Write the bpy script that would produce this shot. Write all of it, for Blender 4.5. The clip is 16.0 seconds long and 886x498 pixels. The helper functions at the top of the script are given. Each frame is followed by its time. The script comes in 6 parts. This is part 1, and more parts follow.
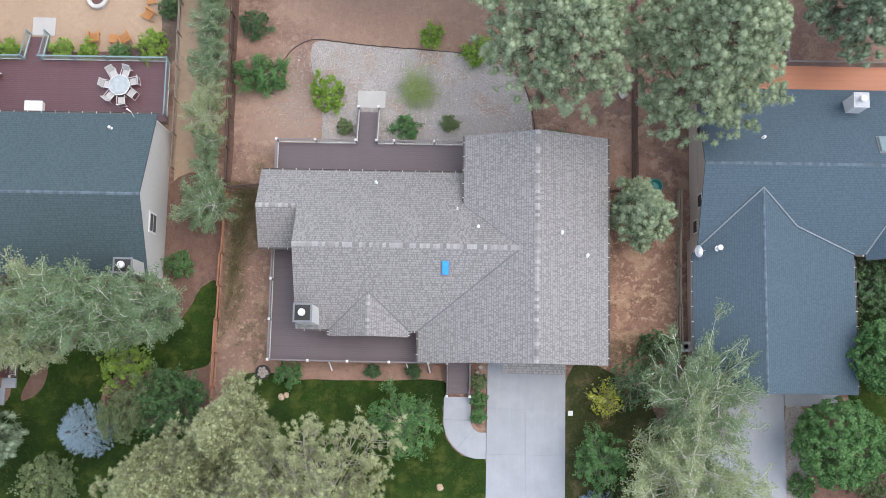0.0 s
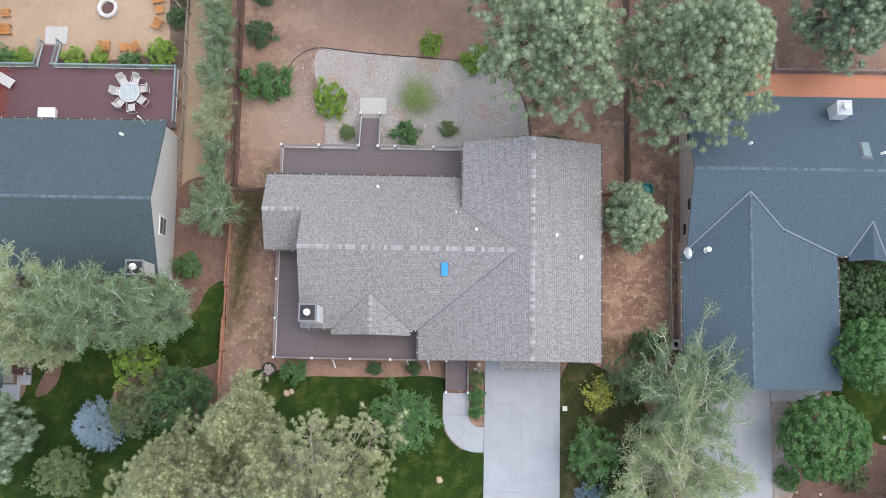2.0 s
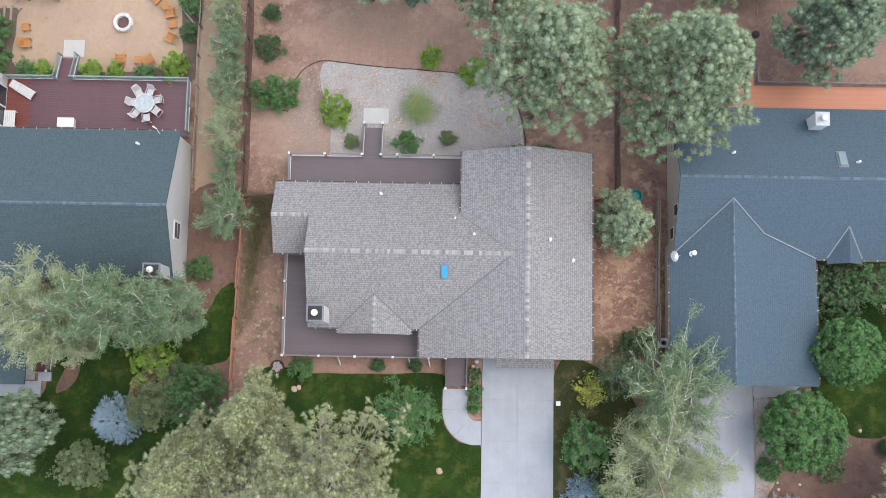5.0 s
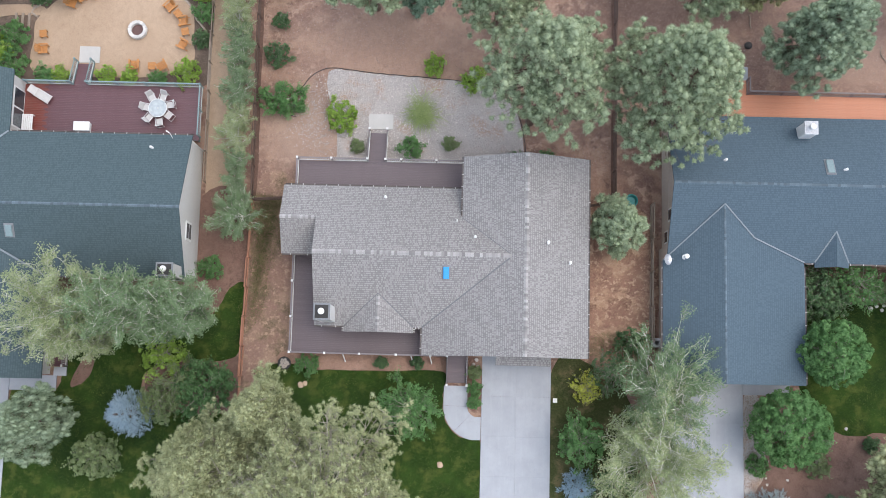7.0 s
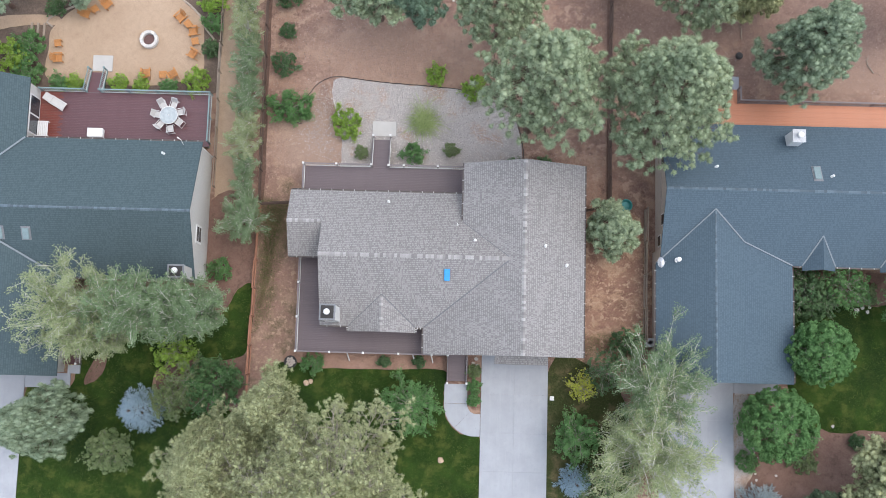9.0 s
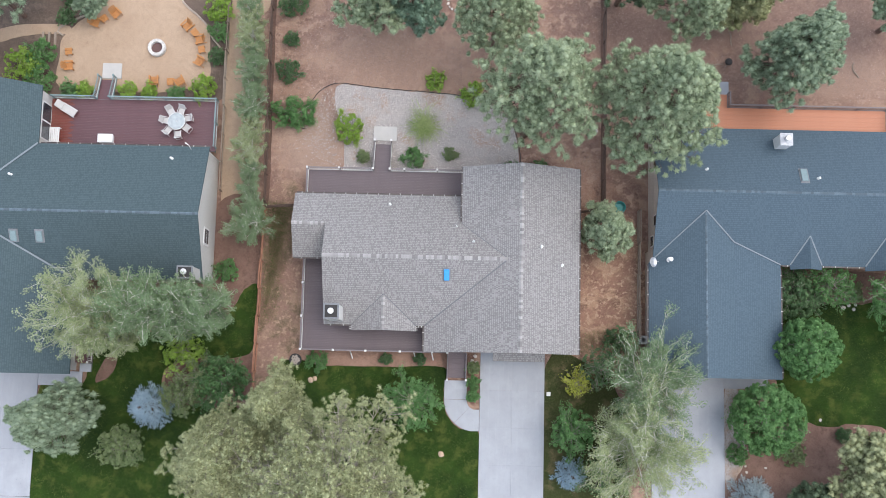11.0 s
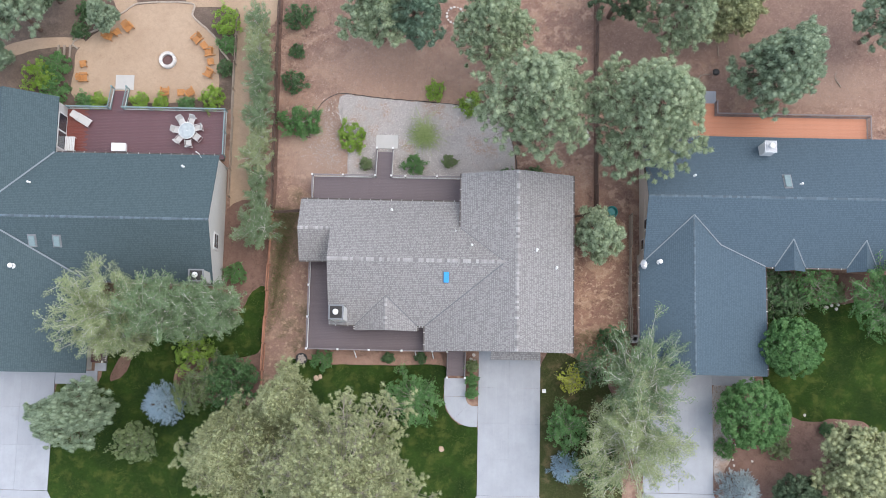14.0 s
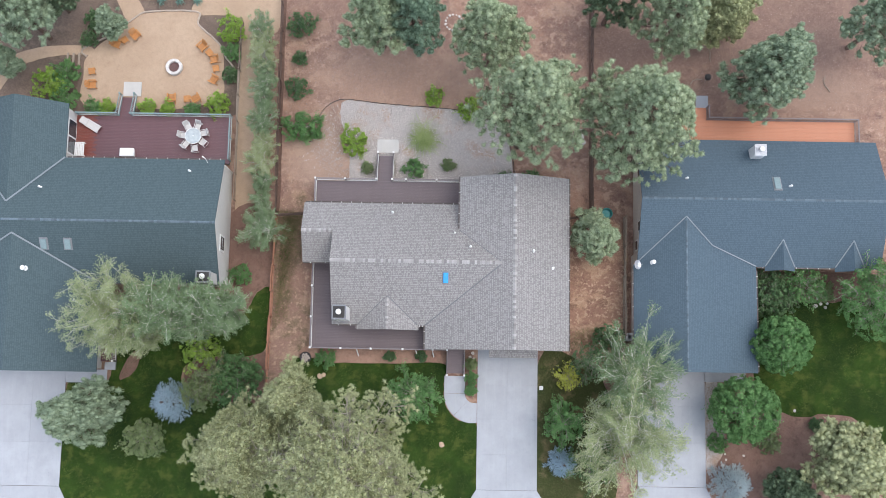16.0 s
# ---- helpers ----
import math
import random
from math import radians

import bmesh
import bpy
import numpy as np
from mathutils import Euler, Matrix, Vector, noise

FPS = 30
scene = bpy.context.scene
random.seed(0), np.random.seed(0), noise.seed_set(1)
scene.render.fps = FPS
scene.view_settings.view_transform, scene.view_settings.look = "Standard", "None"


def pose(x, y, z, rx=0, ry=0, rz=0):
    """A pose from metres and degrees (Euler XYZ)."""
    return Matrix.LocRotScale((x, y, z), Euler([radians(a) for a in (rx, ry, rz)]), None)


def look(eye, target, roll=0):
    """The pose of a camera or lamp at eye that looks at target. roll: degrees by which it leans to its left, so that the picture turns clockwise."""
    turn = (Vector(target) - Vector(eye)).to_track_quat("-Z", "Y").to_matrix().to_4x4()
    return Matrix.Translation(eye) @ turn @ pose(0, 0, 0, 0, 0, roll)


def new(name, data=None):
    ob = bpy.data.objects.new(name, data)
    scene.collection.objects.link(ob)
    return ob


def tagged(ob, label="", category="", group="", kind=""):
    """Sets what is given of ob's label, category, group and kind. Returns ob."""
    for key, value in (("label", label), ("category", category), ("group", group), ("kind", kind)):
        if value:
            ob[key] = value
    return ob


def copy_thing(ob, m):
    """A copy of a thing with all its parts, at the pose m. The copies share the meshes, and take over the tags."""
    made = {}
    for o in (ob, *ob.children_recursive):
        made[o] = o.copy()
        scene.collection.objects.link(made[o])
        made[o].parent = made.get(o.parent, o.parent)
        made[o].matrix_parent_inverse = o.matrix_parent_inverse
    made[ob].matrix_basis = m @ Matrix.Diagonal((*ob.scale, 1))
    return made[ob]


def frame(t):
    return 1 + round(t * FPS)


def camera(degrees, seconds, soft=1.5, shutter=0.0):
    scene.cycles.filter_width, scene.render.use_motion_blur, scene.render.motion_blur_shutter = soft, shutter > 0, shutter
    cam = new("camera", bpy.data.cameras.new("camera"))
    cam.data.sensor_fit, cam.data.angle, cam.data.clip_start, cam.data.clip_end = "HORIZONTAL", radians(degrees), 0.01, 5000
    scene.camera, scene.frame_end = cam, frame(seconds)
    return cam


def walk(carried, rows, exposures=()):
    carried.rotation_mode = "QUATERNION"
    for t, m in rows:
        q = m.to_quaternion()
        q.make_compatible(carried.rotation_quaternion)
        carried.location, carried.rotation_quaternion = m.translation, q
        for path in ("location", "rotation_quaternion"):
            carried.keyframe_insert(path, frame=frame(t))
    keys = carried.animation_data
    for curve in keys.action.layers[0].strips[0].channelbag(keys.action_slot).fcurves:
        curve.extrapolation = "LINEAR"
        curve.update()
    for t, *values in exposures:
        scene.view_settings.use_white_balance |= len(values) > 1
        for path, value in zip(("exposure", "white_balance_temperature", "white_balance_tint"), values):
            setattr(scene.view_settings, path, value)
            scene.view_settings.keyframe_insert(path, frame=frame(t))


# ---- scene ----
cam = camera(47.6, 16.0, soft=0.6)
ROWS = [
    (0, 0.258, -1.249, 71.163, 7.530, 0.517, 1.147),
    (0.5, 0.236, -1.167, 71.879, 7.437, 0.513, 1.155),
    (1, 0.212, -1.100, 72.566, 7.296, 0.469, 1.048),
    (1.5, 0.186, -1.049, 73.233, 7.232, 0.437, 1.038),
    (2, 0.159, -1.012, 73.890, 7.154, 0.385, 1.086),
    (2.5, 0.130, -0.988, 74.542, 7.075, 0.338, 1.105),
    (3, 0.100, -0.976, 75.196, 7.040, 0.306, 0.984),
    (3.5, 0.070, -0.976, 75.854, 7.008, 0.247, 1.116),
    (4, 0.039, -0.986, 76.520, 7.004, 0.224, 1.049),
    (6.5, -0.114, -1.164, 79.988, 6.964, 0.191, 1.298),
    (7, -0.142, -1.219, 80.703, 6.971, 0.179, 1.450),
    (7.5, -0.169, -1.279, 81.420, 6.984, 0.190, 1.541),
    (8, -0.194, -1.342, 82.137, 7.018, 0.158, 1.583),
    (8.5, -0.217, -1.407, 82.851, 7.050, 0.133, 1.398),
    (9, -0.238, -1.475, 83.559, 7.070, 0.145, 1.557),
    (11.5, -0.301, -1.808, 86.942, 7.076, 0.097, 1.323),
    (12, -0.303, -1.868, 87.580, 7.114, 0.109, 1.479),
    (12.5, -0.302, -1.924, 88.205, 7.139, 0.117, 1.250),
    (13, -0.295, -1.974, 88.821, 7.124, 0.107, 1.324),
    (13.5, -0.285, -2.018, 89.431, 7.144, 0.115, 1.093),
    (14, -0.269, -2.056, 90.039, 7.167, 0.110, 1.185),
    (14.5, -0.248, -2.085, 90.653, 7.145, 0.111, 1.202),
    (15, -0.222, -2.106, 91.280, 7.123, 0.124, 1.033),
    (15.5, -0.190, -2.117, 91.930, 7.089, 0.143, 0.988),
    (16, -0.152, -2.118, 92.614, 7.079, 0.177, 1.012),
]
walk(cam, [(t, pose(x, y, z, rx, ry, rz)) for t, x, y, z, rx, ry, rz in ROWS])

# ---- light: an overcast day, soft sun high behind the cloud ----
SUN_ELEVATION, SUN_ROTATION = radians(68), radians(80)
world = bpy.data.worlds.new("sky")
scene.world = world
world.use_nodes = True
wn = world.node_tree.nodes
sky = wn.new("ShaderNodeTexSky")
sky.sky_type, sky.sun_disc = "NISHITA", False
sky.sun_elevation, sky.sun_rotation = SUN_ELEVATION, SUN_ROTATION
sky.air_density, sky.dust_density, sky.ozone_density = 1.0, 4.0, 1.0
wn["Background"].inputs["Strength"].default_value = 0.15
cloud = wn.new("ShaderNodeMix")
cloud.data_type = "RGBA"
cloud.inputs[0].default_value = 0.6
cloud.inputs[7].default_value = (3.9, 4.3, 4.95, 1)
world.node_tree.links.new(sky.outputs[0], cloud.inputs[6])
world.node_tree.links.new(cloud.outputs[2], wn["Background"].inputs["Color"])
sun = new("sun", bpy.data.lights.new("sun", "SUN"))
sun.data.energy, sun.data.angle, sun.data.color = 0.5, radians(45), (1.0, 0.97, 0.93)
sun.matrix_world = look((0, 0, 120), (0 - 120 / math.tan(SUN_ELEVATION) * math.sin(SUN_ROTATION), 0 - 120 / math.tan(SUN_ELEVATION) * math.cos(SUN_ROTATION), 0))
scene.view_settings.exposure = 1.29


# ---- materials ----
def lin(r, g, b):
    return tuple((v / 255 / 12.92) if v <= 10 else ((v / 255 + 0.055) / 1.055) ** 2.4 for v in (r, g, b))


class Mat:
    """A small node builder round one Principled material."""

    def __init__(self, name, rough=0.8, metal=0.0):
        self.m = bpy.data.materials.new(name)
        self.m.use_nodes = True
        self.t = self.m.node_tree
        self.bsdf = self.t.nodes["Principled BSDF"]
        self.bsdf.inputs["Roughness"].default_value = rough
        self.bsdf.inputs["Metallic"].default_value = metal
        self.co = None

    def n(self, kind, **ins):
        node = self.t.nodes.new(kind)
        for k, v in ins.items():
            node.inputs[k.replace("_", " ")].default_value = v
        return node

    def link(self, a, b):
        self.t.links.new(a, b)

    def coords(self, which="Object"):
        return self.n("ShaderNodeTexCoord").outputs[which]

    def noise(self, scale, detail=4, rough=0.6, which="Object", stretch=None, lo=0.3, hi=0.7):
        src = self.coords(which)
        if stretch:
            mp = self.n("ShaderNodeMapping")
            mp.inputs["Scale"].default_value = stretch
            self.link(src, mp.inputs["Vector"])
            src = mp.outputs[0]
        node = self.n("ShaderNodeTexNoise", Scale=scale, Detail=detail, Roughness=rough)
        self.link(src, node.inputs["Vector"])
        mr = self.n("ShaderNodeMapRange", From_Min=lo, From_Max=hi)
        self.link(node.outputs[0], mr.inputs["Value"])
        return mr.outputs[0]

    def mix(self, fac, a, b, kind="MIX"):
        node = self.n("ShaderNodeMix")
        node.data_type, node.blend_type = "RGBA", kind
        for sock, v in ((node.inputs[0], fac), (node.inputs[6], a), (node.inputs[7], b)):
            if isinstance(v, (int, float)):
                sock.default_value = v
            elif isinstance(v, tuple):
                sock.default_value = (*v, 1)
            else:
                self.link(v, sock)
        return node.outputs[2]

    def math(self, op, a, b=0.0):
        node = self.n("ShaderNodeMath")
        node.operation = op
        for sock, v in zip(node.inputs, (a, b)):
            if isinstance(v, (int, float)):
                sock.default_value = v
            else:
                self.link(v, sock)
        return node.outputs[0]

    def random(self, island=False):
        if island:
            return self.n("ShaderNodeNewGeometry").outputs["Random Per Island"]
        return self.n("ShaderNodeObjectInfo").outputs["Random"]

    def colour(self, c):
        if isinstance(c, tuple):
            self.bsdf.inputs["Base Color"].default_value = (*c, 1)
        else:
            self.link(c, self.bsdf.inputs["Base Color"])

    def bump(self, h, dist=0.01, strength=0.6):
        node = self.n("ShaderNodeBump", Distance=dist, Strength=strength)
        self.link(h, node.inputs["Height"])
        self.link(node.outputs[0], self.bsdf.inputs["Normal"])


def shade(c, k):
    return tuple(v * k for v in c)


def plain(name, c, rough=0.6, metal=0.0, vary=0.18, scale=6.0, grain=90.0):
    """Paint, metal or stone of one colour with stains and a fine grain."""
    m = Mat(name, rough, metal)
    a = m.mix(m.noise(scale), shade(c, 1 - vary), shade(c, 1 + vary * 0.5))
    m.colour(m.mix(m.noise(grain, 2), a, m.mix(0.5, a, shade(c, 0.75))))
    m.bump(m.noise(grain, 2), 0.003, 0.3)
    return m.m


def shingles(name, dark, mid, light, course, tab, streak, lap_shade=0.5, teeth=0.8):
    """Laminated asphalt shingles: dark courses up the slope with paler teeth of uneven width on them; needs u along the eave, v up the slope, in metres."""
    m = Mat(name, 0.9)
    m.bsdf.inputs["Specular IOR Level"].default_value = 0.2
    uv = m.coords("UV")
    sep = m.n("ShaderNodeSeparateXYZ")
    m.link(uv, sep.inputs[0])
    rows = m.math("DIVIDE", sep.outputs[1], course)
    step = m.math("FRACT", rows)
    row = m.math("FLOOR", rows)

    def dashes(length, shift, lo, hi):
        """Uneven stretches along each course, different from course to course."""
        at = m.n("ShaderNodeCombineXYZ")
        m.link(m.math("DIVIDE", sep.outputs[0], length), at.inputs[0])
        m.link(m.math("MULTIPLY", row, shift), at.inputs[1])
        node = m.n("ShaderNodeTexNoise", Scale=1.0, Detail=1.0, Roughness=0.5)
        m.link(at.outputs[0], node.inputs["Vector"])
        mr = m.n("ShaderNodeMapRange", From_Min=lo, From_Max=hi)
        m.link(node.outputs[0], mr.inputs["Value"])
        return mr.outputs[0]

    tooth = dashes(tab, 7.31, 0.42, 0.54)
    # the upper ply ends in a cut edge: the lower part of the course shows it, the upper part is covered
    edge = m.n("ShaderNodeMapRange", From_Min=0.1, From_Max=0.3)
    m.link(step, edge.inputs["Value"])
    face = m.math("MULTIPLY", tooth, edge.outputs[0])
    tone = m.mix(m.math("MULTIPLY", face, teeth), dark, light)
    tone = m.mix(m.math("MULTIPLY", dashes(tab * 4, 3.77, 0.35, 0.65), 0.35), tone, mid)
    tone = m.mix(m.math("MULTIPLY", m.noise(0.35, 5, 0.7, "UV", lo=0.35, hi=0.68), 0.45), tone, m.mix(0.5, tone, mid))
    tone = m.mix(m.noise(55, 3, 0.7, "UV"), tone, m.mix(0.3, tone, dark))
    tone = m.mix(m.math("MULTIPLY", m.noise(streak, 4, 0.6, "UV", (1, 0.12, 1), 0.45, 0.8), 0.18), tone, shade(mid, 0.82))
    # shadow line painted into the colour along each course's lower edge
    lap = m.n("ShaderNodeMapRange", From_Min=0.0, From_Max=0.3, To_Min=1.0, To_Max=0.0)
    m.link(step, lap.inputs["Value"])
    tone = m.mix(m.math("MULTIPLY", lap.outputs[0], lap_shade), tone, shade(dark, 0.6))
    m.colour(tone)
    m.bump(face, 0.012, 0.5)
    return m.m


def boards(name, c, c2, rough=0.55):
    """Deck boards, each its own object, with grain along x and tone by board."""
    m = Mat(name, rough)
    a = m.mix(m.random(), shade(c, 0.86), shade(c, 1.12))
    a = m.mix(m.noise(3, 5, 0.7, stretch=(0.25, 6, 1)), a, c2)
    a = m.mix(m.math("MULTIPLY", m.noise(0.5, 4, 0.7), 0.35), a, shade(c2, 0.8))
    m.colour(a)
    m.bump(m.noise(12, 4, stretch=(0.2, 6, 1)), 0.004, 0.4)
    return m.m


def ground_mix(name, stops, fine, rough=0.95, bump=0.03, speck=0.5, drifts=()):
    """Loose ground: stops are (scale, low, high, colour) laid one over another, fine is the colour of small litter; drifts: (x, y, half width, half depth, colour) where other soil lies, with ragged soft edges."""
    m = Mat(name, rough)
    a = stops[0][3]
    for i, (scale, lo, hi, c) in enumerate(stops[1:]):
        a = m.mix(m.noise(scale, 6, 0.65, lo=lo, hi=hi, stretch=(1, 1 + 0.01 * i, 1)), a, c)
    for x, y, rx, ry, c in drifts:
        mp = m.n("ShaderNodeMapping")
        mp.inputs["Location"].default_value, mp.inputs["Scale"].default_value = (-x / rx, -y / ry, 0), (1 / rx, 1 / ry, 0)
        m.link(m.coords(), mp.inputs["Vector"])
        far = m.n("ShaderNodeVectorMath")
        far.operation = "LENGTH"
        m.link(mp.outputs[0], far.inputs[0])
        edge = m.n("ShaderNodeMapRange", From_Min=1.35, From_Max=0.75)
        m.link(m.math("ADD", far.outputs["Value"], m.math("MULTIPLY", m.noise(0.5, 6, 0.7, lo=0.3, hi=0.7), 0.55)), edge.inputs["Value"])
        a = m.mix(m.math("MULTIPLY", edge.outputs[0], 0.75), a, c)
    a = m.mix(m.noise(2.6, 6, 0.75, lo=0.47, hi=0.6), a, m.mix(0.3, a, shade(fine, 0.6)))
    a = m.mix(m.noise(7, 5, 0.75, lo=0.46, hi=0.58), a, m.mix(0.42, a, fine))
    a = m.mix(m.noise(19, 4, 0.8, lo=0.47, hi=0.58), a, m.mix(0.4, a, shade(fine, 0.5)))
    vor = m.n("ShaderNodeTexVoronoi", Scale=9.0)
    m.link(m.coords(), vor.inputs["Vector"])
    mr = m.n("ShaderNodeMapRange", From_Min=0.0, From_Max=0.16, To_Min=1.0, To_Max=0.0)
    m.link(vor.outputs["Distance"], mr.inputs["Value"])
    a = m.mix(m.math("MULTIPLY", mr.outputs[0], speck), a, shade(fine, 1.6))
    m.colour(a)
    m.bsdf.inputs["Specular IOR Level"].default_value = 0.08
    m.bump(m.noise(9, 6, 0.7), bump, 0.7)
    return m.m


def leaf(name, c, c2, tip=None, rough=0.6, sheen=0.15):
    """Foliage: tone by leaf, and in larger drifts through the crown."""
    m = Mat(name, rough)
    a = m.mix(m.random(True), c, c2)
    a = m.mix(m.noise(0.8, 3, 0.6, lo=0.4, hi=0.65), a, m.mix(0.6, a, tip or shade(c2, 1.25)))
    m.colour(a)
    m.bsdf.inputs["Specular IOR Level"].default_value = sheen
    tr = m.n("ShaderNodeBsdfTranslucent")
    m.link(a, tr.inputs["Color"])
    mixs = m.n("ShaderNodeMixShader", Fac=0.35)
    out = m.t.nodes["Material Output"]
    m.link(m.bsdf.outputs[0], mixs.inputs[1])
    m.link(tr.outputs[0], mixs.inputs[2])
    m.link(mixs.outputs[0], out.inputs["Surface"])
    return m.m


def pieces(name, c, vary=0.25, rough=0.85, island=True):
    m = Mat(name, rough)
    a = m.mix(m.random(island), shade(c, 1 - vary), shade(c, 1 + vary))
    m.colour(m.mix(m.noise(8, 4), a, m.mix(0.4, a, shade(c, 0.7))))
    m.bump(m.noise(30, 3), 0.006, 0.5)
    return m.m


def concrete_mat(name, c):
    m = Mat(name, 0.85)
    a = m.mix(m.random(), shade(c, 0.93), shade(c, 1.05))
    a = m.mix(m.noise(0.6, 6, 0.65, lo=0.35, hi=0.7), a, shade(c, 0.86))
    a = m.mix(m.math("MULTIPLY", m.noise(0.35, 5, 0.7, stretch=(5, 0.5, 1), lo=0.5, hi=0.75), 0.35), a, shade(c, 1.18))
    a = m.mix(m.math("MULTIPLY", m.noise(3, 6, 0.75, lo=0.55, hi=0.75), 0.3), a, shade(c, 0.66))
    m.colour(m.mix(m.noise(60, 3, 0.7), a, m.mix(0.25, a, shade(c, 0.7))))
    m.bump(m.noise(40, 4), 0.004, 0.4)
    return m.m


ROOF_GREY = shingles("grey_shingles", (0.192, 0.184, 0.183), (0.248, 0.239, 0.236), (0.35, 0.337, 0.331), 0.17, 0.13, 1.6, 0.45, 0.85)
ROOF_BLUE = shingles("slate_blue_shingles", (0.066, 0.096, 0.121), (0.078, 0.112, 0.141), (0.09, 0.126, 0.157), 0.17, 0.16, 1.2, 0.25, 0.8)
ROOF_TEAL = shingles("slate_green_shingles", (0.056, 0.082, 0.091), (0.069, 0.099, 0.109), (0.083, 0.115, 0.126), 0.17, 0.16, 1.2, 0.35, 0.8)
CAP_GREY = pieces("grey_ridge_shingle", (0.3, 0.288, 0.284), 0.42, 0.9, False)
CAP_BLUE = pieces("blue_ridge_shingle", (0.105, 0.14, 0.17), 0.3, 0.9, False)
# colour of the soft dark line in the closed shingle valleys
VALLEY = plain("dark_valley_line", (0.165, 0.165, 0.175), 0.7, vary=0.3)
PAD = concrete_mat("pale_landing_concrete", (0.47, 0.45, 0.425))
FLASHING = plain("valley_flashing", (0.19, 0.22, 0.245), 0.6)
WHITE = plain("white_paint", (0.72, 0.72, 0.71), 0.45, vary=0.06)
SIDING = plain("beige_siding", (0.56, 0.55, 0.53), 0.7, vary=0.1)
SIDING_TAN = plain("tan_siding", (0.5, 0.43, 0.37), 0.7, vary=0.12)
GUTTER = plain("brown_gutter", (0.12, 0.1, 0.095), 0.5)
STRAP = plain("pale_gutter_strap", (0.6, 0.6, 0.58), 0.5)
STEEL = plain("galvanised_steel", (0.55, 0.56, 0.58), 0.4, 0.7)
DARK_STEEL = plain("weathered_cap_steel", (0.2, 0.21, 0.225), 0.7, 0.0)
PALE_STEEL = plain("pale_weathered_cap_steel", (0.5, 0.51, 0.53), 0.6, 0.0, vary=0.3)
BLUE_COVER = plain("blue_skylight_dome", (0.05, 0.33, 0.75), 0.25, vary=0.12)
GLASS_DARK = plain("dark_window_glass", (0.03, 0.04, 0.05), 0.08, vary=0.05)
# lighter grey base colour stands in for sky reflected in the panes
GLASS_REFLECTING = plain("sky_reflecting_window_glass", (0.12, 0.13, 0.14), 0.08, vary=0.1)
SKY_GLASS = plain("skylight_glass", (0.2, 0.27, 0.28), 0.12, vary=0.1)
DECK_BROWN = boards("brown_composite_board", (0.1, 0.075, 0.083), (0.135, 0.105, 0.113))
DECK_RED = boards("oxblood_stained_board", (0.085, 0.035, 0.04), (0.125, 0.06, 0.066), 0.35)
DECK_UNFADED = boards("unfaded_red_board", (0.13, 0.035, 0.028), (0.19, 0.055, 0.04), 0.3)
DECK_ORANGE = boards("cedar_stained_board", (0.44, 0.165, 0.085), (0.49, 0.215, 0.125))
RAIL_GREY = plain("grey_brown_rail", (0.2, 0.175, 0.18), 0.6)
PALE_BALUSTER = plain("pale_grey_green_baluster", (0.5, 0.53, 0.52), 0.6)
RAIL_TEAL = plain("grey_green_rail", (0.19, 0.27, 0.275), 0.6)
FENCE_ORANGE = plain("orange_stained_rail", (0.34, 0.16, 0.1), 0.8, vary=0.3, scale=2)
FENCE_DARK = plain("dark_weathered_rail", (0.11, 0.07, 0.055), 0.85, vary=0.3)
FENCE_PALE = plain("pale_weathered_rail", (0.3, 0.24, 0.19), 0.85, vary=0.25)
TIMBER_PALE = plain("pale_edging_timber", (0.4, 0.33, 0.27), 0.85, vary=0.3)
CEDAR = plain("cedar_chair_wood", (0.46, 0.2, 0.06), 0.65, vary=0.35, scale=9)
SLING = plain("grey_white_sling", (0.5, 0.485, 0.47), 0.6, vary=0.12)
CONCRETE = concrete_mat("poured_concrete", (0.36, 0.375, 0.405))
STONE = pieces("field_stone", (0.29, 0.25, 0.215), 0.3)
RING_STONE = pieces("pale_ring_stone", (0.58, 0.55, 0.52), 0.18, 0.85, False)
TABLE_GLASS = plain("frosted_table_glass", (0.4, 0.44, 0.45), 0.15, vary=0.3, scale=3)
PALE_STONE = pieces("pale_fire_ring_stone", (0.47, 0.43, 0.4), 0.25)
CHAR = plain("charred_pit", (0.13, 0.075, 0.07), 0.95)
TERRACOTTA = plain("terracotta_paver", (0.33, 0.19, 0.14), 0.85)
EDGING = plain("black_landscape_edging", (0.03, 0.028, 0.028), 0.7)
SOIL = ground_mix("bare_forest_soil", [(0, 0, 0, (0.235, 0.137, 0.105)), (0.11, 0.42, 0.6, (0.175, 0.103, 0.084)), (0.28, 0.47, 0.58, (0.335, 0.205, 0.15)), (0.07, 0.5, 0.62, (0.2, 0.108, 0.083)), (0.55, 0.53, 0.6, (0.37, 0.245, 0.175)), (1.2, 0.53, 0.62, (0.42, 0.285, 0.215)), (0.9, 0.56, 0.64, (0.145, 0.085, 0.066))], (0.36, 0.25, 0.2), speck=0.55, drifts=((30, 33, 20, 13, (0.165, 0.106, 0.088)), (17, 27, 6, 7, (0.175, 0.108, 0.086)), (-5, 25.5, 11, 4, (0.36, 0.235, 0.172)), (-14, 35, 12, 6, (0.2, 0.122, 0.096)), (35, 25, 6, 3, (0.33, 0.22, 0.165)), (-12.0, 18.0, 4, 5, (0.4, 0.285, 0.222))))
DRY_RED = ground_mix("red_dirt_with_straw", [(0, 0, 0, (0.284, 0.160, 0.120)), (0.4, 0.46, 0.58, (0.210, 0.116, 0.090)), (0.7, 0.5, 0.58, (0.43, 0.285, 0.195)), (0.5, 0.55, 0.62, (0.17, 0.098, 0.072)), (2.4, 0.53, 0.6, (0.5, 0.35, 0.25))], (0.357, 0.233, 0.170), speck=0.6)
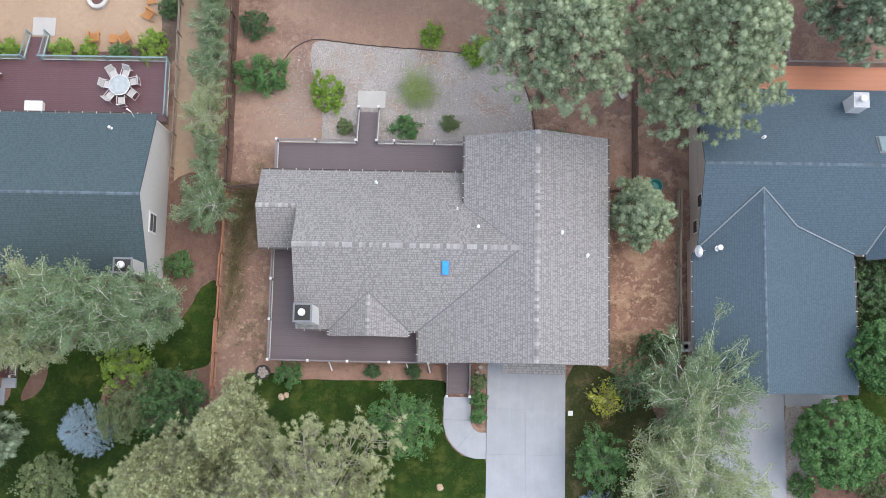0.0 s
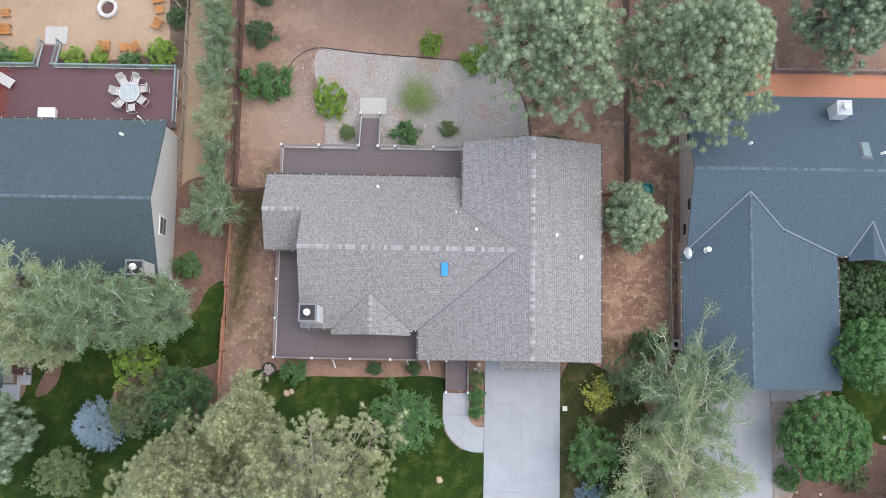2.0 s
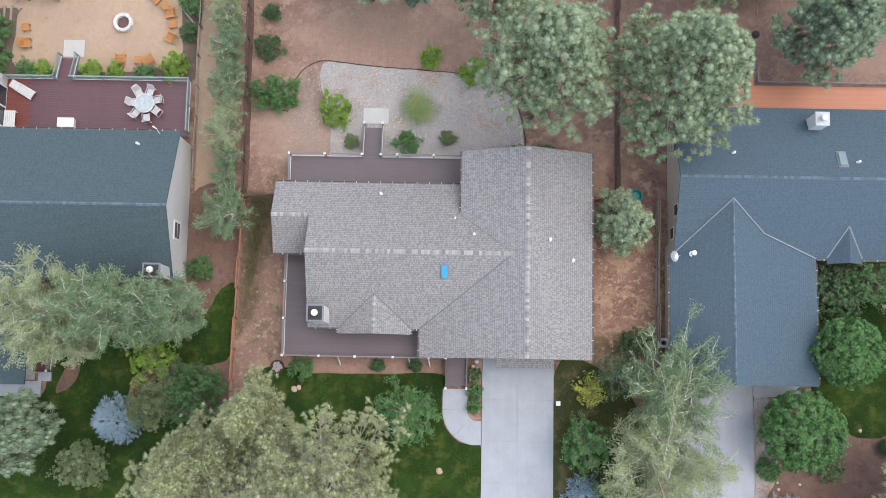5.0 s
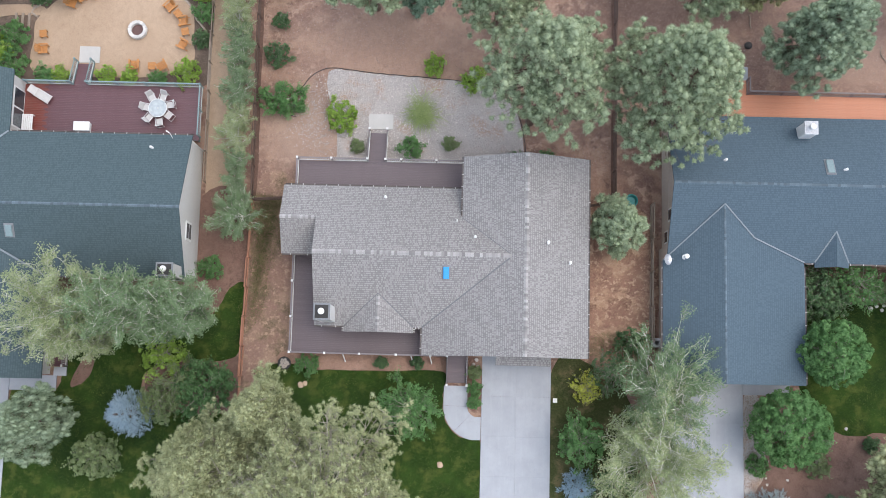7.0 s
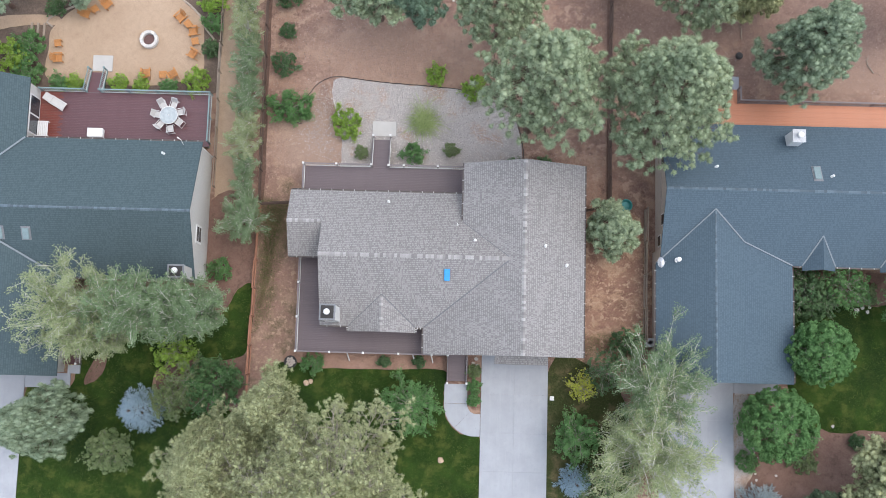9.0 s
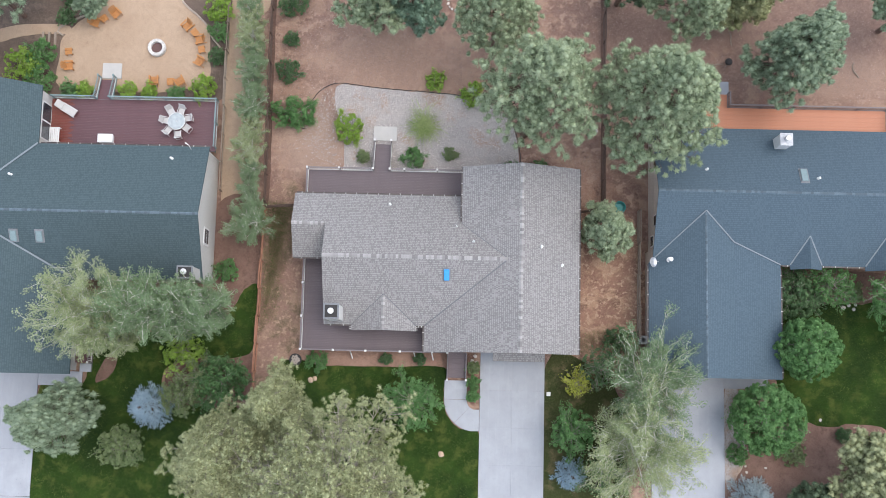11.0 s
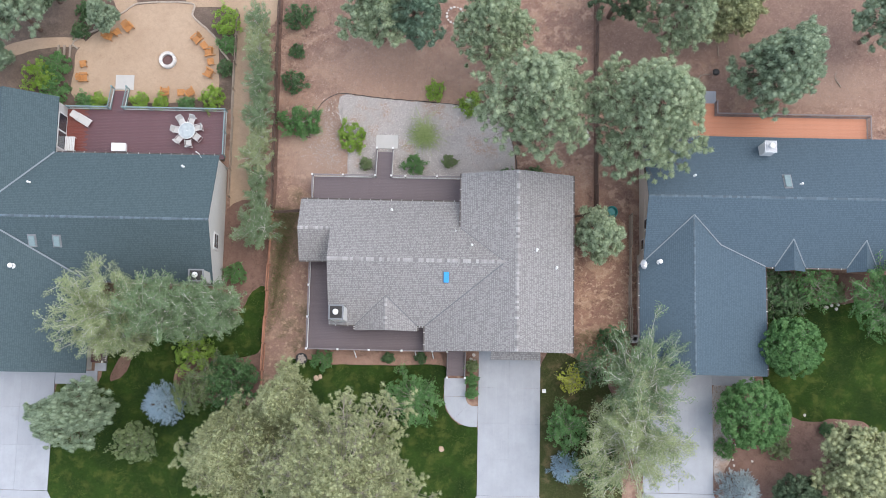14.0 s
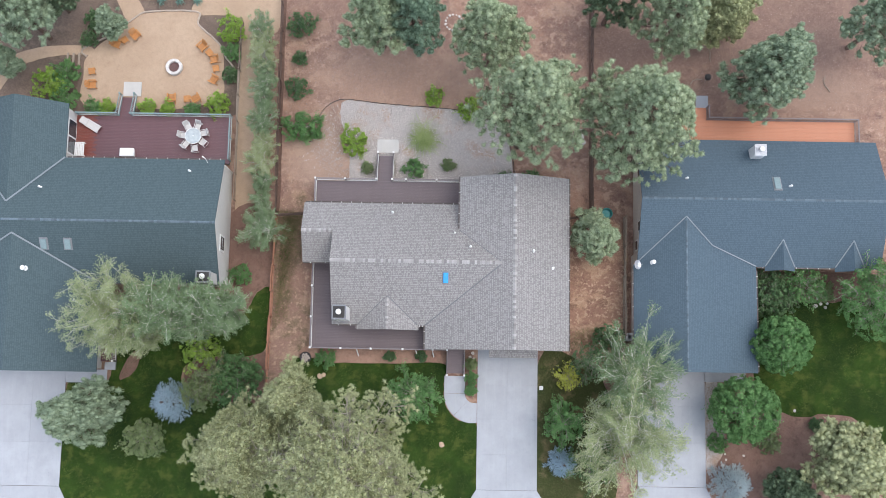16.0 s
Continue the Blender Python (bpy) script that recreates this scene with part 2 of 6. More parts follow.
DRY = ground_mix("dry_grass_and_dirt", [(0, 0, 0, (0.260, 0.158, 0.130)), (0.35, 0.47, 0.57, (0.138, 0.110, 0.065)), (0.8, 0.5, 0.6, (0.360, 0.240, 0.175)), (0.22, 0.5, 0.58, (0.244, 0.144, 0.117)), (2.3, 0.54, 0.62, (0.445, 0.307, 0.220))], (0.360, 0.250, 0.190))
LAWN = ground_mix("mown_lawn", [(0, 0, 0, (0.016, 0.037, 0.008)), (0.35, 0.42, 0.58, (0.03, 0.062, 0.012)), (0.9, 0.5, 0.64, (0.085, 0.1, 0.026)), (0.16, 0.48, 0.6, (0.011, 0.026, 0.008))], (0.045, 0.075, 0.016), speck=0.2)
PATCHY = ground_mix("patchy_lawn", [(0, 0, 0, (0.04, 0.055, 0.018)), (0.5, 0.45, 0.6, (0.026, 0.045, 0.014)), (0.7, 0.5, 0.66, (0.19, 0.145, 0.08)), (0.2, 0.5, 0.64, (0.045, 0.055, 0.02))], (0.1, 0.095, 0.045))
# soil and litter colour lowered to carry the shade of the north-west corner
SHADED_LITTER = ground_mix("shaded_pine_litter", [(0, 0, 0, (0.135, 0.098, 0.08)), (0.3, 0.44, 0.6, (0.095, 0.073, 0.06)), (0.9, 0.5, 0.63, (0.18, 0.132, 0.105))], (0.21, 0.16, 0.125), speck=0.6)
DARK_SOIL = ground_mix("dark_brown_soil", [(0, 0, 0, (0.125, 0.075, 0.06)), (0.4, 0.44, 0.6, (0.09, 0.055, 0.045)), (0.9, 0.52, 0.63, (0.17, 0.105, 0.082))], (0.2, 0.13, 0.1), speck=0.4)
TAN_BED = ground_mix("tan_bark_mulch", [(0, 0, 0, (0.3, 0.18, 0.135)), (0.6, 0.45, 0.6, (0.36, 0.225, 0.17)), (1.5, 0.5, 0.66, (0.22, 0.13, 0.1))], (0.36, 0.25, 0.19))
MULCH = ground_mix("red_brown_mulch", [(0, 0, 0, (0.17, 0.1, 0.08)), (0.6, 0.45, 0.6, (0.22, 0.135, 0.108)), (1.5, 0.5, 0.66, (0.125, 0.075, 0.06))], (0.24, 0.16, 0.125))
SAND = ground_mix("decomposed_granite", [(0, 0, 0, (0.39, 0.28, 0.196)), (0.25, 0.42, 0.62, (0.435, 0.32, 0.228)), (0.8, 0.5, 0.7, (0.355, 0.25, 0.175))], (0.4, 0.295, 0.21), bump=0.01, speck=0.06)
GRAVEL_BED = ground_mix("gravel_bed", [(0, 0, 0, (0.45, 0.41, 0.385)), (0.2, 0.4, 0.6, (0.38, 0.34, 0.32)), (0.3, 0.53, 0.64, (0.4, 0.265, 0.185))], (0.5, 0.465, 0.44))
PEBBLE = pieces("river_pebble", (0.58, 0.535, 0.51), 0.45)
PINK_PEBBLE = pieces("pink_gravel", (0.34, 0.25, 0.21), 0.35)
BARK = plain("pine_bark", (0.17, 0.11, 0.085), 0.95, vary=0.4, scale=3, grain=30)
BARK_GREY = plain("grey_limb_bark", (0.36, 0.32, 0.28), 0.9, vary=0.3)
BARK_PALE = plain("pale_aspen_bark", (0.66, 0.64, 0.57), 0.8, vary=0.25)
PINE = leaf("pine_needles", (0.245, 0.31, 0.19), (0.4, 0.48, 0.31), (0.47, 0.54, 0.365))
PINE_BLUE = leaf("blue_green_needles", (0.14, 0.22, 0.15), (0.23, 0.33, 0.235), (0.28, 0.38, 0.27))
PINE_OLIVE = leaf("olive_pine_needles", (0.27, 0.3, 0.16), (0.46, 0.49, 0.28), (0.52, 0.545, 0.325))
PINE_DARK = leaf("dark_pine_needles", (0.07, 0.11, 0.065), (0.14, 0.2, 0.12), (0.2, 0.26, 0.16))
PINE_GREY = leaf("grey_green_needles", (0.2, 0.27, 0.175), (0.33, 0.415, 0.285), (0.39, 0.47, 0.33))
SPRUCE = leaf("blue_spruce_needles", (0.26, 0.37, 0.45), (0.42, 0.55, 0.64), (0.5, 0.62, 0.7))
SPRUCE_GREY = leaf("grey_blue_needles", (0.27, 0.34, 0.36), (0.43, 0.51, 0.54), (0.52, 0.6, 0.62))
ASPEN = leaf("aspen_leaves", (0.13, 0.2, 0.1), (0.255, 0.35, 0.19), (0.31, 0.42, 0.24))
ASPEN_PALE = leaf("pale_aspen_leaves", (0.205, 0.265, 0.125), (0.4, 0.46, 0.25), (0.52, 0.56, 0.34))
GREEN = leaf("green_leaves", (0.075, 0.17, 0.055), (0.175, 0.335, 0.125), (0.23, 0.4, 0.165))
DARK_GREEN = leaf("dark_green_leaves", (0.06, 0.12, 0.055), (0.135, 0.23, 0.105), (0.19, 0.29, 0.135))
MID_GREEN = leaf("deep_green_leaves", (0.06, 0.13, 0.05), (0.13, 0.25, 0.1), (0.18, 0.31, 0.13))
LIME = leaf("lime_leaves", (0.17, 0.3, 0.045), (0.34, 0.5, 0.1), (0.42, 0.56, 0.14))
YELLOW = leaf("yellow_leaves", (0.42, 0.46, 0.06), (0.62, 0.65, 0.12), (0.68, 0.7, 0.18))
AGAVE = leaf("agave_blades", (0.1, 0.2, 0.17), (0.2, 0.33, 0.28))
ARCHING = leaf("arching_yellow_green_blades", (0.2, 0.28, 0.1), (0.4, 0.47, 0.2), (0.46, 0.52, 0.26))
OLIVE_LEAF = leaf("olive_leaves", (0.13, 0.19, 0.085), (0.25, 0.32, 0.15), (0.32, 0.38, 0.2))
GRASS_M = Mat("grass_blades", 0.7)
tone = GRASS_M.mix(GRASS_M.random(True), (0.02, 0.05, 0.01), (0.042, 0.082, 0.016))
tone = GRASS_M.mix(GRASS_M.noise(0.28, 5, 0.65, lo=0.44, hi=0.6), tone, (0.012, 0.03, 0.008))
tone = GRASS_M.mix(GRASS_M.noise(0.5, 5, 0.7, lo=0.46, hi=0.62), tone, (0.125, 0.14, 0.036))
GRASS_M.colour(tone)
GRASS_M.bsdf.inputs["Specular IOR Level"].default_value = 0.1
GRASS = GRASS_M.m
THIN_GRASS = leaf("thin_grass_blades", (0.085, 0.1, 0.035), (0.15, 0.165, 0.07), (0.2, 0.2, 0.09))
STRAW = leaf("straw_blades", (0.215, 0.145, 0.09), (0.34, 0.24, 0.155), (0.31, 0.23, 0.145))


# ---- building blocks ----
RNG = np.random.default_rng(7)


def thing(name, at, label, category, group="", kind=""):
    ob = new(name)
    ob.location = at
    return tagged(ob, label, category, group, kind)


def finish(name, me, material, parent=None, label="", at=None):
    me.materials.clear()
    me.materials.append(material)
    ob = new(name, me)
    ob.parent = parent
    if at is not None:
        ob.location = at
    if label:
        ob["label"] = label
    return ob


def part(name, bm, material, parent=None, label="", world=False):
    """Links a bmesh as one mesh object under a thing; world: its corners are given in the world's metres."""
    if world and parent is not None:
        shift = Vector(parent.location)
        if parent.parent is not None:
            shift += Vector(parent.parent.location)
        bmesh.ops.translate(bm, verts=bm.verts, vec=-shift)
    bmesh.ops.recalc_face_normals(bm, faces=bm.faces)
    me = bpy.data.meshes.new(name)
    bm.to_mesh(me)
    bm.free()
    return finish(name, me, material, parent, label)


def add_box(bm, x0, x1, y0, y1, z0, z1, bevel=0.0, m=None):
    made = bmesh.ops.create_cube(bm, size=1.0, matrix=Matrix.Translation(((x0 + x1) / 2, (y0 + y1) / 2, (z0 + z1) / 2)) @ Matrix.Diagonal((x1 - x0, y1 - y0, z1 - z0, 1)))
    if bevel:
        edges = list({e for v in made["verts"] for e in v.link_edges})
        res = bmesh.ops.bevel(bm, geom=edges, offset=bevel, segments=1, affect="EDGES", profile=0.5)
        verts = list({v for f in res["faces"] for v in f.verts})
    else:
        verts = made["verts"]
    if m is not None:
        bmesh.ops.transform(bm, matrix=m, verts=verts)
    return bm


def box(x0, x1, y0, y1, z0, z1, bevel=0.0, m=None):
    return add_box(bmesh.new(), x0, x1, y0, y1, z0, z1, bevel, m)


def tube(points, radii, sides=6):
    """A bent, tapered tube through points."""
    bm = bmesh.new()
    rings = []
    pts = [Vector(p) for p in points]
    for i, (p, r) in enumerate(zip(pts, radii)):
        d = (pts[min(i + 1, len(pts) - 1)] - pts[max(i - 1, 0)]).normalized()
        q = d.to_track_quat("Z", "Y")
        rings.append([bm.verts.new(p + q @ Vector((r * math.cos(a), r * math.sin(a), 0))) for a in (2 * math.pi * k / sides for k in range(sides))])
    for a, b in zip(rings, rings[1:]):
        for k in range(sides):
            bm.faces.new((a[k], a[(k + 1) % sides], b[(k + 1) % sides], b[k]))
    bm.faces.new(rings[-1])
    bm.faces.new(list(reversed(rings[0])))
    return bm


def lathe(profile, sides=24):
    """A turned form from (radius, height) pairs."""
    bm = bmesh.new()
    rings = [[bm.verts.new((r * math.cos(2 * math.pi * k / sides), r * math.sin(2 * math.pi * k / sides), z)) for k in range(sides)] for r, z in profile]
    for a, b in zip(rings, rings[1:]):
        for k in range(sides):
            bm.faces.new((a[k], a[(k + 1) % sides], b[(k + 1) % sides], b[k]))
    bm.faces.new(rings[-1])
    bm.faces.new(list(reversed(rings[0])))
    return bm


def prism(pts, z0, z1):
    """A flat outline raised from z0 to z1."""
    bm = bmesh.new()
    top = bm.faces.new([bm.verts.new((x, y, z1)) for x, y in pts])
    if top.normal.z < 0:
        top.normal_flip()
    got = bmesh.ops.extrude_face_region(bm, geom=[top])
    bmesh.ops.translate(bm, verts=[v for v in got["geom"] if isinstance(v, bmesh.types.BMVert)], vec=(0, 0, z0 - z1))
    return bm


def smooth_loop(pts, steps=6, jitter=0.0):
    """A closed outline, rounded through its points, with a ragged edge."""
    out, n = [], len(pts)
    for i in range(n):
        p0, p1, p2, p3 = (Vector((*pts[(i + k - 1) % n], 0)) for k in range(4))
        for s in range(steps):
            t = s / steps
            p = 0.5 * ((2 * p1) + (p2 - p0) * t + (2 * p0 - 5 * p1 + 4 * p2 - p3) * t * t + (3 * p1 - p0 - 3 * p2 + p3) * t ** 3)
            out.append((p.x + jitter * noise.noise(p * 1.7), p.y + jitter * noise.noise(p * 1.7 + Vector((9, 4, 2)))))
    return out


def inside(x, y, poly):
    """Which of the points lie inside the outline."""
    hit = np.zeros(len(x), bool)
    for (x0, y0), (x1, y1) in zip(poly, poly[1:] + poly[:1]):
        cross = ((y0 > y) != (y1 > y)) & (x < (x1 - x0) * (y - y0) / ((y1 - y0) or 1e-9) + x0)
        hit ^= cross
    return hit


def mesh_np(name, verts, faces):
    """A mesh from arrays of corners and of faces that all have the same number of corners."""
    me = bpy.data.meshes.new(name)
    verts, faces = np.asarray(verts, np.float32), np.asarray(faces, np.int32)
    k = faces.shape[1]
    me.vertices.add(len(verts))
    me.vertices.foreach_set("co", verts.ravel())
    me.loops.add(faces.size)
    me.loops.foreach_set("vertex_index", faces.ravel())
    me.polygons.add(len(faces))
    me.polygons.foreach_set("loop_start", np.arange(0, faces.size, k, dtype=np.int32))
    me.update(calc_edges=True)
    me.validate()
    return me


def unit(v):
    return v / (np.linalg.norm(v, axis=-1, keepdims=True) + 1e-9)


def sphere_dirs(n, rng):
    return unit(rng.normal(size=(n, 3)))


def blades(base, way, length, width, rng):
    """Thin three-cornered blades: base points, directions, lengths, widths."""
    side = unit(np.cross(way, sphere_dirs(len(base), rng))) * width[:, None] / 2
    tip = base + way * length[:, None]
    v = np.stack([base - side, base + side, tip], 1).reshape(-1, 3)
    return v, np.arange(len(v)).reshape(-1, 3)


def leaves(at, normal, size, rng):
    """Pointed four-cornered leaves that lie across the given normals."""
    a = unit(np.cross(normal, sphere_dirs(len(at), rng)))
    b = np.cross(normal, a)
    s = size[:, None]
    fold = normal * s * 0.18
    v = np.stack([at - a * s * 0.6, at + b * s * 0.36 + fold, at + a * s * 0.6, at - b * s * 0.36 + fold], 1).reshape(-1, 3)
    return v, np.arange(len(v)).reshape(-1, 4)


def limbs_mesh(name, chains, sides=5):
    """One mesh of many bent tapered limbs; chains: (points, first radius, last radius)."""
    verts, faces, base = [], [], 0
    ang = np.arange(sides) * 2 * math.pi / sides
    for pts, r0, r1 in chains:
        pts = np.asarray(pts, float)
        d = unit(np.gradient(pts, axis=0))
        ref = np.where(np.abs(d[:, 2:3]) > 0.9, np.array([[1.0, 0, 0]]), np.array([[0, 0, 1.0]]))
        u = unit(np.cross(d, ref))
        w = np.cross(d, u)
        r = np.linspace(r0, r1, len(pts))[:, None, None]
        ring = pts[:, None, :] + r * (u[:, None, :] * np.cos(ang)[None, :, None] + w[:, None, :] * np.sin(ang)[None, :, None])
        verts.append(ring.reshape(-1, 3))
        for i in range(len(pts) - 1):
            for k in range(sides):
                a, b = base + i * sides + k, base + i * sides + (k + 1) % sides
                faces.append((a, b, b + sides, a + sides))
        base += len(pts) * sides
    return mesh_np(name, np.concatenate(verts), faces)


def arc(p0, p1, lift, n=5, wobble=0.0, rng=None):
    t = np.linspace(0, 1, n)[:, None]
    p = np.asarray(p0) * (1 - t) + np.asarray(p1) * t
    p[:, 2] += lift * 4 * (t * (1 - t))[:, 0]
    if wobble:
        p[1:-1] += rng.normal(size=(n - 2, 3)) * wobble
    return p


# ---- trees and shrubs ----
def pine(x, y, height, radius, crown_from, seed, material=PINE, label="", tufts=300, lean=(0, 0), tuft=0.47, needles=68, group="pines", core_share=0.5, reach=0.9, twig=0.018, stretch=(1, 1), turn=0):
    """A ponderosa: bare trunk, whorls of limbs, round tufts of long needles at the twigs' ends."""
    rng = np.random.default_rng(seed)
    clumped = material is PINE_OLIVE
    tree = thing("pine_tree", (x, y, 0), label, "tree", group)
    tree.scale, tree.rotation_euler = (*stretch, 1), (0, 0, radians(turn))
    lean = np.array([lean[0], lean[1], 0.0])

    def axis(z):
        return lean * (z / height) ** 1.3 + np.array([0.12 * math.sin(z * 0.4 + seed), 0.12 * math.cos(z * 0.5), z])

    zs = np.linspace(0, height * 0.97, 9)
    part_me = limbs_mesh("trunk", [(np.array([axis(z) for z in zs]), 0.016 * height + 0.05, 0.03)], 8)
    finish("trunk", part_me, BARK, tree)
    chains, cen, way = [], [], []
    n = max(18, tufts // 9)
    lobes = rng.uniform(0, 2 * math.pi, 3)
    for i in range(n):
        f = (i + rng.uniform(0, 1)) / n
        f = f ** 0.85
        z = crown_from + (height - crown_from) * f
        az = i * 2.4 + rng.normal() * 0.25
        prof = max(0.12, min(1.0, (1 - f) ** 0.62 * 1.12)) * (0.8 if f < 0.12 else 1)
        lob = 1 + 0.16 * sum(math.cos((k + 2) * az + a) for k, a in enumerate(lobes)) / 1.5
        length = min(radius * 1.06, radius * prof * lob * rng.uniform(0.72, 1.08))
        p0 = axis(z)
        d = np.array([math.cos(az), math.sin(az), 0])
        p1 = p0 + d * length + np.array([0, 0, length * rng.uniform(0.05, 0.4)])
        pts = arc(p0, p1, -0.07 * length, 6, 0.012 * length, rng)
        chains.append((pts, 0.025 + 0.016 * length, 0.012))
        m = max(5, int(17 * length / radius * 1.2))
        for j in range(m):
            s = 1 - 0.72 * (j / m) ** 1.2
            k = s * 5
            k0 = min(4, int(k))
            q = pts[k0] * (1 - (k - k0)) + pts[k0 + 1] * (k - k0)
            side = np.array([-d[1], d[0], 0]) * max(-1.3, min(1.3, rng.normal())) * (0.24 if clumped else 0.34) * length * (1.15 - s * 0.7)
            e = q + side + d * min(1.3, abs(rng.normal())) * 0.12 * length + np.array([0, 0, rng.uniform(0.05, 0.5)])
            if j:
                chains.append((arc(q, e, 0.04, 3), twig, twig * 0.45))
            cen.append(e)
            w = unit((e - q) * 0.5 + d * 0.35 + np.array([0, 0, 0.75]))
            way.append(w)
            for _ in range(2 if clumped else 0):
                cen.append(e + np.clip(rng.normal(size=3), -1.5, 1.5) * np.array([0.34, 0.34, 0.15]))
                way.append(unit(w + rng.normal(size=3) * 0.3))
    shell = int(tufts * (0.5 if clumped else 1.0))
    for i in range(shell):
        f = rng.uniform(0.02, 1.0) ** 0.9
        az = rng.uniform(0, 2 * math.pi)
        lob = 1 + 0.16 * sum(math.cos((k + 2) * az + a) for k, a in enumerate(lobes)) / 1.5 + 0.1 * math.sin(5 * az + 9 * f + seed)
        r = radius * min(1.0, (1 - f) ** 0.55 * 1.1) * min(1.15, lob) * rng.uniform(0.45, 1.0) ** 0.6 * (0.85 if f < 0.12 else 1)
        d = np.array([math.cos(az), math.sin(az), 0])
        p = axis(crown_from + (height - crown_from) * f)
        e = p + d * r + np.array([0, 0, r * 0.22])
        chains.append((arc(p + d * r * 0.45 + np.array([0, 0, r * 0.02]), e, -0.03, 3), twig * 1.1, twig * 0.45))
        cen.append(e)
        way.append(unit(d * 0.55 + np.array([0, 0, 0.8])))
        for _ in range(3 if clumped else 0):
            b = e - d * 0.2 + np.clip(rng.normal(size=3), -1.5, 1.5) * np.array([0.36, 0.36, 0.16])
            chains.append((arc(e - d * 0.5, b, 0.03, 3), twig * 0.7, twig * 0.4))
            cen.append(b)
            way.append(unit(rng.normal(size=3) * 0.3 + np.array([0, 0, 0.8])))
    for _ in range(8):
        e = axis(height * rng.uniform(0.93, 1.0)) + rng.normal(size=3) * 0.35 * np.array([1, 1, 0.5])
        cen.append(e)
        way.append(np.array([0, 0, 1.0]))
    tagged(finish("limb", limbs_mesh("limb", chains, 3), BARK_GREY if material is PINE_OLIVE else BARK, tree), kind="stuff")
    cen, way = np.array(cen), np.array(way)
    size = rng.uniform(0.7, 1.2, len(cen)) * tuft
    c = np.repeat(cen, needles, 0)
    s = np.repeat(size, needles)
    dirs = unit(sphere_dirs(len(c), rng) + np.repeat(way, needles, 0) * 0.55)
    start = rng.uniform(0.25, 0.55, len(c))
    g = (1 + 5 ** 0.5) / 2
    ico = unit(np.array([(-1, g, 0), (1, g, 0), (-1, -g, 0), (1, -g, 0), (0, -1, g), (0, 1, g), (0, -1, -g), (0, 1, -g), (g, 0, -1), (g, 0, 1), (-g, 0, -1), (-g, 0, 1)], float))
    tri = np.array([(0, 11, 5), (0, 5, 1), (0, 1, 7), (0, 7, 10), (0, 10, 11), (1, 5, 9), (5, 11, 4), (11, 10, 2), (10, 7, 6), (7, 1, 8), (3, 9, 4), (3, 4, 2), (3, 2, 6), (3, 6, 8), (3, 8, 9), (4, 9, 5), (2, 4, 11), (6, 2, 10), (8, 6, 7), (9, 8, 1)])
    core = (cen + way * (size * 0.2)[:, None])[:, None, :] + ico[None] * (size * core_share)[:, None, None] * rng.uniform(0.7, 1.15, (len(cen), 12, 1))
    core_f = tri[None] + np.arange(len(cen))[:, None, None] * 12
    v, f = blades(c + dirs * (s * start)[:, None], dirs, s * (reach - start) * rng.uniform(0.8, 1.12, len(c)), (0.022 + 0.078 * s) * rng.uniform(0.8, 1.2, len(c)), rng)
    f = np.concatenate([f, core_f.reshape(-1, 3) + len(v)])
    v = np.concatenate([v, core.reshape(-1, 3)])
    tagged(finish("crown", mesh_np("crown", v, f), material, tree), kind="stuff")
    return tree


def spruce(x, y, height, radius, seed, material=SPRUCE, label="", sprays=70):
    """A young spruce: rings of stiff boughs down to the ground, each a fan of short needled twigs."""
    rng = np.random.default_rng(seed)
    tree = thing("spruce_tree", (x, y, 0), label, "tree", "spruces")
    finish("trunk", limbs_mesh("trunk", [(np.array([[0, 0, 0], [0, 0, height * 0.5], [0, 0, height]]), 0.02 * height + 0.02, 0.01)], 7), BARK, tree)
    chains, base, way = [], [], []
    for i in range(sprays):
        f = (i + rng.uniform()) / sprays
        z = height * (0.06 + 0.92 * f)
        az = i * 2.4
        length = radius * (1 - f) ** 0.8 * rng.uniform(0.82, 1.1) + 0.08
        d = np.array([math.cos(az), math.sin(az), 0])
        p0 = np.array([0, 0, z])
        p1 = p0 + d * length + np.array([0, 0, -0.1 * length + 0.06])
        pts = arc(p0, p1, 0.04 * length, 5)
        chains.append((pts, 0.012 + 0.006 * length, 0.006))
        twigs = int(6 + 12 * length)
        for _ in range(twigs):
            s = rng.uniform(0.2, 1) ** 0.7
            q = p0 * (1 - s) + p1 * s + np.array([0, 0, 0.04 * length])
            a = rng.choice([-1, 1]) * rng.uniform(0.2, 0.9)
            w = np.array([d[0] * math.cos(a) - d[1] * math.sin(a), d[0] * math.sin(a) + d[1] * math.cos(a), rng.uniform(-0.1, 0.25)])
            tl = (0.42 - 0.2 * s) * min(1.2, 0.5 + length * 0.5)
            k = 9
            u = rng.uniform(0, 1, k)[:, None]
            base.append(q + w * tl * u)
            way.append(unit(w[None] + sphere_dirs(k, rng) * 0.8))
    base, way = np.concatenate(base), np.concatenate(way)
    tagged(finish("limb", limbs_mesh("limb", chains, 3), BARK, tree), kind="stuff")
    v, f = blades(base, way, rng.uniform(0.09, 0.2, len(base)), rng.uniform(0.025, 0.05, len(base)), rng)
    tagged(finish("crown", mesh_np("crown", v, f), material, tree), kind="stuff")
    return tree


